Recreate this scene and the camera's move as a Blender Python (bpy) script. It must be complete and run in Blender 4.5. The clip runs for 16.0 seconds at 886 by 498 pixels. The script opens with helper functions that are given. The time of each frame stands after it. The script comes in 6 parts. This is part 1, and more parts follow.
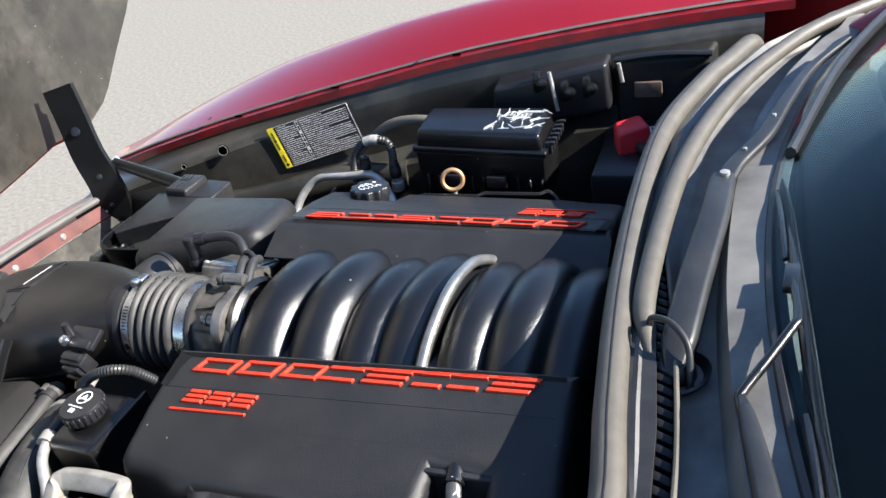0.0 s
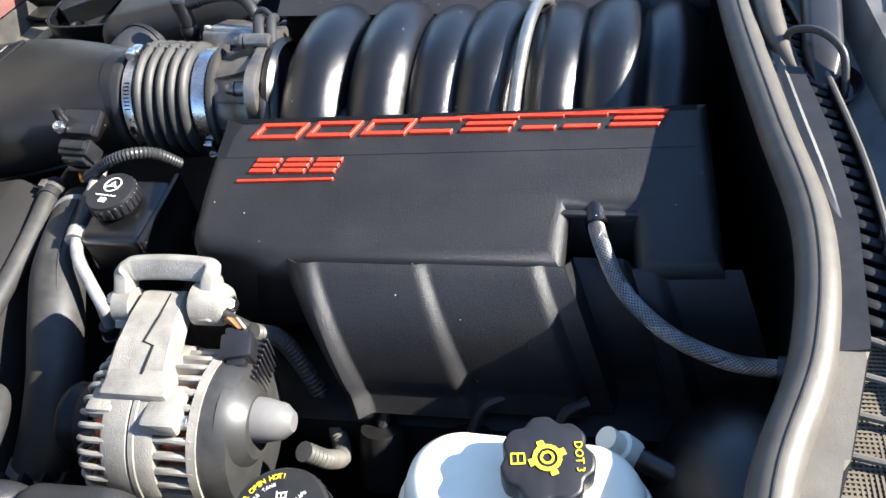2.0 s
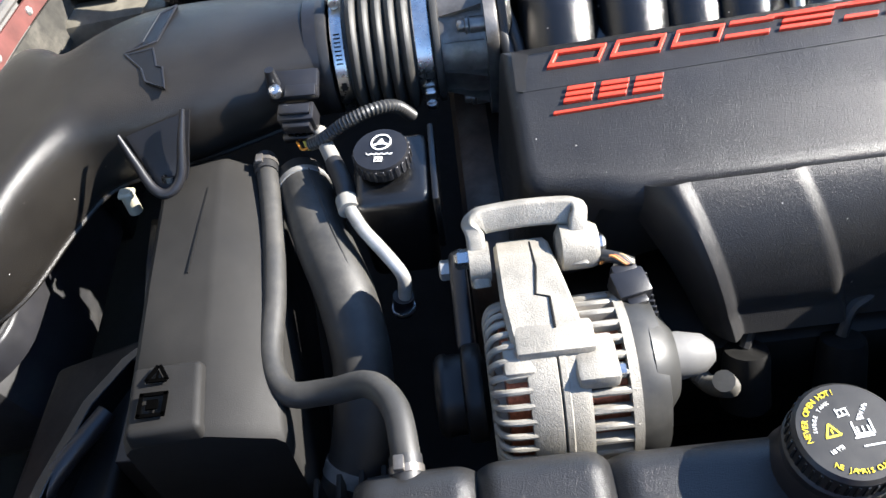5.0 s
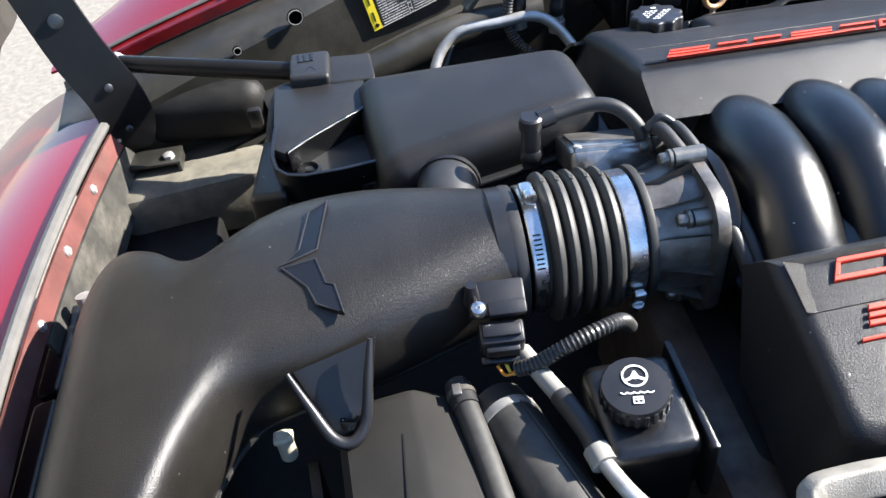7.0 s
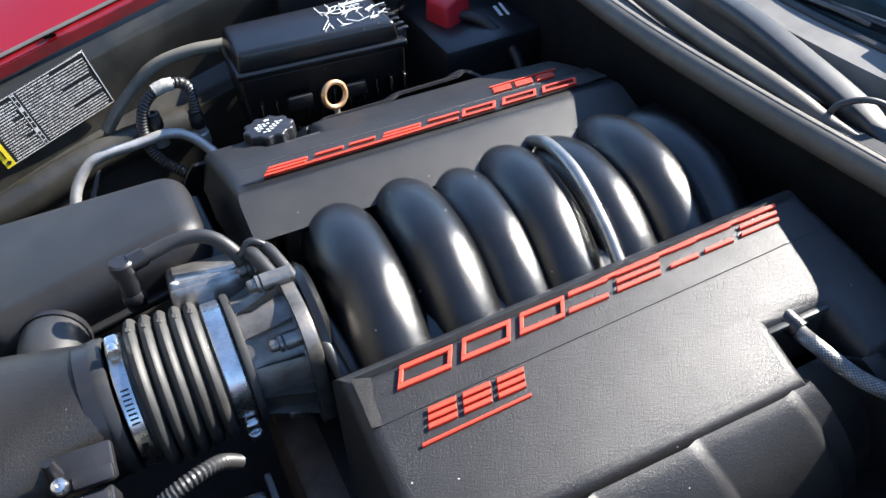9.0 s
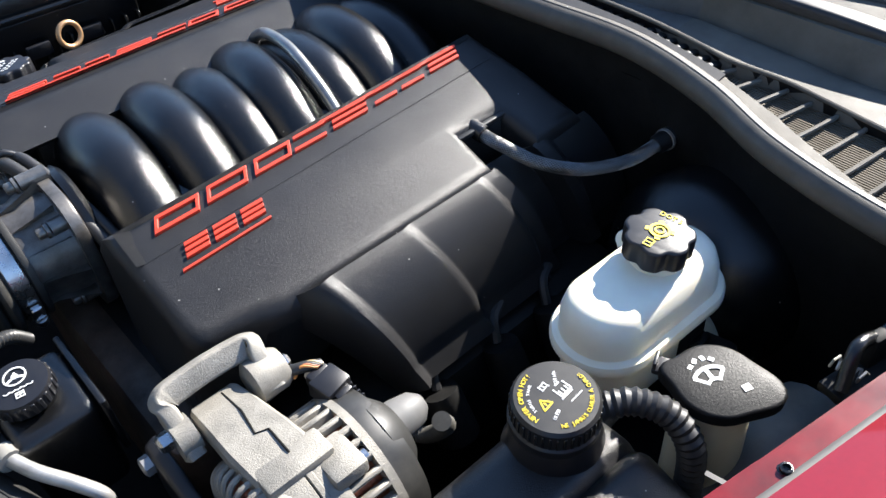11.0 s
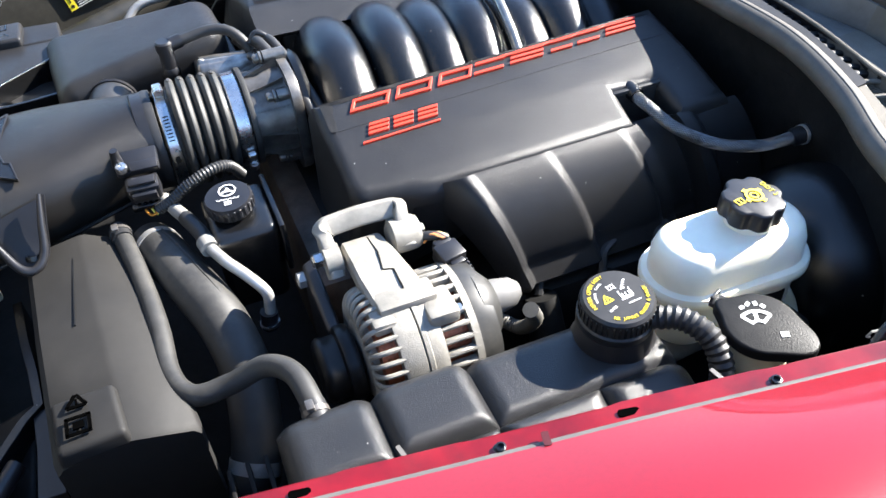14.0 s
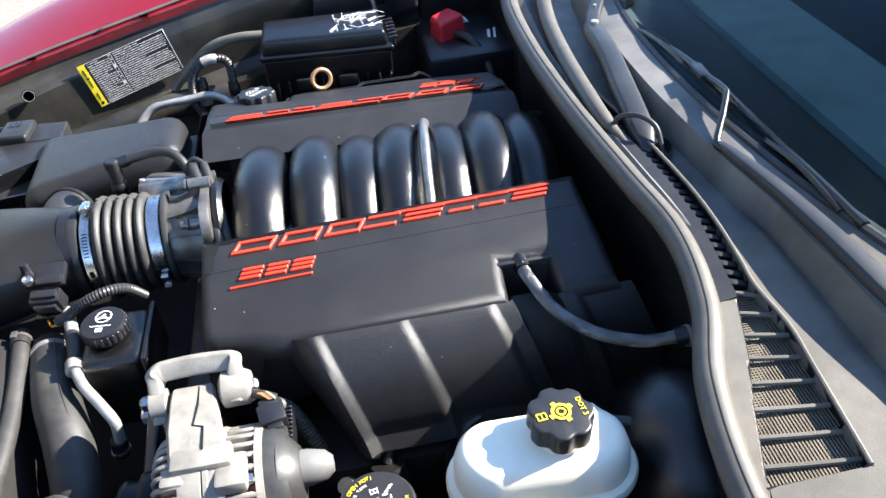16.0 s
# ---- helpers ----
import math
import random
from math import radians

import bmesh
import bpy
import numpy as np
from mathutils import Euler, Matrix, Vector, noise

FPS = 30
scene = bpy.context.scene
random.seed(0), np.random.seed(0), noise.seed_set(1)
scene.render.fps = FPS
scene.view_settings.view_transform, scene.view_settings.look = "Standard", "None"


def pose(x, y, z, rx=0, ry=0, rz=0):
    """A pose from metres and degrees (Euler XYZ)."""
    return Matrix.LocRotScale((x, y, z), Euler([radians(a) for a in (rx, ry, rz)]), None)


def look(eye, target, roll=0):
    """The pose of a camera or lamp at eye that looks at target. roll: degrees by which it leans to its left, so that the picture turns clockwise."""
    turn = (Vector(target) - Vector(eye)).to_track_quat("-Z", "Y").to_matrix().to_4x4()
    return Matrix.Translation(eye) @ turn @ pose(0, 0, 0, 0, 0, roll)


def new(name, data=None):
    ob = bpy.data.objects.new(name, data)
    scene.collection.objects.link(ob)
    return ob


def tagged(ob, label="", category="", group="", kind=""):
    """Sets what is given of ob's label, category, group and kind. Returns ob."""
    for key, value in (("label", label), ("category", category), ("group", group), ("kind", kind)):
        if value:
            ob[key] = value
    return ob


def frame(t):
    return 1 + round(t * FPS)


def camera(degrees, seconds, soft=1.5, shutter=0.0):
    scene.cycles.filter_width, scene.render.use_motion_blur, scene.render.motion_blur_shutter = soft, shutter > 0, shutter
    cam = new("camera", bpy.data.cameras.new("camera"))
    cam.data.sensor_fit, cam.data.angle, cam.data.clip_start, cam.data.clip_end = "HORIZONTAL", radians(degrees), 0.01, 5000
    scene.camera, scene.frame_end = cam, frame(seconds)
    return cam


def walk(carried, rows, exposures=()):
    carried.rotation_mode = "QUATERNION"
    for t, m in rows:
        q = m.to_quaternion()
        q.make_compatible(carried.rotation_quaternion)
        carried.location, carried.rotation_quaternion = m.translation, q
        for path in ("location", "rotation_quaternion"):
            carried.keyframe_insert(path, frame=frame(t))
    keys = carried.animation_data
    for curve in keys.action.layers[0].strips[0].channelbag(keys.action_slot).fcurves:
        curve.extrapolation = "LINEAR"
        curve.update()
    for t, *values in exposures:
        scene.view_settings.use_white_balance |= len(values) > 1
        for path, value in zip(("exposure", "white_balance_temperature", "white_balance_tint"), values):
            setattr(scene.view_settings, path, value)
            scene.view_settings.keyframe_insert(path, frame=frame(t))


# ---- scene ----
cam = camera(56.6, 16.0)
PATH = [
    (0, (0.415, -0.779, 1.406), (-0.287, 0.786, 0.377), -10.5),
    (0.5, (0.293, -0.803, 1.393), (-0.3, 0.698, 0.211), -8.9),
    (1, (0.223, -0.821, 1.376), (-0.293, 0.602, 0.069), -9.7),
    (1.5, (0.17, -0.825, 1.36), (-0.253, 0.566, -0.014), -9.4),
    (2, (0.155, -0.816, 1.334), (-0.215, 0.537, -0.092), -9.5),
    (2.5, (0.173, -0.813, 1.308), (-0.247, 0.503, -0.139), -10.3),
    (3, (0.162, -0.833, 1.306), (-0.242, 0.468, -0.158), -9.0),
    (3.5, (0.035, -0.846, 1.311), (-0.283, 0.453, -0.176), -8.3),
    (4, (-0.107, -0.853, 1.321), (-0.342, 0.448, -0.18), -8.0),
    (4.2, (-0.145, -0.851, 1.322), (-0.339, 0.453, -0.182), -8.4),
    (6.3, (-0.493, -0.694, 1.306), (-0.495, 0.636, -0.188), -9.1),
    (6.5, (-0.513, -0.665, 1.31), (-0.502, 0.706, -0.147), -8.8),
    (7, (-0.543, -0.598, 1.318), (-0.43, 0.862, -0.044), -6.5),
    (7.5, (-0.523, -0.563, 1.331), (-0.299, 0.924, 0.013), -4.7),
    (8, (-0.478, -0.561, 1.335), (-0.163, 0.916, 0.024), -4.1),
    (8.5, (-0.408, -0.578, 1.341), (-0.02, 0.881, 0.03), -5.5),
    (9, (-0.328, -0.616, 1.357), (0.248, 0.793, 0.06), -4.8),
    (9.2, (-0.298, -0.637, 1.365), (0.347, 0.751, 0.078), -4.4),
    (11.3, (-0.39, -0.852, 1.317), (0.516, 0.278, -0.062), -5.7),
    (11.5, (-0.411, -0.858, 1.306), (0.475, 0.263, -0.093), -5.3),
    (12, (-0.486, -0.87, 1.305), (0.374, 0.224, -0.132), -1.8),
    (12.5, (-0.545, -0.912, 1.316), (0.186, 0.278, -0.116), -3.9),
    (13, (-0.588, -0.957, 1.336), (0.037, 0.317, -0.074), -4.6),
    (13.5, (-0.535, -0.991, 1.361), (0.035, 0.343, -0.017), -4.2),
    (14, (-0.406, -1.029, 1.376), (0.108, 0.358, 0.031), -3.7),
    (14.5, (-0.303, -1.07, 1.399), (0.106, 0.413, 0.121), -4.2),
    (15, (-0.246, -1.103, 1.436), (0.086, 0.447, 0.217), -4.3),
    (15.5, (-0.172, -1.093, 1.429), (0.09, 0.474, 0.215), -5.7),
    (16, (-0.034, -1.043, 1.441), (0.15, 0.537, 0.228), -5.3),
]
walk(cam, [(t, look(eye, target, roll)) for t, eye, target, roll in PATH],
     exposures=[(0.0, 1.78), (0.6, 2.08), (1.5, 2.12), (4.0, 2.34), (6.5, 2.06), (7.5, 2.25), (9.0, 2.18), (11.5, 1.72), (12.5, 1.96), (13.0, 2.2), (14.0, 2.5), (15.0, 2.46), (16.0, 2.33)])

# ---- light ----
SUN_UP, SUN_AZ = 34.0, 6.0      # degrees above the horizon, degrees from +x towards +y
world = bpy.data.worlds.new("sky")
scene.world = world
world.use_nodes = True
wn = world.node_tree
sky = wn.nodes.new("ShaderNodeTexSky")
sky.sky_type = "NISHITA"
sky.sun_disc = False
sky.ozone_density = 4.5
sky.dust_density = 0.1
sky.sun_elevation = radians(SUN_UP)
sky.sun_rotation = radians(90 - SUN_AZ)
wn.links.new(sky.outputs["Color"], wn.nodes["Background"].inputs["Color"])
wn.nodes["Background"].inputs["Strength"].default_value = 0.094
sun = new("sun", bpy.data.lights.new("sun", "SUN"))
sun.data.energy, sun.data.angle, sun.data.color = 4.95, radians(0.55), (1.0, 0.955, 0.89)
to_sun = Vector((math.cos(radians(SUN_UP)) * math.cos(radians(SUN_AZ)), math.cos(radians(SUN_UP)) * math.sin(radians(SUN_AZ)), math.sin(radians(SUN_UP))))
sun.matrix_world = look(to_sun * 20, (0, 0, 0))


# ---- materials ----
def mat(name, color, rough=0.5, metal=0.0, vary=0.25, scale=30.0, bump=0.0, bump_scale=900.0, coat=0.0, spec=0.5, dust=0.0, trans=0.0, sss=0.0, specks=0.0, coat_rough=0.04, relief_depth=0.0006, grain=False):
    """A surface with cloudy colour and gloss variation, fine grain relief and a little pale dust."""
    m = bpy.data.materials.new(name)
    m.use_nodes = True
    nt = m.node_tree
    b = nt.nodes["Principled BSDF"]
    tc = nt.nodes.new("ShaderNodeTexCoord")

    def noise_node(s, detail, rg):
        n = nt.nodes.new("ShaderNodeTexNoise")
        n.inputs["Scale"].default_value, n.inputs["Detail"].default_value, n.inputs["Roughness"].default_value = s, detail, rg
        nt.links.new(tc.outputs["Object"], n.inputs["Vector"])
        return n
    n1 = noise_node(scale, 6, 0.6)
    ramp = nt.nodes.new("ShaderNodeMapRange")
    ramp.inputs[1].default_value, ramp.inputs[2].default_value = 0.3, 0.7
    ramp.inputs[3].default_value, ramp.inputs[4].default_value = 1 - vary, 1 + vary
    nt.links.new(n1.outputs["Fac"], ramp.inputs[0])
    mul = nt.nodes.new("ShaderNodeMix")
    mul.data_type, mul.blend_type = "RGBA", "MULTIPLY"
    mul.inputs["Factor"].default_value = 1.0
    mul.inputs["A"].default_value = (*color, 1)
    nt.links.new(ramp.outputs[0], mul.inputs["B"])
    out = mul.outputs["Result"]
    if dust:
        n3 = noise_node(scale * 0.35, 8, 0.7)
        r3 = nt.nodes.new("ShaderNodeMapRange")
        r3.inputs[1].default_value, r3.inputs[2].default_value, r3.inputs[3].default_value, r3.inputs[4].default_value = 0.48, 0.75, 0.0, dust
        nt.links.new(n3.outputs["Fac"], r3.inputs[0])
        mix = nt.nodes.new("ShaderNodeMix")
        mix.data_type = "RGBA"
        nt.links.new(r3.outputs[0], mix.inputs["Factor"])
        nt.links.new(out, mix.inputs["A"])
        mix.inputs["B"].default_value = (0.30, 0.27, 0.22, 1)
        out = mix.outputs["Result"]
    if specks:
        vo = nt.nodes.new("ShaderNodeTexVoronoi")
        vo.inputs["Scale"].default_value = 85.0
        nt.links.new(tc.outputs["Object"], vo.inputs["Vector"])
        small = nt.nodes.new("ShaderNodeMath")
        small.operation = "LESS_THAN"
        nt.links.new(vo.outputs["Distance"], small.inputs[0])
        sep = nt.nodes.new("ShaderNodeSeparateColor")
        nt.links.new(vo.outputs["Color"], sep.inputs["Color"])
        size = nt.nodes.new("ShaderNodeMapRange")
        size.inputs[1].default_value, size.inputs[2].default_value, size.inputs[3].default_value, size.inputs[4].default_value = 1 - specks, 1.0, 0.0, 0.075
        nt.links.new(sep.outputs[0], size.inputs[0])
        nt.links.new(size.outputs[0], small.inputs[1])
        mx = nt.nodes.new("ShaderNodeMix")
        mx.data_type = "RGBA"
        nt.links.new(small.outputs[0], mx.inputs["Factor"])
        nt.links.new(out, mx.inputs["A"])
        mx.inputs["B"].default_value = (0.42, 0.40, 0.36, 1)
        out = mx.outputs["Result"]
    nt.links.new(out, b.inputs["Base Color"])
    rr = nt.nodes.new("ShaderNodeMapRange")
    rr.inputs[1].default_value, rr.inputs[2].default_value = 0.3, 0.7
    rr.inputs[3].default_value, rr.inputs[4].default_value = max(rough * 0.92, 0.02), min(rough * 1.08, 1)
    n2 = noise_node(scale * 2.3, 4, 0.6)
    nt.links.new(n2.outputs["Fac"], rr.inputs[0])
    nt.links.new(rr.outputs[0], b.inputs["Roughness"])
    b.inputs["Metallic"].default_value = metal
    b.inputs["Specular IOR Level"].default_value = spec
    b.inputs["Coat Weight"].default_value = coat
    b.inputs["Coat Roughness"].default_value = coat_rough
    b.inputs["Transmission Weight"].default_value = trans
    if sss:
        b.inputs["Subsurface Weight"].default_value = sss
        b.inputs["Subsurface Radius"].default_value = (0.02, 0.018, 0.014)
    if bump:
        nb = noise_node(bump_scale, 3, 0.55)
        turned = nt.nodes.new("ShaderNodeMapping")
        turned.inputs["Rotation"].default_value = (0.62, 0.41, 0.93)
        nt.links.new(tc.outputs["Object"], turned.inputs["Vector"])
        nt.links.new(turned.outputs["Vector"], nb.inputs["Vector"])
        height = nb.outputs["Fac"]
        if grain:
            cell = nt.nodes.new("ShaderNodeTexVoronoi")
            cell.feature = "SMOOTH_F1"
            cell.inputs["Scale"].default_value = bump_scale * 0.75
            nt.links.new(turned.outputs["Vector"], cell.inputs["Vector"])
            both = nt.nodes.new("ShaderNodeMath")
            both.operation = "MULTIPLY_ADD"
            both.inputs[1].default_value = -0.35
            nt.links.new(cell.outputs["Distance"], both.inputs[0])
            nt.links.new(nb.outputs["Fac"], both.inputs[2])
            height = both.outputs[0]
        bp = nt.nodes.new("ShaderNodeBump")
        bp.inputs["Strength"].default_value, bp.inputs["Distance"].default_value = bump, relief_depth
        nt.links.new(height, bp.inputs["Height"])
        nt.links.new(bp.outputs["Normal"], b.inputs["Normal"])
    return m


COVER = mat("grained_cover_plastic", (0.0165, 0.0162, 0.0168), 0.38, bump=1.0, bump_scale=1020, relief_depth=0.00044, grain=True, vary=0.18, scale=14, dust=0.04, spec=0.34, specks=0.3)
TANKM = mat("coarse_tank_plastic", (0.0160, 0.0158, 0.0160), 0.34, bump=1.0, bump_scale=1000, relief_depth=0.00046, grain=True, vary=0.2, scale=14, dust=0.04, spec=0.45, specks=0.4)
DUCT = mat("dusty_duct_plastic", (0.0105, 0.0092, 0.0080), 0.36, bump=1.0, bump_scale=950, relief_depth=0.00036, grain=True, vary=0.3, scale=9, dust=0.035, spec=0.45, specks=0.3)
BLACK = mat("black_plastic", (0.010, 0.010, 0.012), 0.38, bump=0.15, vary=0.25, dust=0.03)
GLOSSBLK = mat("satin_black_plastic", (0.0045, 0.0046, 0.005), 0.25, bump=0.8, bump_scale=1000, relief_depth=0.00034, grain=True, vary=0.2, scale=20, dust=0.01, spec=0.6, specks=0.25)
RUBBER = mat("black_rubber", (0.016, 0.016, 0.017), 0.5, bump=0.2, vary=0.3, dust=0.07)
HOSE = mat("dusty_hose_rubber", (0.026, 0.025, 0.023), 0.55, bump=0.25, vary=0.3, dust=0.16)
SEALM = mat("weathered_seal_rubber", (0.078, 0.070, 0.058), 0.47, bump=0.35, bump_scale=1500, vary=0.14, scale=60, dust=0.10, spec=0.42)
PAINT = mat("red_metallic_paint", (0.235, 0.0022, 0.008), 0.42, metal=0.25, vary=0.05, scale=200, coat=0.6)
PAINTD = mat("dark_red_step", (0.045, 0.001, 0.002), 0.4, vary=0.3, scale=60)
PAINTB = mat("red_flange_paint", (0.13, 0.0012, 0.003), 0.3, vary=0.45, scale=22, dust=0.04, coat=0.2)
REDLET = mat("red_relief_paint", (0.55, 0.036, 0.012), 0.5, vary=0.12, scale=80, bump=0.2)
ALLOY = mat("cast_aluminium", (0.26, 0.242, 0.208), 0.58, metal=0.3, bump=0.8, bump_scale=700, vary=0.22, scale=45, dust=0.25)
STEEL = mat("zinc_plated_steel", (0.60, 0.60, 0.60), 0.28, metal=1.0, vary=0.2, scale=60, dust=0.1)
DULLSTEEL = mat("dull_metal_pipe", (0.42, 0.41, 0.39), 0.42, metal=0.6, vary=0.25, scale=50, dust=0.25)
COPPER = mat("copper_winding", (0.45, 0.13, 0.06), 0.4, metal=0.7, vary=0.4, scale=300)
WHITE = mat("white_translucent_plastic", (0.92, 0.85, 0.68), 0.32, vary=0.05, scale=25, sss=0.5)
CREAM = mat("yellowed_translucent_plastic", (0.66, 0.60, 0.42), 0.4, vary=0.08, scale=25, sss=0.3)
YELLOW = mat("yellow_print", (0.85, 0.66, 0.03), 0.5, vary=0.1)
INK = mat("white_print", (0.80, 0.80, 0.78), 0.55, vary=0.1)
LABELBLK = mat("black_label_film", (0.016, 0.016, 0.017), 0.35, vary=0.15)
# DARK: grimy metal, and also the colour that stands in for shade in recesses
DARK = mat("grimy_and_shade_dark", (0.0055, 0.0054, 0.0052), 0.6, vary=0.5, bump=0.4, bump_scale=200, dust=0.025, spec=0.25)
SHROUD = mat("matte_shroud_plastic", (0.0145, 0.0138, 0.013), 0.62, vary=0.2, bump=0.3, bump_scale=900, scale=10, dust=0.03, spec=0.22)
PANEL = mat("black_inner_panel", (0.017, 0.0165, 0.014), 0.36, vary=0.45, bump=0.35, bump_scale=300, scale=10, dust=0.16)
HOODIN = mat("hood_underside", (0.020, 0.018, 0.014), 0.5, vary=0.45, bump=0.8, bump_scale=250, scale=14, dust=0.16, specks=0.4)
COWLM = mat("cowl_plastic", (0.098, 0.089, 0.074), 0.6, vary=0.3, bump=0.4, bump_scale=700, scale=12, dust=0.25, spec=0.3)
# COWLD: dusty plastic whose strong blotches imitate dapples of sun and shadow
COWLD = mat("sun_dappled_cowl_plastic", (0.105, 0.102, 0.097), 0.5, vary=0.55, bump=0.35, bump_scale=700, scale=8, dust=0.28, spec=0.3)
ARMM = mat("grey_black_arm", (0.014, 0.015, 0.017), 0.42, vary=0.2, scale=20, dust=0.08)
BRASS = mat("brass_pull_ring", (0.58, 0.34, 0.17), 0.35, metal=0.6, vary=0.15)
REDCAP = mat("red_terminal_rubber", (0.55, 0.02, 0.03), 0.5, vary=0.12)
BRAID = mat("braided_steel", (0.09, 0.088, 0.086), 0.4, metal=0.8, vary=0.3, scale=400, bump=0.8, bump_scale=1500)
GROUND = mat("sunlit_concrete", (0.205, 0.188, 0.160), 0.9, vary=0.22, scale=45.0, bump=1.0, bump_scale=140, spec=0.2, specks=0.5)
SEALGREY = mat("grey_edge_seal", (0.085, 0.08, 0.075), 0.6, vary=0.2, dust=0.12)
WIRE = mat("split_conduit", (0.018, 0.018, 0.018), 0.42, vary=0.25, dust=0.1)
HINGE = mat("satin_black_steel", (0.0055, 0.0055, 0.006), 0.36, vary=0.3, scale=12, dust=0.015, spec=0.25)
GLASS = mat("tinted_windscreen", (0.31, 0.45, 0.52), 0.03, vary=0.02, spec=0.35, trans=1.0)
GLASS.node_tree.nodes["Principled BSDF"].inputs["IOR"].default_value = 1.13
VOID = mat("black_void", (0.001, 0.001, 0.001), 0.9, spec=0.0)
RUSTY = mat("stained_metal", (0.075, 0.05, 0.035), 0.6, vary=0.5, bump=0.4, bump_scale=150, dust=0.3)


# ---- shapes ----
def finish(bm, sharp=35):
    bmesh.ops.recalc_face_normals(bm, faces=bm.faces)
    for f in bm.faces:
        f.smooth = True
    return bm


def part(name, bm, material, parent=None, label="", sharp=38):
    finish(bm)
    me = bpy.data.meshes.new(name)
    bm.to_mesh(me)
    bm.free()
    me.set_sharp_from_angle(angle=radians(sharp))
    me.materials.append(material)
    ob = new(name, me)
    if parent is not None:
        ob.parent = parent
        ob.matrix_parent_inverse = parent.matrix_world.inverted()
    if label:
        ob["label"] = label
    return ob


def thing(name, x, y, z, label, category, group="", kind=""):
    e = new(name)
    e.empty_display_size = 0.02
    e.matrix_world = Matrix.Translation((x, y, z))
    return tagged(e, label, category, group, kind)


def joined(*bms):
    """Several bmeshes as one."""
    out = bmesh.new()
    for b in bms:
        me = bpy.data.meshes.new("tmp")
        b.to_mesh(me)
        b.free()
        out.from_mesh(me)
        bpy.data.meshes.remove(me)
    return out


def moved(bm, m):
    bm.transform(m)
    return bm


def box(cx, cy, cz, sx, sy, sz, bevel=0.004, seg=2, rz=0.0):
    bm = bmesh.new()
    bmesh.ops.create_cube(bm, size=1, matrix=Matrix.Diagonal((sx, sy, sz, 1)))
    if bevel:
        bmesh.ops.bevel(bm, geom=bm.edges[:], offset=min(bevel, 0.45 * min(sx, sy, sz)), segments=seg, profile=0.5, affect="EDGES")
    return moved(bm, pose(cx, cy, cz, 0, 0, rz))


def spline(pts, n=8):
    """Points of a smooth line through pts."""
    p = [Vector(a) for a in pts]
    if len(p) < 3:
        return p
    p = [p[0] * 2 - p[1]] + p + [p[-1] * 2 - p[-2]]
    out = []
    for i in range(1, len(p) - 2):
        for k in range(n):
            t = k / n
            a, b, c, d = p[i - 1], p[i], p[i + 1], p[i + 2]
            out.append(0.5 * ((2 * b) + (c - a) * t + (2 * a - 5 * b + 4 * c - d) * t * t + (3 * b - a - 3 * c + d) * t ** 3))
    return out + [p[-2]]


def loft(rings, caps=True):
    bm = bmesh.new()
    rows = [[bm.verts.new(v) for v in r] for r in rings]
    n = len(rows[0])
    for a, b in zip(rows, rows[1:]):
        for i in range(n):
            bm.faces.new((a[i], a[(i + 1) % n], b[(i + 1) % n], b[i]))
    if caps:
        bm.faces.new(rows[0][::-1])
        bm.faces.new(rows[-1])
    return bm


def tube(pts, r, seg=12, n=8, smooth=True, ridge=0.0, flat=1.0):
    """A round tube along a smooth line; r may be a function of 0..1. ridge: corrugation depth."""
    p = spline(pts, n) if smooth else [Vector(a) for a in pts]
    rad = r if callable(r) else (lambda s: r)
    rings, up = [], Vector((0, 0, 1))
    side = None
    for i, c in enumerate(p):
        d = (p[min(i + 1, len(p) - 1)] - p[max(i - 1, 0)]).normalized()
        if side is None:
            side = d.cross(up)
            if side.length < 0.1:
                side = d.cross(Vector((0, 1, 0)))
        side = (side - d * side.dot(d)).normalized()
        other = d.cross(side).normalized()
        q = rad(i / (len(p) - 1)) - (ridge if i % 2 else 0)
        rings.append([c + side * math.cos(a) * q + other * math.sin(a) * q * flat for a in (2 * math.pi * k / seg for k in range(seg))])
    return loft(rings)


def rev(profile, seg=32, m=None, caps=True):
    """A turned shape: (radius, height) pairs about z, then placed by m."""
    rings = [[Vector((max(r, 1e-4) * math.cos(2 * math.pi * k / seg), max(r, 1e-4) * math.sin(2 * math.pi * k / seg), h)) for k in range(seg)] for r, h in profile]
    bm = loft(rings, caps)
    return moved(bm, m) if m else bm


def prism(pts, z0, z1, bevel=0.0, seg=3, m=None):
    """An upright solid on an outline."""
    bm = bmesh.new()
    f = bm.faces.new([bm.verts.new((x, y, z1)) for x, y in pts])
    if f.normal.z < 0:
        f.normal_flip()
    res = bmesh.ops.extrude_face_region(bm, geom=[f])
    top = [v for v in res["geom"] if isinstance(v, bmesh.types.BMVert)]
    for v in list(bm.verts):
        if v not in top:
            v.co.z = z0
    bm.normal_update()
    if bevel:
        edges = [e for e in bm.edges if all(abs(v.co.z - z1) < 1e-6 for v in e.verts)]
        bmesh.ops.bevel(bm, geom=edges, offset=bevel, segments=seg, profile=0.5, affect="EDGES")
    return moved(bm, m) if m else bm


def rounded(w, h, r, n=6, cx=0.0, cy=0.0):
    """Outline of a rounded rectangle."""
    out = []
    for sx, sy, a0 in ((1, 1, 0), (-1, 1, 90), (-1, -1, 180), (1, -1, 270)):
        for k in range(n + 1):
            a = radians(a0 + 90 * k / n)
            out.append((cx + sx * (w / 2 - r) + r * math.cos(a), cy + sy * (h / 2 - r) + r * math.sin(a)))
    return out


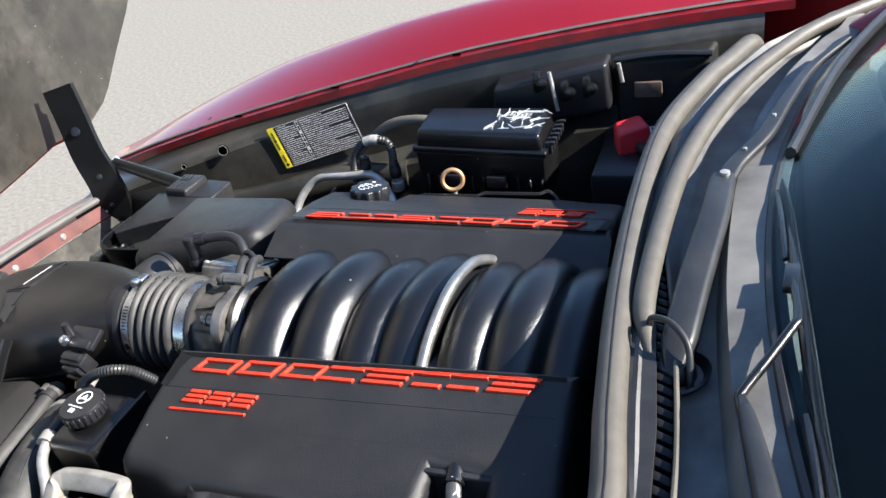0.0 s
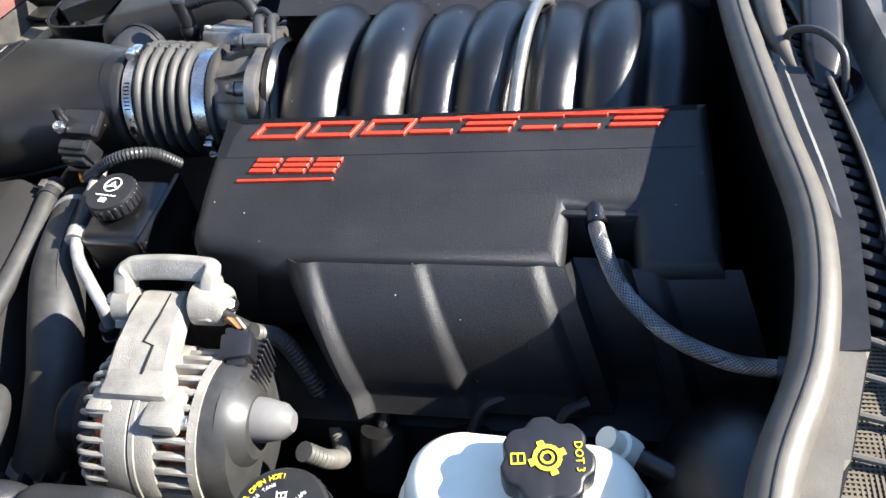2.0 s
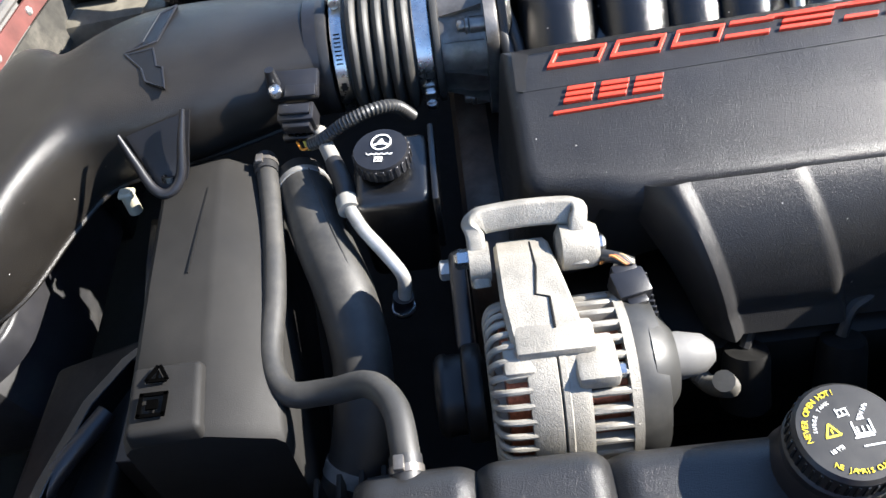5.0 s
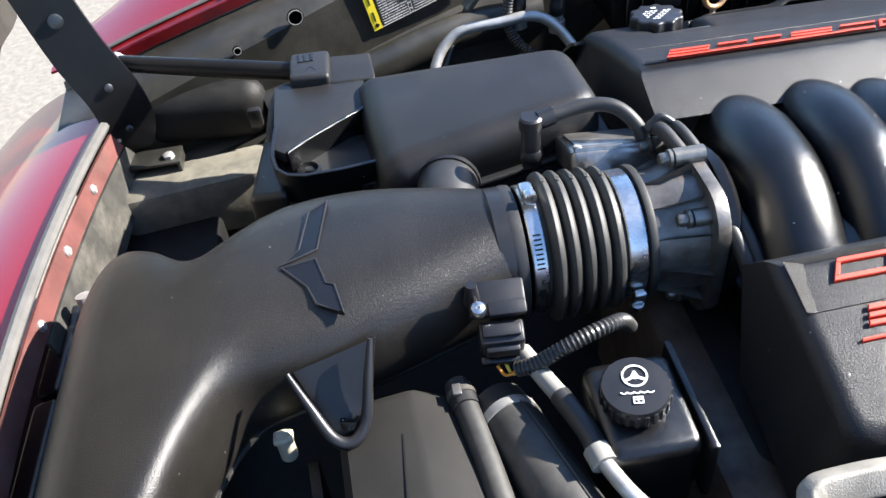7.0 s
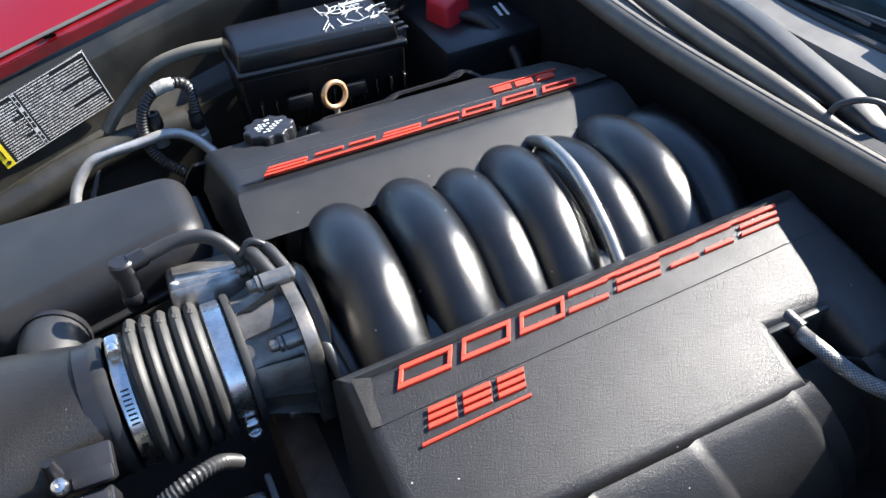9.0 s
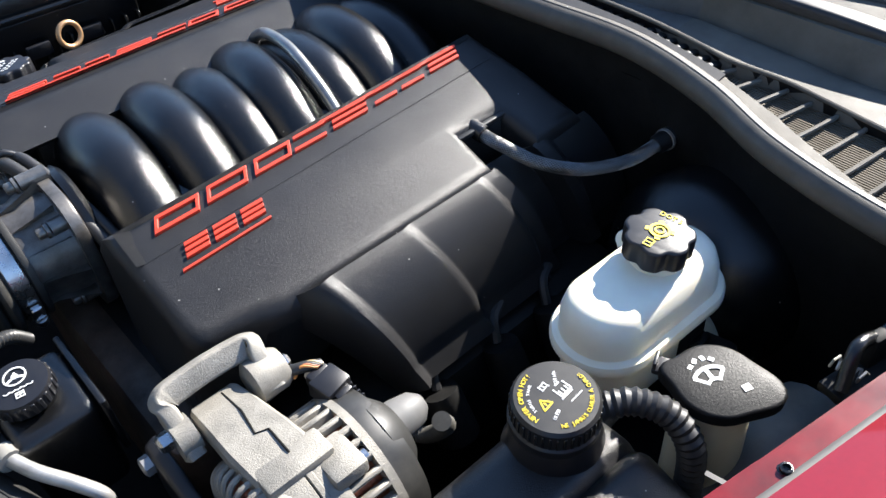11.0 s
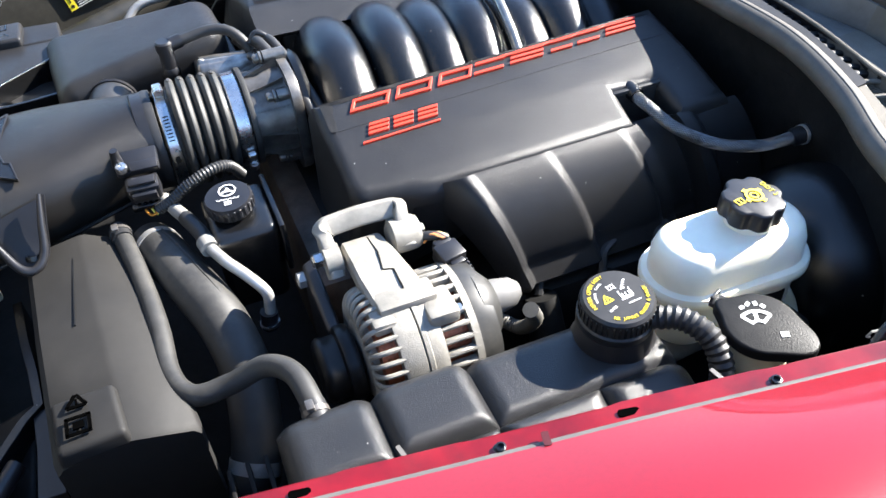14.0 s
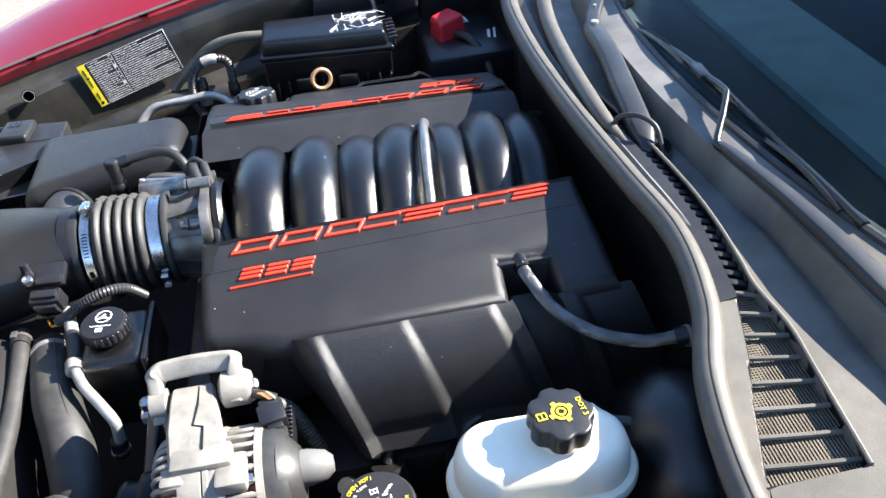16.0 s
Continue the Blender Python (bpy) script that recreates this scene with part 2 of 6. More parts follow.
def sheet(f, nu, nv, thick=0.003):
    """A curved panel f(u, v) with a back."""
    bm = bmesh.new()
    g = [[bm.verts.new(f(i / nu, j / nv)) for j in range(nv + 1)] for i in range(nu + 1)]
    for i in range(nu):
        for j in range(nv):
            bm.faces.new((g[i][j], g[i + 1][j], g[i + 1][j + 1], g[i][j + 1]))
    bm.normal_update()
    if thick:
        bmesh.ops.solidify(bm, geom=bm.faces[:], thickness=thick)
    return bm


def lerp_table(x, table):
    xs, ys = [a for a, _ in table], [b for _, b in table]
    return float(np.interp(x, xs, ys))


def smooth_table(x, table):
    """Cubic through a short table."""
    return float(sum(np.interp(x + d, [a for a, _ in table], [b for _, b in table]) for d in (-0.06, -0.03, 0, 0.03, 0.06)) / 5)


AX = Matrix.Rotation(radians(90), 4, "Y")      # turns z to +x


# ---- ground ----
def ground_height(u, v):
    return Vector((-60 + 120 * u, -60 + 120 * v, 0))


ground = part("ground", sheet(ground_height, 2, 2, 0.05), GROUND)
tagged(ground, "pale sunlit concrete parking ground", "ground", kind="structure")

# ---- body panels ----
NEAR_Y = [(-1.02, -0.484), (-0.9, -0.546), (-0.8, -0.579), (-0.57, -0.621), (-0.42, -0.648), (-0.255, -0.683), (-0.066, -0.724), (0.075, -0.751), (0.19, -0.775), (0.42, -0.83), (0.7, -0.86)]
NEAR_Z = [(-1.02, 0.64), (-0.9, 0.69), (-0.8, 0.725), (-0.57, 0.788), (-0.43, 0.803), (-0.27, 0.815), (-0.13, 0.832), (0.1, 0.845), (0.42, 0.858), (0.7, 0.86)]
FAR_Y = [(-1.02, 0.575), (-0.9, 0.585), (-0.8, 0.595), (-0.6, 0.617), (-0.35, 0.652), (-0.13, 0.69), (0.13, 0.735), (0.4, 0.80), (0.7, 0.84)]
FAR_Z = [(-1.02, 0.690), (-0.9, 0.73), (-0.8, 0.757), (-0.6, 0.805), (-0.35, 0.853), (-0.13, 0.89), (0.13, 0.915), (0.4, 0.925), (0.7, 0.925)]
CREST = [(-1.02, 0.0), (-0.66, 0.035), (-0.3, 0.052), (0.0, 0.050), (0.42, 0.03), (0.7, 0.02)]


def fender(side, ys, zs, label, flange_end):
    """A front wing: painted skin, flange with slots, rubber edge strip."""
    ob = thing("front_fender", -0.3, side * 0.85, 0, label, "car fender")
    x0, x1 = -1.02, 0.62

    def skin(u, v):
        x = x0 + (x1 - x0) * u
        y0, z0, c = smooth_table(x, ys) + side * 0.021, smooth_table(x, zs) + 0.009, smooth_table(x, CREST)
        front = max(0.0, (-0.55 - x) / 0.47)
        wide = max(0.95 - abs(y0) - 0.22 * front ** 2, 0.05)
        if v < 0.7:
            s = v / 0.7
            return Vector((x, y0 + side * wide * s, z0 + c * math.sin(min(s * 1.35, 1.0) * math.pi / 2) - 0.16 * max(0, s - 0.55) ** 2))
        s = (v - 0.7) / 0.3
        return Vector((x, y0 + side * (wide + 0.02 * math.sin(s * math.pi)), z0 + c - 0.0324 - 0.40 * s))
    part("skin", sheet(skin, 60, 26, 0.004), PAINT, ob)

    def flange(u, v):
        x = x0 + 0.05 + (flange_end - x0) * u
        y0, z0 = smooth_table(x, ys), smooth_table(x, zs)
        wide = 0.0025 * (0.5 + 0.5 * math.tanh(40 * math.sin((x + 0.03) * 27))) - (0.006 if side < 0 else 0.003)
        return Vector((x, y0 + side * (wide + (0.018 - wide) * v), z0 + 0.003 + 0.003 * v))
    part("flange", sheet(flange, 50, 2, 0.003), PAINTB, ob, "red painted bolt flange")

    def lip(u, v):
        x = x0 + 0.05 + (flange_end - x0) * u
        y0, z0 = smooth_table(x, ys), smooth_table(x, zs)
        return Vector((x, y0 - side * ((0.007 if side < 0 else 0.004) + 0.002 * v), z0 + 0.003 - 0.015 * v))
    part("flange_lip", sheet(lip, 50, 1, 0.003), PAINTB, ob)
    strip = [(x, smooth_table(x, ys) + side * 0.0185, smooth_table(x, zs) + 0.0085) for x in np.linspace(x0 + 0.04, x1 - 0.05, 30)]
    part("edge_seal", tube(strip, 0.0052, 10, 2, flat=0.55), SEALGREY, ob, "grey rubber edge strip")
    for x in (-0.63, -0.40, -0.142):
        y0, z0 = smooth_table(x, ys), smooth_table(x, zs)
        yaw = math.degrees(math.atan2(smooth_table(x + 0.05, ys) - smooth_table(x - 0.05, ys), 0.1))
        # thin black plate laid on the flange, painting the darkness of a slot
        part("slot", moved(prism(rounded(0.018, 0.007, 0.003), 0, 0.0016), pose(x, y0 + side * 0.0060, z0 + 0.0066, 0, 0, yaw)), VOID, ob, "flat black mark for the unlit slot in the flange")
        part("worn_edge", moved(prism(rounded(0.004, 0.019, 0.001), 0, 0.0006), pose(x + 0.086, y0 + side * 0.0060, z0 + 0.0066, 0, 0, yaw + 22)), SEALGREY, ob, "pale worn paint line") if side < 0 else None
        part("flange_step", moved(prism(rounded(0.006, 0.013, 0.001), 0, 0.0008), pose(x - 0.07, y0 + side * 0.000, z0 + 0.0060, 0, 0, yaw)), PAINTD, ob)
    for x in (-0.70, -0.47, -0.245, -0.025) if side < 0 else ():
        y0, z0 = smooth_table(x, ys), smooth_table(x, zs)
        part("bolt", joined(rev([(0.0065, 0), (0.0065, 0.002), (0.0045, 0.003), (0.0045, 0.006), (0.0028, 0.0065), (0.0028, 0.004), (0.0, 0.004)], 12, pose(x, y0 + side * 0.010, z0 + 0.0050))), GLOSSBLK, ob, "small screw")
    return ob


fender(-1, NEAR_Y, NEAR_Z, "glossy metallic red front fender, driver side, bolted flange", 0.07)
fender(1, FAR_Y, FAR_Z, "glossy metallic red front fender, passenger side, bolted flange", 0.42)


def inner_panel(side, ys, zs, line):
    def f(u, v):
        x = -1.0 + 1.42 * u
        y0, z0, yp = smooth_table(x, ys), smooth_table(x, zs), smooth_table(x, line)
        top = abs(y0) - side * yp
        pts = [(0.002, -0.004), (-0.002, -0.018), (-top * 0.75, -0.032), (-top, -0.045), (-top, -0.150), (-top - 0.03, -0.168), (-top - 0.055, -0.172), (-top - 0.06, -0.40), (-top - 0.06, -0.55)]
        k = v * (len(pts) - 1)
        i = min(int(k), len(pts) - 2)
        s = k - i
        dy, dz = (pts[i][0] * (1 - s) + pts[i + 1][0] * s), (pts[i][1] * (1 - s) + pts[i + 1][1] * s)
        wob = 0.0025 * noise.noise(Vector((x * 6, v * 5, side))) * (1 if 0.5 < v else 0.3)
        return Vector((x, y0 + side * (dy + wob), z0 + dz))
    ob = part("inner_fender", sheet(f, 70, 32, 0.003), PANEL)
    return tagged(ob, "dusty black inner fender panel of the engine bay", "inner fender", kind="structure")


inner_panel(-1, NEAR_Y, NEAR_Z, [(x, y + 0.004) for x, y in NEAR_Y])
far_panel = inner_panel(1, FAR_Y, FAR_Z, [(-1.02, 0.43), (-0.72, 0.518), (-0.634, 0.546), (-0.52, 0.590), (-0.35, 0.638), (-0.13, 0.677), (0.13, 0.72), (0.42, 0.79)])

bay = part("bay_floor", joined(box(-0.3, 0, 0.35, 1.5, 1.80, 0.08, 0), box(-0.89, 0.30, 0.50, 0.20, 0.56, 0.10, 0.01),  box(0.33, 0, 0.55, 0.02, 1.5, 0.55, 0)), DARK)
tagged(bay, "dark grimy floor and firewall of the engine bay", "engine bay", kind="structure")


# front bumper panel
def fascia(u, v):
    y = -0.62 + 1.24 * u
    bow = 0.058 * (y / 0.6) ** 2
    s = v
    return Vector((-0.955 + bow - 0.36 * s, y * (1 + 0.12 * s), 0.700 - 0.02 * (y / 0.6) ** 2 - 0.035 * s - 0.17 * s * s))


front = thing("front_bumper", -1.1, 0, 0.3, "glossy red front bumper panel with a grey edge seal", "car bumper")
part("skin", sheet(fascia, 40, 16, 0.004), PAINT, front)
part("edge_seal", tube([fascia(u, 0.0) + Vector((0.004, 0, 0.004)) for u in np.linspace(0, 1, 24)], 0.008, 8, 2), SEALGREY, front, "pale grey rubber edge strip")


def fascia_back(u, v):
    p = fascia(u, 0)
    return p + Vector((0.006 + 0.006 * v, 0, -0.010 - 0.028 * v))


part("support", sheet(fascia_back, 40, 2, 0.004), mat("faded_red_support", (0.10, 0.032, 0.027), 0.6, vary=0.3, scale=20, dust=0.18), front, "faded pink support strip")
for u in (0.56, 0.66, 0.76, 0.86):
    part("bolt", rev([(0.0075, 0), (0.0075, 0.003), (0.005, 0.006), (0, 0.006)], 10, Matrix.Translation(fascia_back(u, 0.5) + Vector((0.002, 0, 0))) @ AX), DULLSTEEL, front, "dull steel bolt")
part("lower_lip", sheet(lambda u, v: fascia(0.55 + 0.40 * u, 0) + Vector((0.014 + 0.012 * v, 0, -0.040 - 0.075 * v + 0.004 * math.sin(23 * u) * v)), 40, 3, 0.004), mat("dusty_tan_lip", (0.030, 0.028, 0.023), 0.75, vary=0.45, bump=0.5, bump_scale=150, dust=0.3), front, "dusty dark inner lip")


# raised hood
def hood_f(u, v):
    y = -0.95 + 1.90 * u
    a = abs(y)
    low = float(np.interp(a, [0, 0.3, 0.5, 0.60, 0.70, 0.885, 0.95], [0.765, 0.785, 0.805, 0.79, 0.825, 0.985, 1.06]))
    z = low + (1.95 - low) * v
    bulge = 0.05 * math.exp(-((a - 0.35) / 0.12) ** 2) * math.sin(min(1, v * 1.4) * math.pi)
    return Vector((-1.025 - 0.08 * (z - 0.75) + 0.05 * (z - 0.75) ** 2 + 0.015 * math.sin(6 * a) + bulge, y, z))


hood = thing("hood", -1.05, 0, 0.75, "raised front-hinged hood, dark bare underside and red skin", "car hood")
part("inner_panel", sheet(hood_f, 50, 40, 0.004), HOODIN, hood, "dark bare composite underside")
part("outer_skin", sheet(lambda u, v: hood_f(u, v) * 1.0 + Vector((-0.018, 0.012 * (u - 0.5), -0.012 * (1 - v))), 50, 40, 0.004), PAINT, hood, "glossy red outer skin")


def hinge(y, s):
    """Bent hinge arm with folded rims, part of the hood."""
    mid = [(-0.962, y + 0.035 * s, 0.93), (-0.944, y + 0.022 * s, 0.862), (-0.920, y + 0.002 * s, 0.795), (-0.894, y - 0.01 * s, 0.736), (-0.888, y - 0.012 * s, 0.692), (-0.900, y - 0.012 * s, 0.657), (-0.914, y - 0.012 * s, 0.640)]
    p = spline(mid, 6)
    across = Vector((0.90, 0.30 * s, 0.35)).normalized()
    rings = []
    for i, c in enumerate(p):
        d = (p[min(i + 1, len(p) - 1)] - p[max(i - 1, 0)]).normalized()
        w = (across - d * across.dot(d)).normalized()
        n_ = d.cross(w).normalized()
        f = i / (len(p) - 1)
        h = (0.034 + 0.006 * f) * math.sqrt(max(0.06, 1 - max(0, (f - 0.80) / 0.20) ** 2.4))
        prof = [(-h, 0), (-h, 0.013), (-h + 0.004, 0.014), (-h + 0.007, 0.004), (h - 0.007, 0.004), (h - 0.004, 0.014), (h, 0.013), (h, 0)]
        rings.append([c + w * a - n_ * b for a, b in prof])
    ob = part("hinge_arm", loft(rings), HINGE, hood, "black steel hinge arm with folded rim")
    for k, r, mm in ((8, 0.010, GLOSSBLK), (17, 0.006, BLACK), (26, 0.005, BLACK)):
        part("rivet", rev([(r, 0), (r, 0.004), (r * 0.6, 0.005), (0, 0.005)], 18, Matrix.Translation(p[k]) @ Vector((0.45, -0.80 * s, 0.3)).to_track_quat("Z", "Y").to_matrix().to_4x4()), mm, ob)
    base = part("hinge_foot", joined(box(-0.888, y - 0.018 * s, 0.6255, 0.115, 0.042, 0.005, 0.002), box(-0.834, y - 0.018 * s, 0.617, 0.005, 0.042, 0.020, 0.002), box(-0.888, y + 0.001 * s, 0.616, 0.110, 0.005, 0.022, 0.002)), PANEL, hood, "dusty black mounting foot")
    part("foot_bolt", rev([(0.0085, 0), (0.0085, 0.005), (0.005, 0.007), (0, 0.007)], 6, pose(-0.848, y - 0.024 * s, 0.628)), DULLSTEEL, base, "steel bolt")
    return ob


hinge(0.458, 1)
hinge(-0.458, -1)


# windscreen and roof
def screen_f(u, v):
    y = -0.72 + 1.44 * u
    bow = 0.14 * (y / 0.72) ** 2
    x = 0.430 + bow + (0.65 - 0.02 * (y / 0.72) ** 2) * v
    return Vector((x, y * (1 - 0.20 * v), 0.905 - 0.015 * (y / 0.72) ** 2 + 0.305 * v + 0.03 * math.sin(v * math.pi)))


car = thing("car_cabin", 1.2, 0, 0, "red sports car cabin with tinted windscreen and roof", "car cabin")
screen = part("windscreen", sheet(screen_f, 40, 20, 0.005), GLASS, car, "dark tinted glossy windscreen")
screen.visible_shadow = False


def roof_f(u, v):
    y = -0.58 + 1.16 * u
    s = y / 0.58
    x = 1.02 + 0.14 * s * s + 1.5 * v
    return Vector((x, y, 1.245 - 0.05 * s * s - 0.10 * abs(s) ** 6 - 0.22 * v * v))


part("roof", sheet(roof_f, 30, 14, 0.02), PAINT, car, "red roof panel")
for s in (-1, 1):
    part("pillar", tube([screen_f(0.5 + 0.5 * s, 0) + Vector((0, 0.02 * s, -0.02)), screen_f(0.5 + 0.5 * s, 0.5) + Vector((0, 0.02 * s, 0)), screen_f(0.5 + 0.5 * s, 1) + Vector((0, 0.0, 0.0))], 0.035, 10), PAINT, car, "red windscreen pillar")
part("dashboard", box(0.672, 0, 0.835, 0.165, 1.24, 0.10, 0.02), mat("dusty_dash_plastic", (0.15, 0.19, 0.19), 0.7, vary=0.2, scale=20, bump=0.4, bump_scale=500), car, "dusty grey dashboard top")
part("vent_strip", box(0.530, 0, 0.825, 0.118, 1.20, 0.10, 0.01), DARK, car, "black defroster strip under the glass")
part("cabin_floor", joined(box(1.0, 0, 0.76, 0.48, 1.20, 0.14, 0.05), box(1.9, 0, 0.60, 1.5, 1.30, 0.5, 0.1)), DARK, car, "dark cabin interior")



def side_f(s):
    def f(u, v):
        x = 0.66 + 2.75 * u
        out = 0.94 + 0.03 * math.sin(u * math.pi) - 0.16 * max(0, u - 0.8) / 0.2
        z = 0.96 - 0.70 * v + 0.03 * math.sin(u * math.pi)
        return Vector((x, s * (out - 0.20 * max(0, 0.25 - v) / 0.25 - 0.06 * max(0, v - 0.5) ** 2), z - 0.05 * max(0, 0.12 - v)))
    return f


for s in (-1, 1):
    part("door_side", sheet(side_f(s), 30, 16, 0.02), PAINT, car, "red door and quarter panel")


def deck_f(u, v):
    y = -0.80 + 1.60 * u
    return Vector((2.2 + 1.2 * v + 0.10 * (1 - (y / 0.8) ** 2) * v, y, 1.02 - 0.06 * (y / 0.8) ** 4 - 0.10 * v * v))


part("rear_deck", sheet(deck_f, 20, 10, 0.02), PAINT, car, "red rear deck")
part("tail", sheet(lambda u, v: deck_f(u, 1) + Vector((-0.05 * v, 0, -0.55 * v)), 20, 4, 0.02), PAINT, car, "red tail panel")

# cowl panel behind the engine bay
SEAL_PTS = [(0.52, 0.80, 0.905), (0.40, 0.68, 0.895), (0.335, 0.53, 0.89), (0.290, 0.36, 0.885), (0.279, 0.16, 0.880), (0.285, -0.05, 0.878), (0.300, -0.22, 0.874), (0.314, -0.345, 0.868), (0.300, -0.455, 0.858), (0.263, -0.555, 0.852), (0.243, -0.675, 0.846), (0.245, -0.80, 0.842)]


def seal_xy(y):
    pts = sorted((p[1], p[0], p[2]) for p in SEAL_PTS)
    return np.interp(y, [a for a, _, _ in pts], [b for _, b, _ in pts]), np.interp(y, [a for a, _, _ in pts], [c for _, _, c in pts])


# edges of the long air slot, (y, x), wide at the driver's end
SLOT_L = [(-0.665, 0.262), (-0.58, 0.290), (-0.525, 0.312), (-0.445, 0.336), (-0.33, 0.346), (-0.244, 0.342), (-0.1, 0.326), (0.05, 0.304)]
SLOT_R = [(-0.665, 0.353), (-0.556, 0.362), (-0.50, 0.366), (-0.44, 0.360), (-0.40, 0.362), (-0.33, 0.364), (-0.244, 0.360), (-0.1, 0.344), (0.05, 0.320)]


def cowl_f(u, v):
    y = -0.80 + 1.60 * u
    sx, sz = seal_xy(y)
    e = screen_f((y + 0.72) / 1.44 if abs(y) < 0.72 else (0 if y < 0 else 1), 0)
    prof = [(0.0, -0.016), (0.02, -0.010), (0.10, -0.004), (0.30, -0.028), (0.60, -0.034), (0.66, 0.004), (1.0, 0.002)]
    k = v * (len(prof) - 1)
    i = min(int(k), len(prof) - 2)
    s = k - i
    a, b = prof[i][0] * (1 - s) + prof[i + 1][0] * s, prof[i][1] * (1 - s) + prof[i + 1][1] * s
    x = sx + 0.008 + (e.x + 0.01 - sx) * a
    flat = min(max((-0.27 - y) / 0.10, 0), 1) * min(max((0.62 - a) / 0.1, 0), 1)
    z = sz + (e.z - sz) * a + b
    z = z * (1 - flat) + (sz - 0.0045 + 0.04 * (x - sx)) * flat
    if -0.668 < y < 0.05 and np.interp(y, *zip(*SLOT_L)) - 0.002 < x < np.interp(y, *zip(*SLOT_R)) + 0.002:
        z = min(z, sz - 0.032)
    return Vector((x, y, z))


cowl = thing("cowl_cover", 0.4, 0, 0.8, "dusty grey-black plastic cowl panel below the windscreen", "cowl")
part("panel", sheet(lambda u, v: cowl_f(0.275 + 0.725 * u, v), 90, 96, 0.004), COWLD, cowl)
part("end_panel", sheet(lambda u, v: cowl_f(0.275 * u, v), 60, 96, 0.004), COWLM, cowl, "sunlit dusty tan end panel")
ROLL = [(0.330, -0.155, 0.873), (0.316, -0.10, 0.880), (0.312, -0.04, 0.887), (0.316, 0.10, 0.891), (0.328, 0.237, 0.894), (0.356, 0.38, 0.896), (0.397, 0.514, 0.898), (0.450, 0.635, 0.900), (0.510, 0.738, 0.902), (0.608, 0.845, 0.905), (0.66, 0.90, 0.905)]
part("front_roll", tube(ROLL, lambda q: 0.0125 * min(1, 0.25 + q * 6), 14, 6), SEALM, cowl, "rounded dusty front roll")
part("glass_edge", tube([screen_f((y + 0.72) / 1.44, 0.0) + Vector((0.004, 0, 0.002)) for y in np.linspace(-0.70, 0.70, 30)], 0.007, 8, 2), RUBBER, cowl, "black rubber strip along the glass")


def firewall_f(u, v):
    y = -0.80 + 1.60 * u
    sx, sz = seal_xy(y)
    return Vector((sx + 0.006 + 0.03 * v, y, sz - 0.012 - 0.42 * v))


fw = part("firewall", sheet(firewall_f, 60, 6, 0.004), DARK)
tagged(fw, "black firewall panel below the weatherstrip", "firewall", kind="structure")
weather = thing("weatherstrip", 0.3, 0, 0.84, "weathered grey rubber hood weatherstrip along the cowl", "weatherstrip")
BULB = [(0.412, 0.725, 0.83), (0.408, 0.715, 0.870)] + [(0.398, 0.695, 0.890), (0.366, 0.61, 0.891)] + SEAL_PTS[2:]
part("bulb", tube(BULB, 0.0155, 20, 10), SEALM, weather)
part("seam", tube([(x - 0.001, y, z + 0.0151) for x, y, z in BULB[2:]], 0.0011, 6, 10), RUBBER, weather, "moulding seam along the bulb")
part("carrier", tube([(x + 0.014, y, z - 0.012) for x, y, z in BULB[2:]], 0.007, 8, 10), RUBBER, weather, "black rubber carrier strip")
# ---- engine ----
def top_z(y, x=0.0):
    """Height of the domed cover top, flatter towards the ridge."""
    return float(np.interp(y, [-0.40, -0.325, -0.265, -0.235, -0.18, -0.13, -0.05], [0.764, 0.788, 0.807, 0.8165, 0.829, 0.838, 0.846])) + 0.02 * x


OUTLINE = [(-0.243, -0.152), (0.255, -0.144), (0.264, -0.318), (0.189, -0.320), (0.186, -0.266), (0.128, -0.263), (0.125, -0.320), (-0.145, -0.320), (-0.160, -0.318), (-0.174, -0.313), (-0.188, -0.309), (-0.222, -0.307), (-0.234, -0.303), (-0.241, -0.294), (-0.243, -0.282)]


def relief(pts, h):
    """A raised flat shape on the cover's slope."""
    bm = prism(pts, -0.001, h, 0.0005, 1)
    for v in bm.verts:
        v.co.z += top_z(v.co.y, v.co.x)
    return bm


def slanted(x, y, w, h, t, lean, bars):
    """Slanted frame or bars of the relief badge, lower left corner at x, y."""
    def P(a, b):
        return (x + a + lean * b, y + b)
    out = []
    if bars == "frame":
        out = [[P(0, 0), P(w, 0), P(w, t), P(0, t)], [P(0, h - t), P(w, h - t), P(w, h), P(0, h)], [P(0, t), P(t, t), P(t, h - t), P(0, h - t)], [P(w - t, t), P(w, t), P(w, h - t), P(w - t, h - t)]]
    else:
        out = [[P(0, i * (h - t) / (bars - 1)), P(w, i * (h - t) / (bars - 1)), P(w, t + i * (h - t) / (bars - 1)), P(0, t + i * (h - t) / (bars - 1))] for i in range(bars)]
    return joined(*[relief(o, 0.0035) for o in out])


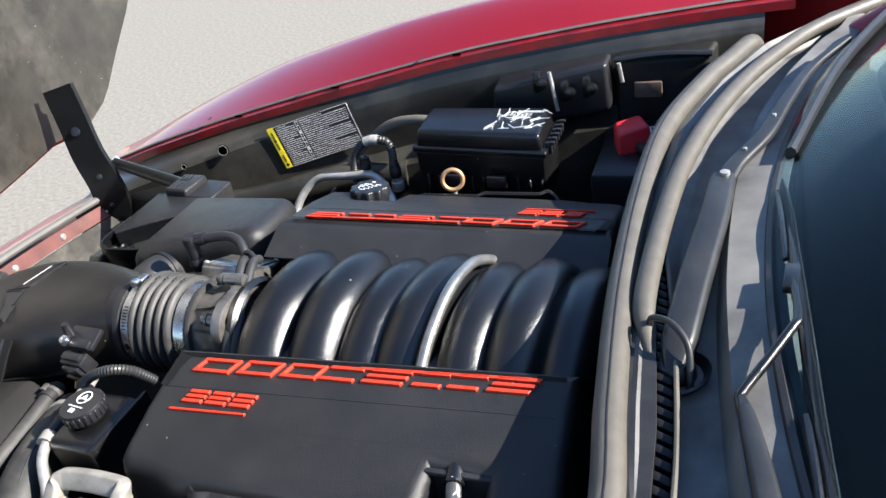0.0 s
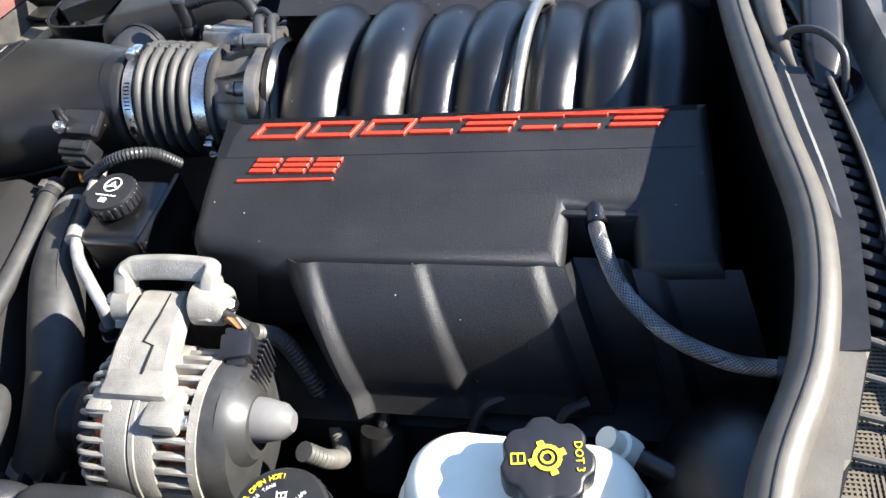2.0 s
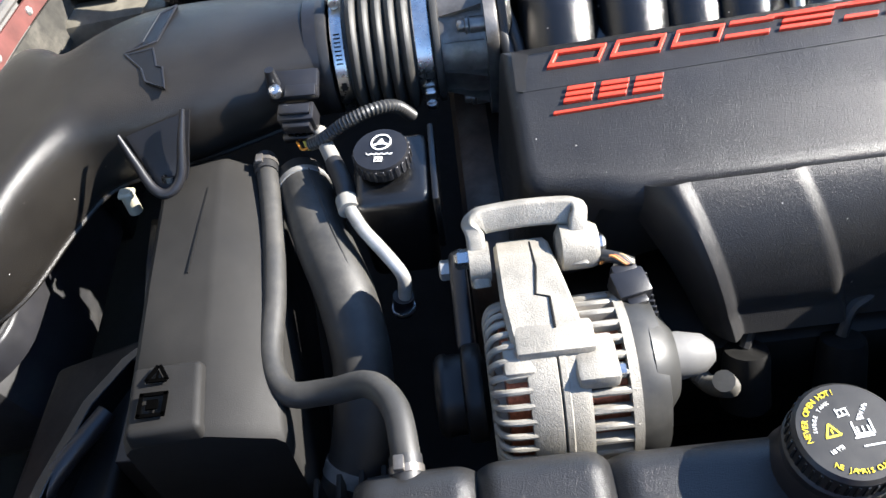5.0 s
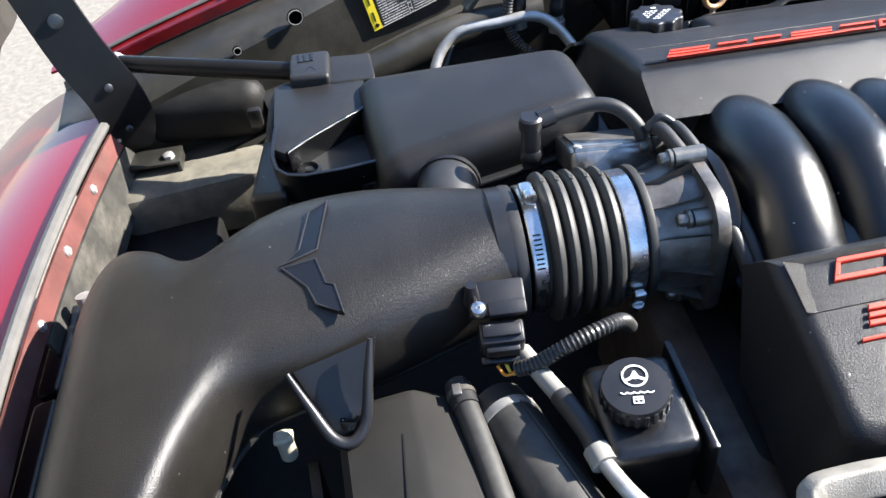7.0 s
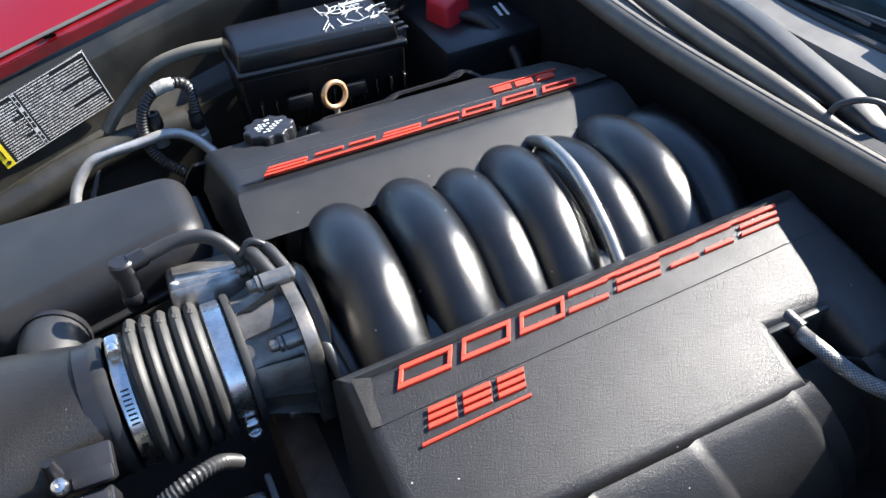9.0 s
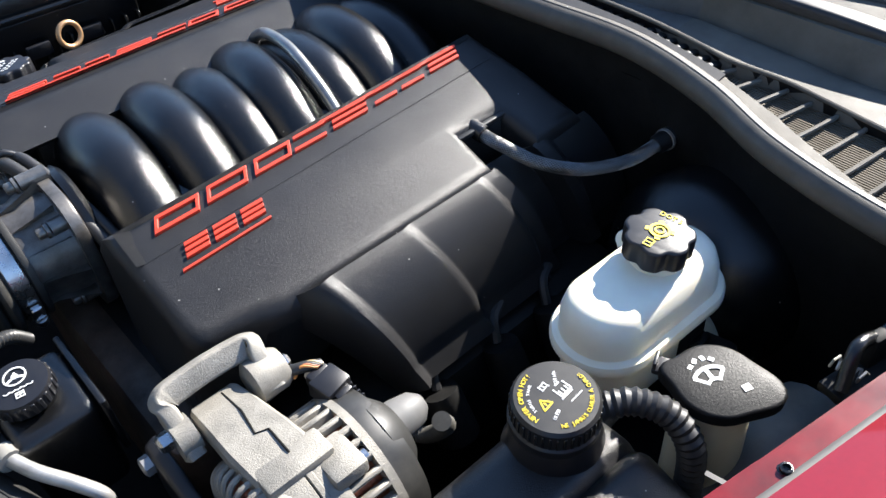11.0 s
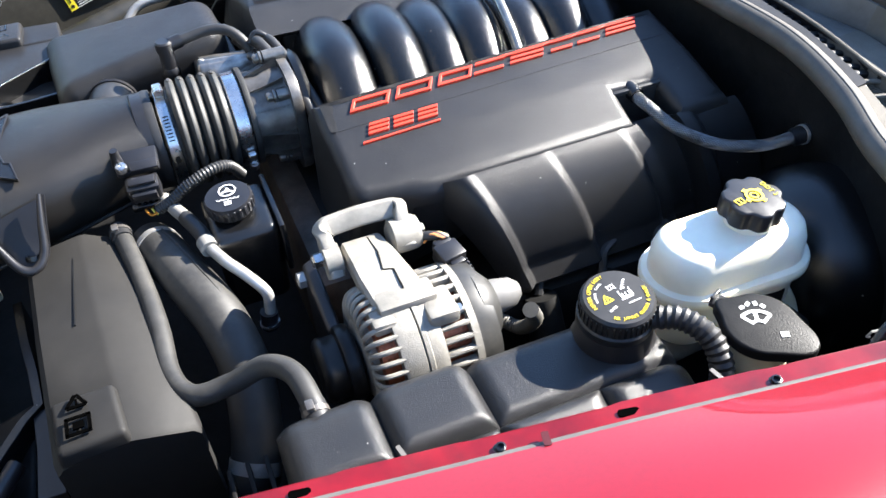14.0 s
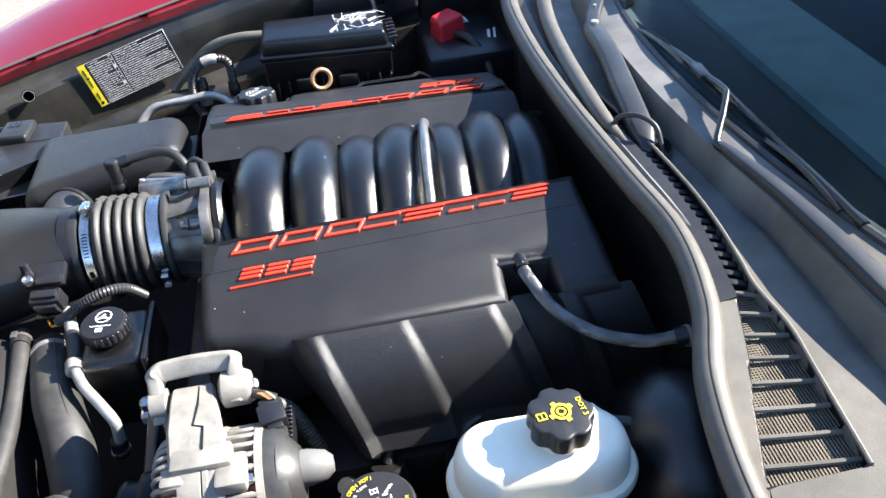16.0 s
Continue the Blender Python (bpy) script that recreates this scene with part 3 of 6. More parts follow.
def engine_cover(m, label, lean, fall):
    ob = thing("engine_cover", *(m @ Vector((0, -0.22, 0.75))), label, "engine cover", "engine covers")
    bm = prism(OUTLINE, -0.062, 0.0, 0.016, 6)
    for y0 in (-0.172, -0.18, -0.205, -0.235, -0.25, -0.28, -0.30):
        bmesh.ops.bisect_plane(bm, geom=bm.verts[:] + bm.edges[:] + bm.faces[:], plane_co=(0, y0, 0), plane_no=(0, 1, 0))
    for v in bm.verts:
        y = v.co.y
        deep = -v.co.z / 0.062
        low = deep > 0.92
        v.co.z += top_z(y, v.co.x)
        if y > -0.1645:
            v.co.y += lean * deep
            v.co.z += (0.062 - fall) * deep
        elif low:
            if v.co.x < -0.18:
                v.co.x -= 0.012
                v.co.z -= 0.06
            elif y < -0.3:
                v.co.z += 0.035
            if v.co.x > 0.25:
                v.co.x += 0.012
                v.co.z -= 0.03
    part("shell", moved(bm, m), COVER, ob)
    # low step and end wedge of the channel that holds the badge
    def wedge(pts):
        bm = bmesh.new()
        vs = [bm.verts.new((x, y, top_z(y, x) + h)) for x, y, h in pts]
        bm.faces.new(vs)
        bmesh.ops.solidify(bm, geom=bm.faces[:], thickness=0.004)
        return bm
    part("channel_step", moved(joined(wedge([(-0.234, -0.1580, 0.0028), (0.244, -0.1505, 0.0028), (0.244, -0.1545, 0.0002), (-0.220, -0.162, 0.0002)])), m), COVER, ob)
    part("channel_end", moved(wedge([(-0.234, -0.1580, 0.0028), (-0.218, -0.162, 0.0002), (-0.226, -0.206, 0.0002), (-0.235, -0.206, 0.0025)]), m), COVER, ob)
    part("channel_lip", moved(relief([(-0.229, -0.2065), (0.240, -0.1985), (0.240, -0.1975), (-0.229, -0.2055)], 0.0007), m), COVER, ob)
    xs = [-0.203, -0.143, -0.085, -0.034, 0.018, 0.078, 0.118, 0.162]
    ws = [0.050, 0.048, 0.046, 0.042, 0.048, 0.032, 0.034, 0.046]
    for x, w, k in zip(xs, ws, ("frame", "frame", "frame", 2, 3, 2, 2, 3)):
        part("badge_bar", moved(slanted(x, -0.184 + 0.010 * (x + 0.2) / 0.41, w, 0.020, 0.0042, 0.55, k), m), REDLET, ob, "raised red badge shape")
    part("badge_bar", moved(relief([(0.012, -0.1590), (0.207, -0.1545), (0.205, -0.1580), (0.010, -0.1625)], 0.0035), m), REDLET, ob, "raised red badge shape")
    for x, w in ((-0.194, 0.026), (-0.162, 0.026), (-0.130, 0.026)):
        part("badge_bar", moved(slanted(x, -0.226, w, 0.017, 0.0042, 0.4, 3), m), REDLET, ob, "raised red badge shape")
    part("badge_bar", moved(relief([(-0.205, -0.237), (-0.104, -0.235), (-0.103, -0.2325), (-0.204, -0.2345)], 0.003), m), REDLET, ob, "raised red underline bar")

    # ribbed skirt that hangs down the outside
    edges = [-0.112, -0.010, 0.096, 0.200]

    def skirt(u, v):
        x = -0.157 + 0.435 * u
        h = 0.0
        for e in edges:
            q = min(max((x - e) / 0.011, 0), 1)
            h -= 0.018 * (0.8 * q + 0.2 * q * q * (3 - 2 * q)) * (0.30 + 0.70 * v)
        h += 0.016 * math.sin(math.pi * min(v * 1.5, 1)) ** 0.7 + 0.012
        if 0.125 < x < 0.187:
            h -= 0.03 * min(1, (x - 0.125) / 0.005, (0.187 - x) / 0.005)
        turn = max(0, -0.112 - x) / 0.045
        h -= 0.060 * turn ** 1.6 * (1 - 0.55 * v)
        w, under = min(v * 1.3, 1), max(0, v * 1.3 - 1)
        y = -0.317 - 0.068 * w - 0.012 * w * w + 0.12 * under
        z = 0.7865 - 0.105 * w - 0.02 * w ** 3 - 0.16 * under
        return Vector((x + 0.050 * v * 1.2 + 0.040 * v * turn, y - 0.85 * h, z + 0.5 * h))
    part("skirt", moved(sheet(skirt, 150, 30, 0.004), m), COVER, ob, "ribbed black side skirt")
    part("slot_lip", moved(box(0.157, -0.264, 0.8035, 0.082, 0.007, 0.006, 0.002), m), RUBBER, ob, "black lip over the hose slot")
    return ob


FLIP = Matrix.Rotation(math.pi, 4, "Z")
engine_cover(Matrix.Identity(4), "black grained plastic engine cover with raised red badge, driver side", 0.036, 0.040)
engine_cover(FLIP, "black grained plastic engine cover with raised red badge, passenger side", 0.067, 0.0245)

manifold = thing("intake_manifold", 0, 0, 0.6, "black plastic intake manifold with arched runners", "intake manifold")
RUN_FAR = [-0.165, -0.085, -0.018, 0.045, 0.112, 0.178, 0.236]
RUN_NEAR = [-0.172, -0.095, -0.032, 0.024, 0.100, 0.162, 0.222]
for i, (xf, xn) in enumerate(zip(RUN_FAR, RUN_NEAR)):
    up = 0.005 if i % 2 else -0.005
    r = 0.043 if i == 0 else 0.0385
    line = [(0.112, 0.758), (0.080, 0.785), (0.045, 0.799), (0.008, 0.803), (-0.032, 0.799), (-0.072, 0.780), (-0.112, 0.745), (-0.150, 0.69)]
    pts = [(xf + (xn - xf) * min(max((0.085 - y) / 0.18, 0), 1), y, z + up) for y, z in line]
    part("runner", tube(pts, r, 32, 7), GLOSSBLK, manifold)
    arch = [(xf + (r + 0.001) * math.cos(a), 0.0965, 0.776 + up + (r + 0.001) * math.sin(a)) for a in np.linspace(0.25, math.pi - 0.25, 16)]
    part("seal_arch", tube(arch, 0.0030, 8, 1, smooth=False), RUBBER, manifold, "black rubber arch seal")
part("seal_flange", box(0.03, 0.104, 0.745, 0.50, 0.020, 0.115, 0.004), DARK, manifold, "dark gasket wall under the cover")
part("plenum", joined(box(0.03, 0, 0.735, 0.46, 0.25, 0.11, 0.03), box(0.01, 0, 0.66, 0.46, 0.40, 0.12, 0.01)), GLOSSBLK, manifold)
vent = thing("crossover_pipe", 0.07, 0, 0.8, "bright metal breather pipe over the intake manifold", "pipe")
part("pipe", tube([(0.092, 0.118, 0.798), (0.087, 0.090, 0.821), (0.080, 0.045, 0.843), (0.073, -0.02, 0.848), (0.066, -0.085, 0.826), (0.062, -0.13, 0.795)], 0.0072, 14), mat("bare_pipe_metal", (0.30, 0.295, 0.28), 0.33, metal=0.8, vary=0.25, scale=50, dust=0.12), vent)

block = thing("engine_block", 0, 0, 0.37, "grimy dark engine block and cylinder heads", "engine")
part("crankcase", box(0.0, 0, 0.52, 0.55, 0.50, 0.30, 0.02), DARK, block)
for y in (-0.33, 0.34):
    part("cylinder_head", box(0.02, y, 0.56, 0.46, 0.14, 0.16, 0.02), DARK, block)
part("timing_cover", box(-0.27, -0.1, 0.55, 0.06, 0.4, 0.24, 0.02), RUSTY, block)

# throttle body and bellows
TB = (-0.012, 0.752)
throttle = thing("throttle_body", -0.26, TB[0], 0.68, "dusty cast metal throttle body on the intake manifold", "throttle body")
CAST = mat("stained_throttle_casting", (0.15, 0.138, 0.126), 0.36, metal=0.65, vary=0.6, scale=30, bump=0.4, bump_scale=300, dust=0.22)
CASTB = mat("worn_cast_edge", (0.20, 0.19, 0.175), 0.36, metal=0.75, vary=0.45, scale=50, bump=0.3, bump_scale=300, dust=0.12)
tb_m = Matrix.Translation((0, *TB)) @ AX
part("housing", joined(rev([(0.055, -0.312), (0.060, -0.306), (0.060, -0.286), (0.064, -0.276), (0.066, -0.262), (0.066, -0.236)], 40, tb_m)), CAST, throttle)
plate = prism(rounded(0.150, 0.146, 0.040, 8), -0.252, -0.238, 0.004, 2)
part("flange_plate", moved(plate, Matrix.Translation((0, TB[0], TB[1] - 0.002)) @ AX), CAST, throttle, "stained cast flange plate")
part("flange_ring", rev([(0.066, -0.238), (0.074, -0.236), (0.076, -0.228), (0.070, -0.222)], 40, tb_m, False), GLOSSBLK, throttle, "black manifold mouth")
for a, w in ((-128, 0.005), (-98, 0.006), (-62, 0.005), (-30, 0.006), (2, 0.006), (30, 0.005), (58, 0.006), (88, 0.006), (122, 0.005)):
    web = bmesh.new()
    vs = [web.verts.new((x, 0, z)) for x, z in ((-0.300, 0.057), (-0.300, 0.062), (-0.276, 0.070), (-0.254, 0.080), (-0.254, 0.060))]
    web.faces.new(vs)
    bmesh.ops.solidify(web, geom=web.faces[:], thickness=w)
    part("web_rib", moved(web, Matrix.Translation((0, *TB)) @ Matrix.Rotation(radians(a), 4, "X")), CASTB, throttle, "bright edged cast rib")
cover_m = Matrix.Translation((-0.306, 0.082, 0.782)) @ Matrix.Rotation(radians(-22), 4, "X") @ Matrix.Rotation(radians(4), 4, "Y")
part("motor_cover", moved(joined(box(0, 0, 0, 0.094, 0.078, 0.030, 0.006, 3), box(0, 0, 0.016, 0.080, 0.060, 0.004, 0.002), box(0.0, -0.034, 0.012, 0.088, 0.006, 0.012, 0.002)), cover_m), mat("tarnished_cover", (0.30, 0.285, 0.27), 0.30, metal=0.8, vary=0.45, scale=45, bump=0.3, bump_scale=250, dust=0.12), throttle, "tarnished bright metal motor cover")
for x, y in ((-0.040, -0.032), (0.040, -0.032), (0.040, 0.032)):
    part("cover_screw", moved(rev([(0.0045, 0), (0.0045, 0.003), (0.002, 0.004), (0, 0.003)], 10), cover_m @ Matrix.Translation((x, y, 0.016))), DULLSTEEL, throttle)
for y, z in ((-0.066, 0.756), (-0.058, 0.800), (0.052, 0.806), (-0.058, 0.702), (0.0, 0.828)):
    part("bolt", joined(rev([(0.009, 0), (0.009, 0.003), (0.0065, 0.004), (0.0065, 0.010), (0.005, 0.012), (0, 0.012)], 12, Matrix.Translation((-0.270, y, z)) @ AX @ Matrix.Rotation(math.pi, 4, "X")), rev([(0.009, -0.03), (0.009, 0.0)], 12, Matrix.Translation((-0.268, y, z)) @ AX @ Matrix.Rotation(math.pi, 4, "X"))), CASTB, throttle, "steel bolt head in a cast boss")
bellows = thing("intake_bellows", -0.36, TB[0], 0.68, "dusty black rubber accordion intake bellows", "air hose")
prof = [(0.060, 0), (0.062, 0.012)]
for k in range(5):
    a = 0.016 + k * 0.0142
    top = 0.0752 - 0.0008 * k
    prof += [(0.0610, a - 0.0004), (top - 0.0060, a + 0.0002), (top - 0.0020, a + 0.0020), (top, a + 0.0056), (top - 0.0006, a + 0.0084), (top - 0.0035, a + 0.0112), (0.0610, a + 0.0130)]
prof += [(0.0615, 0.090), (0.0615, 0.108), (0.0675, 0.109), (0.0685, 0.112), (0.0675, 0.116), (0.060, 0.117)]
part("sleeve", rev(prof, 56, Matrix.Translation((-0.418, *TB)) @ AX), HOSE, bellows)
for k in range(5):
    part("mould_tab", box(-0.396 + 0.0142 * k, TB[0] + 0.012, TB[1] + 0.0752 - 0.0008 * k, 0.005, 0.006, 0.0016, 0.0006, 1), HOSE, bellows)
part("cuff", rev([(0.0615, -0.008), (0.0665, -0.007), (0.0675, -0.003), (0.0665, 0.004), (0.0625, 0.005)], 48, Matrix.Translation((-0.429, *TB)) @ AX, False), RUBBER, bellows, "smooth black rubber cuff")
for x, half, ang in ((-0.4135, 0.0072, 84), (-0.3205, 0.0092, 200)):
    c = thing("hose_clamp", x, TB[0], TB[1] + 0.06, "shiny steel worm-drive hose clamp round the bellows", "hose clamp", "bellows clamps")
    at = Matrix.Translation((x, *TB))
    part("band", rev([(0.0625, -half), (0.0640, -half), (0.0652, -half + 0.001), (0.0652, half - 0.001), (0.0640, half), (0.0625, half)], 56, at @ AX, False), STEEL, c)
    first = 36 if ang < 100 else 148
    for a in range(first, first + 30, 4):
        part("band_slot", moved(box(0, 0, 0.0653, half * 1.0, 0.0016, 0.0006, 0), at @ Matrix.Rotation(radians(a), 4, "X")), DARK, c)
    part("band_slot", moved(box(0, 0, 0.0653, half * 0.8, 0.010, 0.0006, 0), at @ Matrix.Rotation(radians(first + 52), 4, "X")), DARK, c, "dark slot in the band end")
    q = radians(ang)
    cc = Vector((x + 0.001, TB[0] + 0.070 * math.cos(q), TB[1] + 0.070 * math.sin(q)))
    part("screw", moved(joined(box(0, 0, 0, 0.013, 0.020, 0.009, 0.003, 3), rev([(0.0065, 0), (0.0070, 0.003), (0.0065, 0.009), (0.004, 0.010), (0, 0.009)], 14, pose(0, -0.010, 0.002, 90))), Matrix.Translation(cc) @ Matrix.Rotation(q - math.pi / 2, 4, "X")), STEEL, c, "steel screw housing")

# air duct
duct = thing("air_intake_duct", -0.65, -0.1, 0.6, "wide dusty black plastic air intake duct", "air duct")
CEN = [(-0.432, -0.012, 0.752, 0.064, 0.064, 0), (-0.5, -0.01, 0.75, 0.086, 0.064, 0), (-0.57, -0.013, 0.747, 0.107, 0.064, 0), (-0.65, -0.021, 0.743, 0.109, 0.065, 0), (-0.7, -0.04, 0.737, 0.096, 0.066, 0), (-0.735, -0.077, 0.729, 0.113, 0.066, 0), (-0.762, -0.106, 0.722, 0.156, 0.066, 0), (-0.79, -0.108, 0.716, 0.19, 0.066, 0), (-0.825, -0.103, 0.707, 0.205, 0.066, 0), (-0.852, -0.094, 0.69, 0.202, 0.063, 0), (-0.878, -0.081, 0.665, 0.187, 0.056, 0), (-0.902, -0.0685, 0.638, 0.1665, 0.042, 0)]
rings = []
keys = [[c[i] for c in CEN] for i in range(6)]
for t in np.linspace(0, len(CEN) - 1, 52):
    vals = [sum(w * np.interp(t + d, range(len(CEN)), k) for d, w in ((-0.4, 0.25), (0, 0.5), (0.4, 0.25))) for k in keys]
    x, y, z, a, b, yaw = vals
    d = Vector((-math.cos(radians(yaw)), -math.sin(radians(yaw)), -0.006 * max(0, t - 3) ** 2))
    w = Vector((math.sin(radians(yaw)), -math.cos(radians(yaw)), 0))
    e = 2 / (2.0 + 0.34 * min(t, 5))
    ring = []
    for k in range(40):
        q = 2 * math.pi * k / 40
        cx, cy = math.copysign(abs(math.cos(q)) ** e, math.cos(q)), math.copysign(abs(math.sin(q)) ** e, math.sin(q))
        ring.append(Vector((x, y, z)) + w * a * cx + Vector((0, 0, 1)) * b * cy)
    rings.append(ring)
part("duct_shell", loft(rings), DUCT, duct)
part("collar", rev([(0.064, -0.012), (0.0665, -0.010), (0.0665, 0.004), (0.0645, 0.006)], 48, Matrix.Translation((-0.440, *TB)) @ AX, False), BLACK, duct, "raised collar at the bellows")
rimline = [r[36] + Vector((0, -0.001, 0)) for r in rings[2:]]
part("mould_seam", tube(rimline, 0.0035, 8, 1, smooth=False), DUCT, duct, "moulding seam along the edge")
airbox = thing("air_filter_box", -0.95, -0.15, 0.5, "black plastic air filter housing with ribbed rim", "air filter box")
RIM = pose(-0.900, -0.080, 0.618, 0, -14, 0)
part("rim", moved(prism(rounded(0.225, 0.500, 0.07, 8), -0.03, 0.008, 0.006), RIM), BLACK, airbox, "broad black gasket rim")
for k in range(3):
    w, h = 0.216 - 0.018 * k, 0.490 - 0.018 * k
    loop = [RIM @ Vector((x, y, 0.008)) for x, y in rounded(w, h, 0.066 - 0.006 * k, 8)]
    part("rim_bead", tube(loop + [loop[0]], 0.0035, 8, 1, smooth=False), RUBBER, airbox, "rubber bead along the rim")
for y, n_ in ((0.075, 0.13), (-0.075, 0.15), (-0.225, 0.12)):
    part("seal_strip", moved(box(-0.032, y + 0.08, 0.018, 0.030, n_, 0.024, 0.006, 3), RIM), GLOSSBLK, airbox, "raised glossy seal strip beside the duct")
part("housing", moved(box(0, 0, 0, 0.20, 0.48, 0.16, 0.03), pose(-0.905, -0.085, 0.520, 0, -14, 0)), RUBBER, airbox)

# resonator box beside the duct
def frustum(corners_top, drop, inset, bevel, m=None):
    bm = bmesh.new()
    top = [bm.verts.new(c) for c in corners_top]
    cen = sum((Vector(c) for c in corners_top), Vector()) / len(corners_top)
    bot = [bm.verts.new((c[0] + (c[0] - cen.x) * inset, c[1] + (c[1] - cen.y) * inset, c[2] - drop)) for c in corners_top]
    n = len(top)
    bm.faces.new(top)
    bm.faces.new(bot[::-1])
    for i in range(n):
        bm.faces.new((top[i], top[(i + 1) % n], bot[(i + 1) % n], bot[i]))
    bmesh.ops.recalc_face_normals(bm, faces=bm.faces)
    bmesh.ops.bevel(bm, geom=bm.edges[:], offset=bevel, segments=5, profile=0.5, affect="EDGES")
    return moved(bm, m) if m else bm


reso = thing("resonator_box", -0.43, 0.22, 0.65, "smooth black plastic resonator box on the intake", "resonator box")
part("body", frustum([(-0.545, 0.104, 0.790), (-0.296, 0.124, 0.830), (-0.298, 0.268, 0.818), (-0.562, 0.338, 0.776)], 0.085, 0.03, 0.030), COVER, reso)
part("bottom_flange", frustum([(-0.552, 0.092, 0.738), (-0.284, 0.114, 0.776), (-0.287, 0.276, 0.764), (-0.570, 0.346, 0.722)], 0.010, 0.0, 0.004), COVER, reso, "thin moulded flange round the lower edge")
part("neck_band", tube([(-0.4745, 0.108, 0.7545), (-0.476, 0.100, 0.756)], 0.0365, 24, smooth=False), BLACK, reso, "black clamp ring on the neck")
part("neck", tube([(-0.470, 0.17, 0.715), (-0.474, 0.115, 0.752), (-0.480, 0.07, 0.757), (-0.484, 0.03, 0.745)], 0.034, 24), RUBBER, reso, "short rubber neck to the duct")


def wall(pts, half, z0, z1):
    """A thin upright wall along a line of (x, y)."""
    p = [Vector((x, y)) for x, y in pts]
    left, right = [], []
    for i, c in enumerate(p):
        d = (p[min(i + 1, len(p) - 1)] - p[max(i - 1, 0)]).normalized()
        n_ = Vector((-d.y, d.x)) * half
        left.append((c.x + n_.x, c.y + n_.y))
        right.append((c.x - n_.x, c.y - n_.y))
    return prism(left + right[::-1], z0, z1, 0.0008, 1)


TRAY = [(-0.664, 0.240), (-0.666, 0.196), (-0.661, 0.172), (-0.648, 0.158), (-0.627, 0.153), (-0.552, 0.156), (-0.545, 0.258), (-0.60, 0.252)]
part("bracket", prism(TRAY, 0.728, 0.736, 0.001, 1), COVER, reso, "black plastic tray of the mounting wing")
part("tray_rim", wall([(-0.662, 0.262), (-0.666, 0.220), (-0.666, 0.196), (-0.661, 0.174), (-0.649, 0.160), (-0.630, 0.154), (-0.59, 0.155), (-0.548, 0.160)], 0.0022, 0.724, 0.764), GLOSSBLK, reso, "glossy upright rim of the tray")
part("tray_rib", wall([(-0.648, 0.200), (-0.62, 0.224), (-0.58, 0.252), (-0.55, 0.272)], 0.0022, 0.730, 0.766), GLOSSBLK, reso, "upright rib across the tray")
part("wing_top", prism([(-0.664, 0.352), (-0.665, 0.214), (-0.652, 0.202), (-0.625, 0.226), (-0.582, 0.256), (-0.548, 0.276), (-0.548, 0.352)], 0.750, 0.763, 0.002, 2), COVER, reso, "flat top of the mounting wing")
part("tray_boss", rev([(0.014, 0), (0.014, 0.010), (0.011, 0.011), (0.009, 0.006), (0.006, 0.006), (0.005, 0.010), (0, 0.010)], 20, pose(-0.627, 0.190, 0.735)), GLOSSBLK, reso, "round screw boss")
part("symbol_block", frustum([(-0.642, 0.344, 0.777), (-0.590, 0.340, 0.777), (-0.588, 0.410, 0.775), (-0.640, 0.412, 0.775)], 0.05, 0.06, 0.006), COVER, reso, "raised block with moulded symbols")
part("bracket_plate", frustum([(-0.592, 0.338, 0.765), (-0.532, 0.336, 0.765), (-0.534, 0.408, 0.762), (-0.592, 0.414, 0.762)], 0.04, 0.0, 0.004), COVER, reso, "flat black bracket plate")

# radiator shroud
shroud = thing("radiator_shroud", -0.55, -0.3, 0.5, "black plastic radiator fan shroud with moulded symbols", "radiator shroud")
rings = []
for y, xl, xm, xr in ((-0.140, -0.615, -0.552, -0.512), (-0.150, -0.620, -0.552, -0.510), (-0.300, -0.615, -0.545, -0.488), (-0.470, -0.606, -0.534, -0.468), (-0.480, -0.604, -0.534, -0.470)):
    d = 0.006 if y in (-0.140, -0.480) else 0.0
    rings.append([Vector(p) for p in ((xl, y, 0.47), (xl, y, 0.716 - d), (xl + 0.007, y, 0.724 - d), (xm - 0.004, y, 0.7325 - d), (xm + 0.004, y, 0.7322 - d), (xr - 0.006, y, 0.716 - d), (xr, y, 0.708 - d), (xr, y, 0.47))])
part("top_cover", loft(rings), SHROUD, shroud)
part("raised_pad", frustum([(-0.600, -0.412, 0.7385), (-0.538, -0.412, 0.7425), (-0.532, -0.478, 0.7425), (-0.596, -0.478, 0.7385)], 0.022, 0.10, 0.006), SHROUD, shroud, "raised pad with warning symbols")

# power steering reservoir
ps = thing("power_steering_reservoir", -0.365, -0.21, 0.62, "black plastic power steering fluid reservoir", "fluid reservoir")
part("body", frustum([(-0.405, -0.262, 0.752), (-0.325, -0.262, 0.752), (-0.325, -0.165, 0.755), (-0.405, -0.165, 0.755)], 0.12, -0.08, 0.012), GLOSSBLK, ps)
part("flange", box(-0.323, -0.212, 0.719, 0.007, 0.112, 0.072, 0.0025), GLOSSBLK, ps, "thin black flange plate")
cap = part("cap", rev([(0.024, -0.022), (0.0275, -0.018), (0.0285, -0.004), (0.027, 0.0), (0.0, 0.001)], 40, pose(-0.372, -0.214, 0.778, 4, -3)), BLACK, ps, "round black cap with white symbols")

# alternator
alt = thing("alternator", -0.23, -0.42, 0.55, "pale cast aluminium alternator with black rear cover", "alternator")
AC = (-0.447, 0.692)


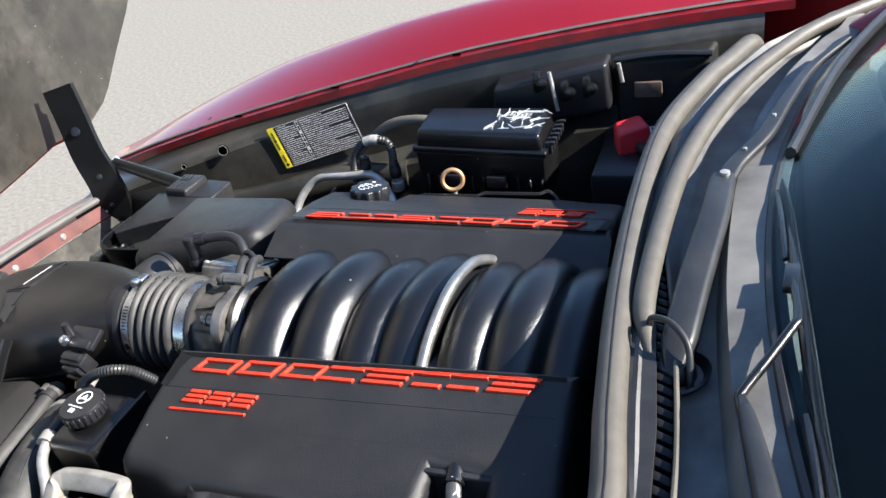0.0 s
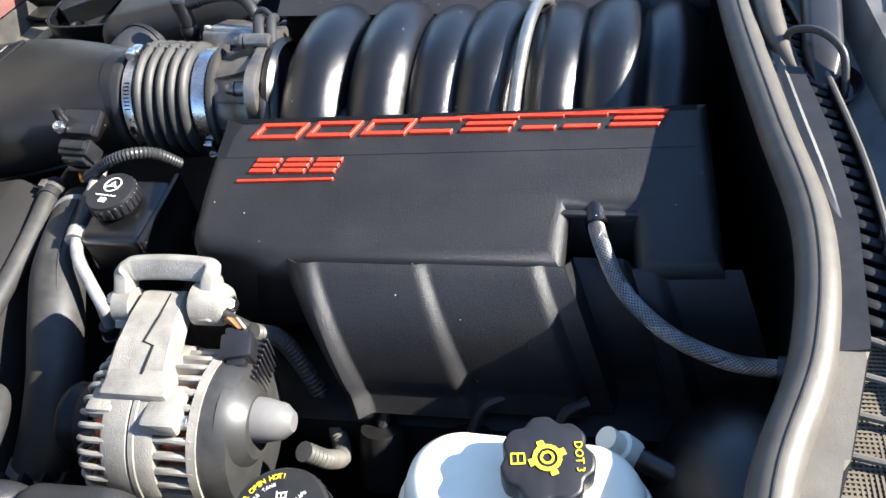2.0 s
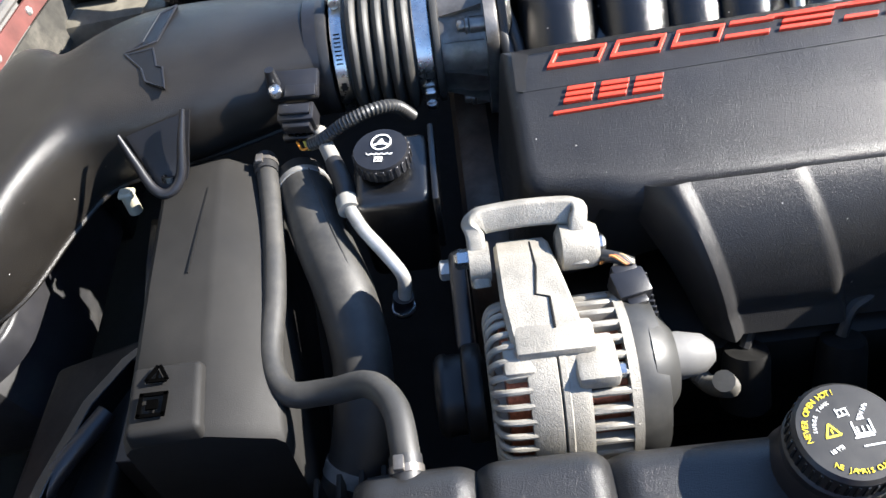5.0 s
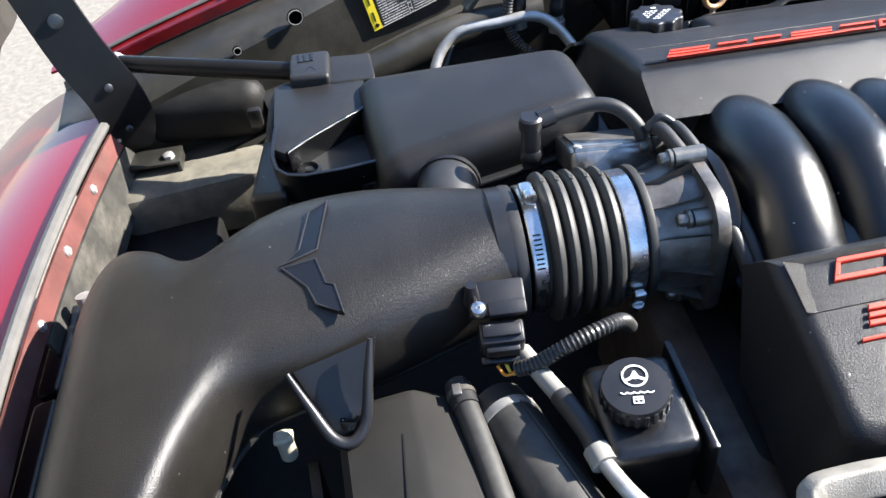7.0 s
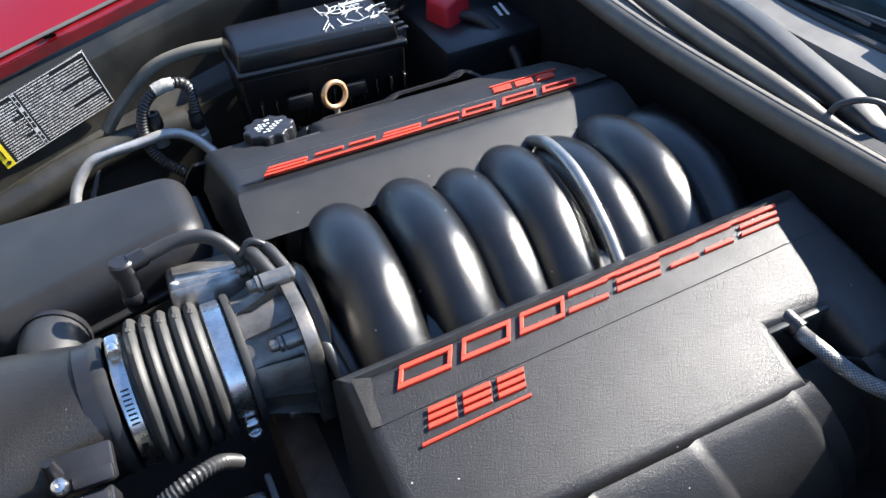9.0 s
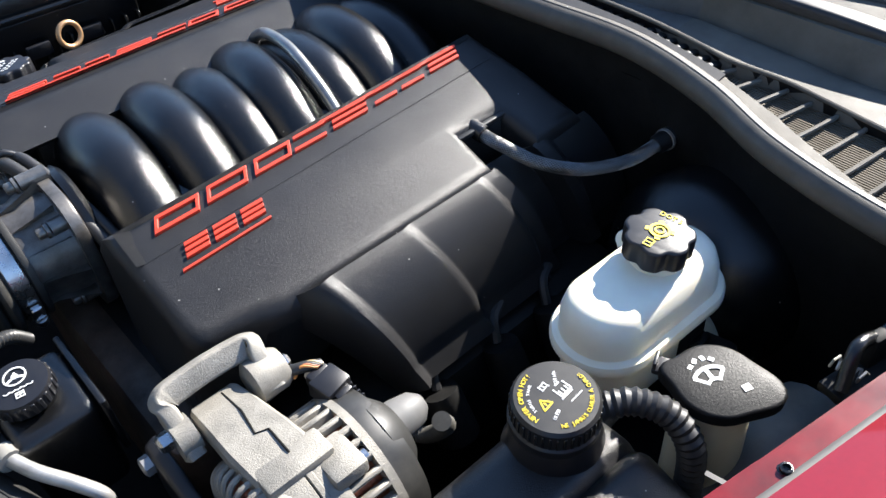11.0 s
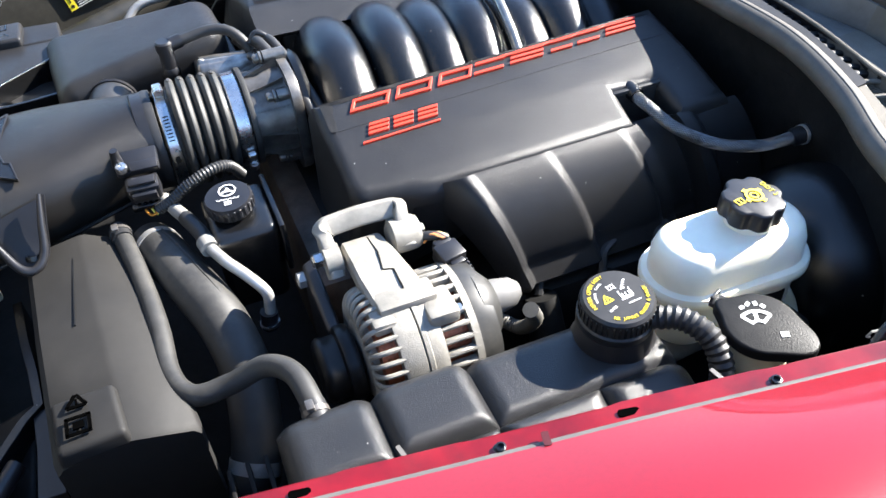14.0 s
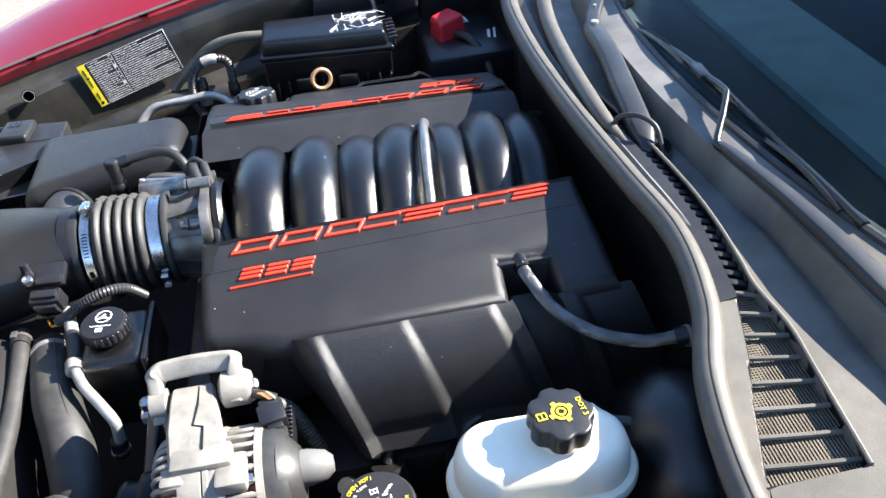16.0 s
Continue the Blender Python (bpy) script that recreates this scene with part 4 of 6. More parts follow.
def strap(pts, a, b):
    """A cast bar with a rounded square section along a line."""
    p = spline(pts, 6)
    rings = []
    for i, c in enumerate(p):
        d = (p[min(i + 1, len(p) - 1)] - p[max(i - 1, 0)]).normalized()
        w = (Vector((0, 0.55, 0.83)) - d * d.dot(Vector((0, 0.55, 0.83)))).normalized()
        n_ = d.cross(w).normalized()
        rings.append([c + w * u + n_ * v for u, v in rounded(2 * a, 2 * b, 0.0035, 3)])
    return loft(rings)


def cage(x0, x1, r0, r1, n, a0, a1):
    """Curved vent bars round the alternator's axis from x0 to x1."""
    bms = []
    for k in range(n):
        a = radians(a0 + (a1 - a0) * (k + 0.5) / n)
        bm = bmesh.new()
        bmesh.ops.create_cube(bm, size=1, matrix=Matrix.Diagonal((x1 - x0, 0.0062, 0.011, 1)))
        bmesh.ops.bevel(bm, geom=bm.edges[:], offset=0.002, segments=1, affect="EDGES")
        bms.append(moved(bm, Matrix.Translation(((x0 + x1) / 2, *AC)) @ Matrix.Rotation(a, 4, "X") @ Matrix.Translation((0, 0, (r0 + r1) / 2 - 0.005))))
    return bms


ring_m = Matrix.Translation((0, *AC)) @ AX
part("front_housing", joined(rev([(0.018, -0.294), (0.040, -0.294), (0.047, -0.290), (0.047, -0.280)], 48, ring_m), rev([(0.060, -0.263), (0.0755, -0.263), (0.0765, -0.258), (0.0765, -0.2395), (0.0752, -0.2385), (0.060, -0.2385)], 56, ring_m)), ALLOY, alt)
for k in range(26):
    a = radians(-125 + 250 * (k + 0.5) / 26)
    pts = [(-0.289, 0, 0.044), (-0.291, 0, 0.058), (-0.287, 0, 0.0685), (-0.278, 0, 0.0730), (-0.260, 0, 0.0738)]
    part("vent_finger", moved(tube(pts, 0.0029, 8, 3), Matrix.Translation((0, *AC)) @ Matrix.Rotation(a, 4, "X")), ALLOY, alt)
for bar in cage(-0.219, -0.178, 0.072, 0.075, 20, -115, 115):
    part("vent_bar", bar, ALLOY, alt)
part("rear_housing", joined(rev([(0.060, -0.2375), (0.0752, -0.2375), (0.0768, -0.2365), (0.0768, -0.232), (0.0758, -0.231), (0.0758, -0.220), (0.0742, -0.215), (0.060, -0.215)], 56, ring_m), rev([(0.060, -0.184), (0.0742, -0.184), (0.0735, -0.176), (0.060, -0.175)], 48, ring_m)), ALLOY, alt)
part("winding", rev([(0.02, -0.284), (0.058, -0.280), (0.061, -0.25), (0.059, -0.18), (0.02, -0.178)], 40, ring_m), COPPER, alt, "copper windings behind the vents")
part("rear_cover", joined(rev([(0.0715, -0.178), (0.0715, -0.164), (0.066, -0.152), (0.042, -0.146), (0.0, -0.146)], 40, ring_m), rev([(0.047, 0), (0.042, 0.012), (0.030, 0.022), (0.0, 0.023)], 32, Matrix.Translation((-0.162, -0.454, 0.716)) @ AX)), mat("grey_black_plastic", (0.026, 0.0255, 0.024), 0.45, vary=0.25, dust=0.14), alt, "dusty dark plastic rear cover")
part("terminal_boot", rev([(0.021, 0), (0.020, 0.02), (0.016, 0.038), (0.009, 0.046), (0.0, 0.047)], 24, Matrix.Translation((-0.152, -0.452, 0.722)) @ AX), mat("grey_rubber_boot", (0.12, 0.117, 0.112), 0.6, vary=0.2, dust=0.2), alt, "grey rubber terminal boot")
part("pulley", rev([(0.012, -0.340), (0.030, -0.340), (0.034, -0.338), (0.0365, -0.334), (0.0365, -0.330), (0.0350, -0.328), (0.0350, -0.316), (0.0415, -0.314), (0.0430, -0.311), (0.0430, -0.302), (0.0415, -0.299), (0.020, -0.293)], 44, ring_m), HINGE, alt, "smooth black belt pulley")
part("mount_bracket", joined(strap([(-0.290, -0.376, 0.750), (-0.2905, -0.352, 0.777), (-0.290, -0.341, 0.786), (-0.286, -0.337, 0.789), (-0.278, -0.335, 0.790), (-0.245, -0.334, 0.791), (-0.214, -0.335, 0.790), (-0.205, -0.337, 0.789), (-0.202, -0.343, 0.786), (-0.203, -0.372, 0.760)], 0.0115, 0.0080), tube([(-0.298, -0.362, 0.765), (-0.280, -0.362, 0.765)], 0.0175, 24), rev([(0.014, 0), (0.0205, 0.004), (0.0205, 0.030), (0.017, 0.036), (0.0, 0.036)], 28, Matrix.Translation((-0.222, -0.358, 0.767)) @ AX)), ALLOY, alt, "pale cast mounting loop")
arm = loft([[Vector((x + sx * w, y, z + dz)) for sx, dz in ((-1, -0.022), (-1, -0.004), (-0.88, 0), (0.88, 0), (1, -0.004), (1, -0.022))] for y, z, w, x in ((-0.346, 0.770, 0.022, -0.252), (-0.352, 0.774, 0.024, -0.252), (-0.380, 0.777, 0.026, -0.250), (-0.415, 0.776, 0.029, -0.247), (-0.447, 0.772, 0.030, -0.243), (-0.460, 0.766, 0.029, -0.242))])
part("cast_arm", arm, ALLOY, alt, "pale cast arm over the housing")
for b in (box(-0.238, -0.452, 0.765, 0.064, 0.030, 0.016, 0.004), box(-0.208, -0.470, 0.757, 0.034, 0.044, 0.018, 0.005), box(-0.268, -0.462, 0.757, 0.026, 0.034, 0.016, 0.004)):
    part("cast_boss", b, ALLOY, alt)
part("parting_seam", tube([(-0.2445, -0.353, 0.7735), (-0.243, -0.385, 0.7775), (-0.247, -0.412, 0.7762), (-0.236, -0.416, 0.7762), (-0.236, -0.445, 0.7735)], 0.0011, 6, 1, smooth=False), DARK, alt, "dark casting seam")
part("case_screw", rev([(0.007, 0), (0.007, 0.006), (0.004, 0.008), (0, 0.008)], 14, Matrix.Translation((-0.192, -0.478, 0.752)) @ AX), STEEL, alt)
for x, s in ((-0.298, -1), (-0.192, 1)):
    part("bolt", rev([(0.009, 0), (0.009, 0.010), (0.006, 0.013), (0, 0.013)], 6, Matrix.Translation((x, -0.357, 0.766)) @ Matrix.Rotation(radians(90 * s), 4, "Y")), STEEL, alt, "bright hex bolt")

part("rear_plate", box(-0.160, -0.402, 0.728, 0.020, 0.050, 0.030, 0.004), BLACK, alt, "black regulator plate")
for k in range(8):
    part("plate_rib", box(-0.149, -0.422 + 0.006 * k, 0.728, 0.006, 0.0025, 0.036, 0.0006, 1), BLACK, alt)

# surge tank
tank = thing("coolant_surge_tank", -0.22, -0.61, 0.6, "black ribbed plastic coolant surge tank", "coolant tank")


def tank_f(u, v):
    """Quilted top of the blow-moulded tank, rounded down to its upright sides."""
    x0, x1, y0, y1 = -0.404, -0.016, -0.541, -0.708
    x, y = x0 + (x1 - x0) * u, y0 + (y1 - y0) * v
    far = y > -0.626
    ridge = lambda d, w: 1 - (1 - min(abs(d) / w, 1)) ** 2.2
    f = min([ridge(x - e, 0.019) for e in ((-0.311, -0.213) if far else (-0.311, -0.213, -0.108))] + [ridge(y + 0.626, 0.015)])
    base = 0.757 - 0.009 * (0.5 + 0.5 * math.tanh((x + 0.213) / 0.006)) if far else 0.752 + 0.32 * (y + 0.629)
    z = base + 0.013 * (f - 1) + 0.003 * math.sin(math.pi * u) * f
    r = 0.024
    for d in (x - x0, x1 - x, y0 - y, y - y1):
        if d < r:
            z -= r - math.sqrt(max(r * r - (r - d) ** 2, 0))
    return Vector((x, y, 0.60 if min(u, v, 1 - u, 1 - v) < 1e-6 else z))


part("body", sheet(tank_f, 150, 76, 0.003), TANKM, tank, "quilted black plastic body")
part("neck", rev([(0.046, -0.014), (0.041, 0.0), (0.037, 0.02), (0.036, 0.024)], 32, pose(-0.062, -0.575, 0.752)), BLACK, tank)
scap = part("cap", rev([(0.036, -0.034), (0.0385, -0.030), (0.0385, -0.022), (0.0365, -0.020), (0.0365, -0.003), (0.034, 0), (0.0, 0.0005)], 48, pose(-0.062, -0.575, 0.804, 3, 0)), mat("smooth_cap_plastic", (0.012, 0.0115, 0.011), 0.42, bump=0.1, bump_scale=1500, vary=0.2, dust=0.05), tank, "black pressure cap with yellow lettering ring")

# brake reservoir
brake = thing("brake_fluid_reservoir", 0.10, -0.53, 0.62, "white translucent brake fluid reservoir with black lobed cap", "fluid reservoir")


def obround(L, W, n=12):
    return rounded(L, W, W / 2 - 0.0005, n)


def stack(levels, m, n=12):
    return loft([[m @ Vector((x, y, z)) for x, y in obround(L, W, n)] for L, W, z in levels])


BM = pose(0.106, -0.530, 0.0, 0, 0, -2) @ Matrix.Diagonal((1.05, 1.05, 1, 1))
part("tank", stack([(0.150, 0.066, 0.665), (0.166, 0.078, 0.69), (0.168, 0.080, 0.735), (0.184, 0.096, 0.737), (0.188, 0.100, 0.741), (0.188, 0.100, 0.747), (0.184, 0.096, 0.751), (0.172, 0.084, 0.753), (0.170, 0.082, 0.774), (0.162, 0.074, 0.787), (0.153, 0.065, 0.793), (0.138, 0.050, 0.796), (0.10, 0.02, 0.797)], BM), WHITE, brake)
lob = []
for k in range(96):
    a = 2 * math.pi * k / 96
    q = 0.0315 + 0.0020 * math.cos(7 * a) - 0.0006 * math.cos(14 * a)
    lob.append((q * math.cos(a), q * math.sin(a)))
bcap = part("cap", prism(lob, -0.022, 0.0, 0.003, 3, pose(0.125, -0.530, 0.829, 3, 2)), BLACK, brake, "black lobed cap with yellow symbols")
part("cap_collar", rev([(0.026, 0.785), (0.026, 0.812)], 32, pose(0.125, -0.53, 0)), WHITE, brake)
# solid block, coloured dark to imitate the shade of a cutout
part("recess", box(0.140, -0.568, 0.702, 0.046, 0.012, 0.036, 0.005), DARK, brake, "dark block for the shaded sensor recess under the rim")
part("level_plug", joined(box(0.146, -0.576, 0.690, 0.028, 0.014, 0.022, 0.003), box(0.136, -0.582, 0.702, 0.018, 0.008, 0.010, 0.002)), GLOSSBLK, brake, "black level sensor plug")
part("outlet", joined(tube([(0.165, -0.545, 0.700), (0.180, -0.556, 0.672), (0.182, -0.570, 0.645)], 0.017, 16), rev([(0.013, 0), (0.013, 0.02), (0, 0.02)], 14, pose(0.182, -0.59, 0.640, 90))), CREAM, brake, "grey moulded outlet elbow")
part("master_cylinder", tube([(-0.01, -0.535, 0.64), (0.30, -0.51, 0.64)], 0.026, 16), ALLOY, brake, "cast metal master cylinder")

# washer reservoir
wash = thing("washer_reservoir", 0.05, -0.65, 0.6, "yellowed washer fluid filler neck with black hinged cap", "washer reservoir")
part("neck", rev([(0.036, 0.55), (0.033, 0.70), (0.031, 0.772)], 32, pose(0.052, -0.648, 0)), CREAM, wash, "yellowed translucent neck")
wpts = []
for k in range(48):
    a = 2 * math.pi * k / 48
    q = 0.037 + 0.018 * max(0, math.cos(a - radians(-58))) ** 8 + 0.010 * max(0, math.cos(a - radians(120))) ** 24
    wpts.append((q * math.cos(a), q * math.sin(a)))
wcap = part("cap", prism(wpts, -0.012, 0.0, 0.003, 3, pose(0.052, -0.648, 0.787, 4, 0)), mat("worn_cap_plastic", (0.008, 0.008, 0.008), 0.42, bump=0.8, bump_scale=700, relief_depth=0.0003, grain=True, vary=0.3, dust=0.02, spec=0.16, specks=0.25), wash, "black cap with white wiper symbol")

# fuse box
fuse = thing("fuse_box", -0.05, 0.53, 0.62, "black underhood fuse box with clipped lid", "fuse box")
part("lid", frustum([(-0.165, 0.492, 0.826), (0.068, 0.468, 0.826), (0.065, 0.572, 0.832), (-0.165, 0.585, 0.832)], 0.032, 0.06, 0.007), GLOSSBLK, fuse)
part("base", frustum([(-0.172, 0.485, 0.789), (0.078, 0.460, 0.789), (0.075, 0.580, 0.789), (-0.172, 0.592, 0.789)], 0.10, -0.03, 0.005), GLOSSBLK, fuse)


# ---- writing ----
def text_bm(words, size, m, depth=0.0003):
    cu = bpy.data.curves.new("writing", "FONT")
    cu.body, cu.size, cu.extrude, cu.align_x, cu.align_y, cu.resolution_u = words, size, depth, "CENTER", "CENTER", 2
    ob = bpy.data.objects.new("writing", cu)
    me = bpy.data.meshes.new_from_object(ob)
    bm = bmesh.new()
    bm.from_mesh(me)
    bpy.data.objects.remove(ob)
    bpy.data.meshes.remove(me)
    return moved(bm, m)


def arc_text(words, size, r, start, step, m, depth=0.0003, inward=False):
    """Writing round a cap: the first letter at start degrees, clockwise."""
    return joined(*[text_bm(c, size, m @ pose(r * math.cos(radians(start - i * step)), r * math.sin(radians(start - i * step)), 0, 0, 0, start - i * step + (90 if inward else -90)), depth) for i, c in enumerate(words) if c != " "])


def bars(spec, m, h=0.0006):
    """Flat print bars: (x, y, w, d, turn)."""
    return joined(*[moved(box(0, 0, 0, w, d, h, 0), m @ pose(x, y, 0, 0, 0, a)) for x, y, w, d, a in spec])


def ring_bm(r, w, m, seg=32, a0=0, a1=360, h=0.0006):
    """A flat printed ring or arc."""
    bm = bmesh.new()
    n = max(4, int(seg * (a1 - a0) / 360))
    rows = []
    for k in range(n + 1):
        a = radians(a0 + (a1 - a0) * k / n)
        rows.append([bm.verts.new((q * math.cos(a), q * math.sin(a), z)) for q, z in ((r - w / 2, 0), (r - w / 2, h), (r + w / 2, h), (r + w / 2, 0))])
    for a, b in zip(rows, rows[1:]):
        for i in range(4):
            bm.faces.new((a[i], a[(i + 1) % 4], b[(i + 1) % 4], b[i]))
    return moved(bm, m)


# caps
part("mould_mark", bars([(-0.03 + 0.006 * k, -0.0405, 0.0035, 0.0006, 0) for k in range(9)], BM @ pose(0.01, 0, 0.7825, 32)), WHITE, brake)
PSM = pose(-0.372, -0.214, 0.7792, 4, -3, -10)
part("symbol", joined(ring_bm(0.0098, 0.0015, PSM @ pose(0, 0.008, 0)), ring_bm(0.0016, 0.0030, PSM @ pose(0, 0.0078, 0), 14), bars([(-0.0046, 0.0056, 0.0085, 0.0024, 24), (0.0046, 0.0056, 0.0085, 0.0024, -24), (0, 0.0105, 0.0022, 0.0045, 0)], PSM), *[ring_bm(0.0026, 0.0009, PSM @ pose(-0.0105 + 0.0053 * k, -0.0060, 0), 16, 200, 340) for k in range(5)], bars([(-0.0036, -0.0145, 0.0009, 0.0058, 0), (0, -0.0145, 0.0008, 0.0058, 0), (0.0036, -0.0145, 0.0009, 0.0058, 0), (0, -0.0173, 0.0080, 0.0009, 0), (0, -0.0117, 0.0080, 0.0009, 0), (-0.0018, -0.0140, 0.0022, 0.0008, 0), (0.0018, -0.0140, 0.0022, 0.0008, 0)], PSM)), INK, cap, "white steering wheel symbol")
part("cap_rib", joined(*[moved(box(0.0284, 0, -0.010, 0.0018, 0.0040, 0.014, 0.0006, 1), pose(-0.372, -0.214, 0.778, 4, -3) @ Matrix.Rotation(radians(15 * k), 4, "Z")) for k in range(24)]), BLACK, cap)
SCM = pose(-0.062, -0.575, 0.8046, 3, 0, -8)
part("writing", joined(arc_text("NEVER OPEN HOT!", 0.0056, 0.0282, 196, 6.6, SCM), arc_text("NE JAMAIS OUVRIR A CHAUD!", 0.0050, 0.0282, -118, -5.4, SCM, inward=True)), YELLOW, scap, "yellow warning lettering")
part("print", joined(text_bm("18 PSI", 0.0042, SCM @ pose(-0.011, -0.014, 0, 0, 0, 30)), text_bm("124 kPa", 0.0042, SCM @ pose(0.010, 0.014, 0, 0, 0, 60)), arc_text("SURGE TANK", 0.0036, 0.0222, 185, 7.2, SCM), bars([(0.008, -0.004, 0.013, 0.0011, 12), (0.0022, 0.001, 0.0011, 0.010, 12), (0.0138, 0.0035, 0.0011, 0.010, 12), (0.008, -0.0025, 0.011, 0.0022, 12), (0.0045, 0.0005, 0.0011, 0.004, 12), (0.008, 0.0012, 0.0011, 0.004, 12), (0.0115, 0.002, 0.0011, 0.004, 12), (0.0075, 0.0085, 0.005, 0.0012, 12), (0.013, -0.0095, 0.014, 0.0010, 12), (-0.003, 0.0150, 0.007, 0.0008, 20), (-0.003, 0.0105, 0.007, 0.0008, 20), (-0.0065, 0.0127, 0.0008, 0.005, 20), (-0.003, 0.0127, 0.0006, 0.005, 20), (0.0005, 0.0127, 0.0008, 0.005, 20)], SCM)), INK, scap, "white print and tank symbol")
part("warning_sign", bars([(-0.0115, -0.0045, 0.0105, 0.0013, 15), (-0.0148, -0.0010, 0.0105, 0.0013, 75), (-0.0098, 0.0005, 0.0105, 0.0013, 135), (-0.0120, -0.0012, 0.0010, 0.0034, 15)], SCM), YELLOW, scap, "yellow warning triangle outline")
for k in range(40):
    a = radians(9 * k)
    part("grip_rib", moved(box(0.0368, 0, -0.012, 0.0016, 0.0022, 0.014, 0.0004, 1), pose(-0.062, -0.575, 0.804, 3, 0) @ Matrix.Rotation(a, 4, "Z")), GLOSSBLK, scap)
BCM = pose(0.125, -0.530, 0.8296, 3, 2, 8)
part("symbol", joined(ring_bm(0.0040, 0.0016, BCM, 28), ring_bm(0.0085, 0.0028, BCM, 28), bars([(0.0105, 0.004, 0.004, 0.005, 20), (-0.0105, -0.003, 0.004, 0.005, 20), (0.004, -0.011, 0.005, 0.003, 20), (-0.004, 0.011, 0.005, 0.003, 20)], BCM), bars([(-0.020, 0.0, 0.001, 0.008, 0), (-0.0245, 0, 0.001, 0.008, 0), (-0.0155, 0, 0.001, 0.008, 0), (-0.020, 0.0037, 0.009, 0.001, 0), (-0.020, -0.0037, 0.009, 0.001, 0)], BCM), text_bm("DOT 3", 0.0078, BCM @ pose(0.0215, 0.0, 0.0002, 0, 0, -90))), YELLOW, bcap, "yellow brake symbol and lettering")
WCM = pose(0.052, -0.644, 0.7876, 4, 0, -20) @ Matrix.Diagonal((1.25, 1.25, 1, 1))
part("symbol", joined(ring_bm(0.0155, 0.0026, WCM @ pose(-0.002, -0.008, 0), 32, 45, 135), ring_bm(0.006, 0.0024, WCM @ pose(-0.002, -0.008, 0), 24, 45, 135), bars([(-0.0095, -0.0005, 0.011, 0.0024, 135), (0.0055, -0.0005, 0.011, 0.0024, 45), (-0.002, 0.003, 0.003, 0.010, 0), (-0.010, 0.012, 0.004, 0.003, 30), (-0.005, 0.015, 0.004, 0.003, 50), (0.001, 0.015, 0.004, 0.003, 100), (0.006, 0.012, 0.004, 0.003, 130), (0.014, -0.016, 0.006, 0.005, 0)], WCM)), INK, wcap, "worn white wiper symbol")
part("latch_tab", moved(joined(box(0, 0, 0, 0.018, 0.016, 0.006, 0.002), box(0, 0.006, 0.004, 0.016, 0.003, 0.012, 0.001)), pose(0.036, -0.606, 0.781, 0, 0, 25)), BLACK, wash, "black hinge tab")
part("tank_shoulder", tube([(0.03, -0.68, 0.62), (0.09, -0.69, 0.66), (0.16, -0.70, 0.66)], 0.05, 16), mat("dark_tank_plastic", (0.10, 0.10, 0.09), 0.5, vary=0.2, dust=0.2), wash)


# ---- hoses and pipes ----
def hose(name, pts, r, material, label, category="hose", **kw):
    ob = part(name, tube(pts, r, kw.pop("seg", 14), kw.pop("n", 10), **kw), material)
    return tagged(ob, label, category)


BR = [(0.150, -0.258, 0.800), (0.158, -0.290, 0.792), (0.178, -0.330, 0.775), (0.215, -0.365, 0.762), (0.262, -0.390, 0.760), (0.305, -0.402, 0.768)]
braid = thing("braided_hose", 0.22, -0.35, 0.75, "braided steel hose from the engine cover to the firewall", "hose")
bl = spline(BR, 14)
part("core", tube(BR, 0.0070, 14, 14), BRAID, braid)
wires = []
for sgn in (1, -1):
    for ph in range(14):
        pts = []
        side = Vector((0, 0, 1))
        for i, c in enumerate(bl):
            d = (bl[min(i + 1, len(bl) - 1)] - bl[max(i - 1, 0)]).normalized()
            sv = (side - d * side.dot(d)).normalized()
            ov = d.cross(sv)
            a = sgn * (i * 0.42) + ph * 2 * math.pi / 14
            pts.append(c + (sv * math.cos(a) + ov * math.sin(a)) * 0.0073)
        wires.append(tube(pts, 0.00045, 4, 1, smooth=False))
tagged(part("braid", joined(*wires), mat("braid_wire", (0.27, 0.265, 0.26), 0.4, metal=0.9, vary=0.3, scale=200), braid, "woven steel wire"), kind="stuff")
part("end_sleeve", tube([(0.300, -0.401, 0.767), (0.330, -0.408, 0.776)], 0.0115, 16), BLACK, braid, "black hose end sleeve")
for x in (0.312, 0.324):
    part("spring_clip", rev([(0.0118, -0.002), (0.0132, -0.002), (0.0132, 0.002), (0.0118, 0.002)], 20, Matrix.Translation((x, -0.404 + (0.312 - x) * 0.2, 0.770 + (x - 0.312) * 0.3)) @ AX, False), DULLSTEEL, braid, "dull spring clip")
part("top_ferrule", tube([(0.150, -0.250, 0.802), (0.153, -0.272, 0.798)], 0.0105, 14), GLOSSBLK, braid, "black ferrule")

rad = thing("radiator_hose", -0.44, -0.3, 0.68, "thick dusty black rubber radiator hose with spring clamps", "hose")
RAD = [(-0.475, -0.150, 0.690), (-0.462, -0.195, 0.700), (-0.440, -0.270, 0.706), (-0.420, -0.330, 0.692), (-0.412, -0.385, 0.655), (-0.425, -0.440, 0.600), (-0.455, -0.485, 0.550)]
part("tube", tube(RAD, 0.029, 24, 10), HOSE, rad)
rsp = spline(RAD, 10)
for k in (5, 52):
    part("spring_clamp", tube([rsp[k], rsp[k + 1], rsp[k + 2]], 0.0305, 24, 1, smooth=False), DULLSTEEL, rad, "dull spring clamp")
part("mould_line", tube([p + Vector((0.010, 0.006, 0.0272)) for p in rsp[6:44]], 0.0011, 6, 1, smooth=False), HOSE, rad, "raised moulding line")
small = thing("overflow_hose", -0.45, -0.4, 0.68, "thin dusty grey rubber coolant hose with end clips", "hose")
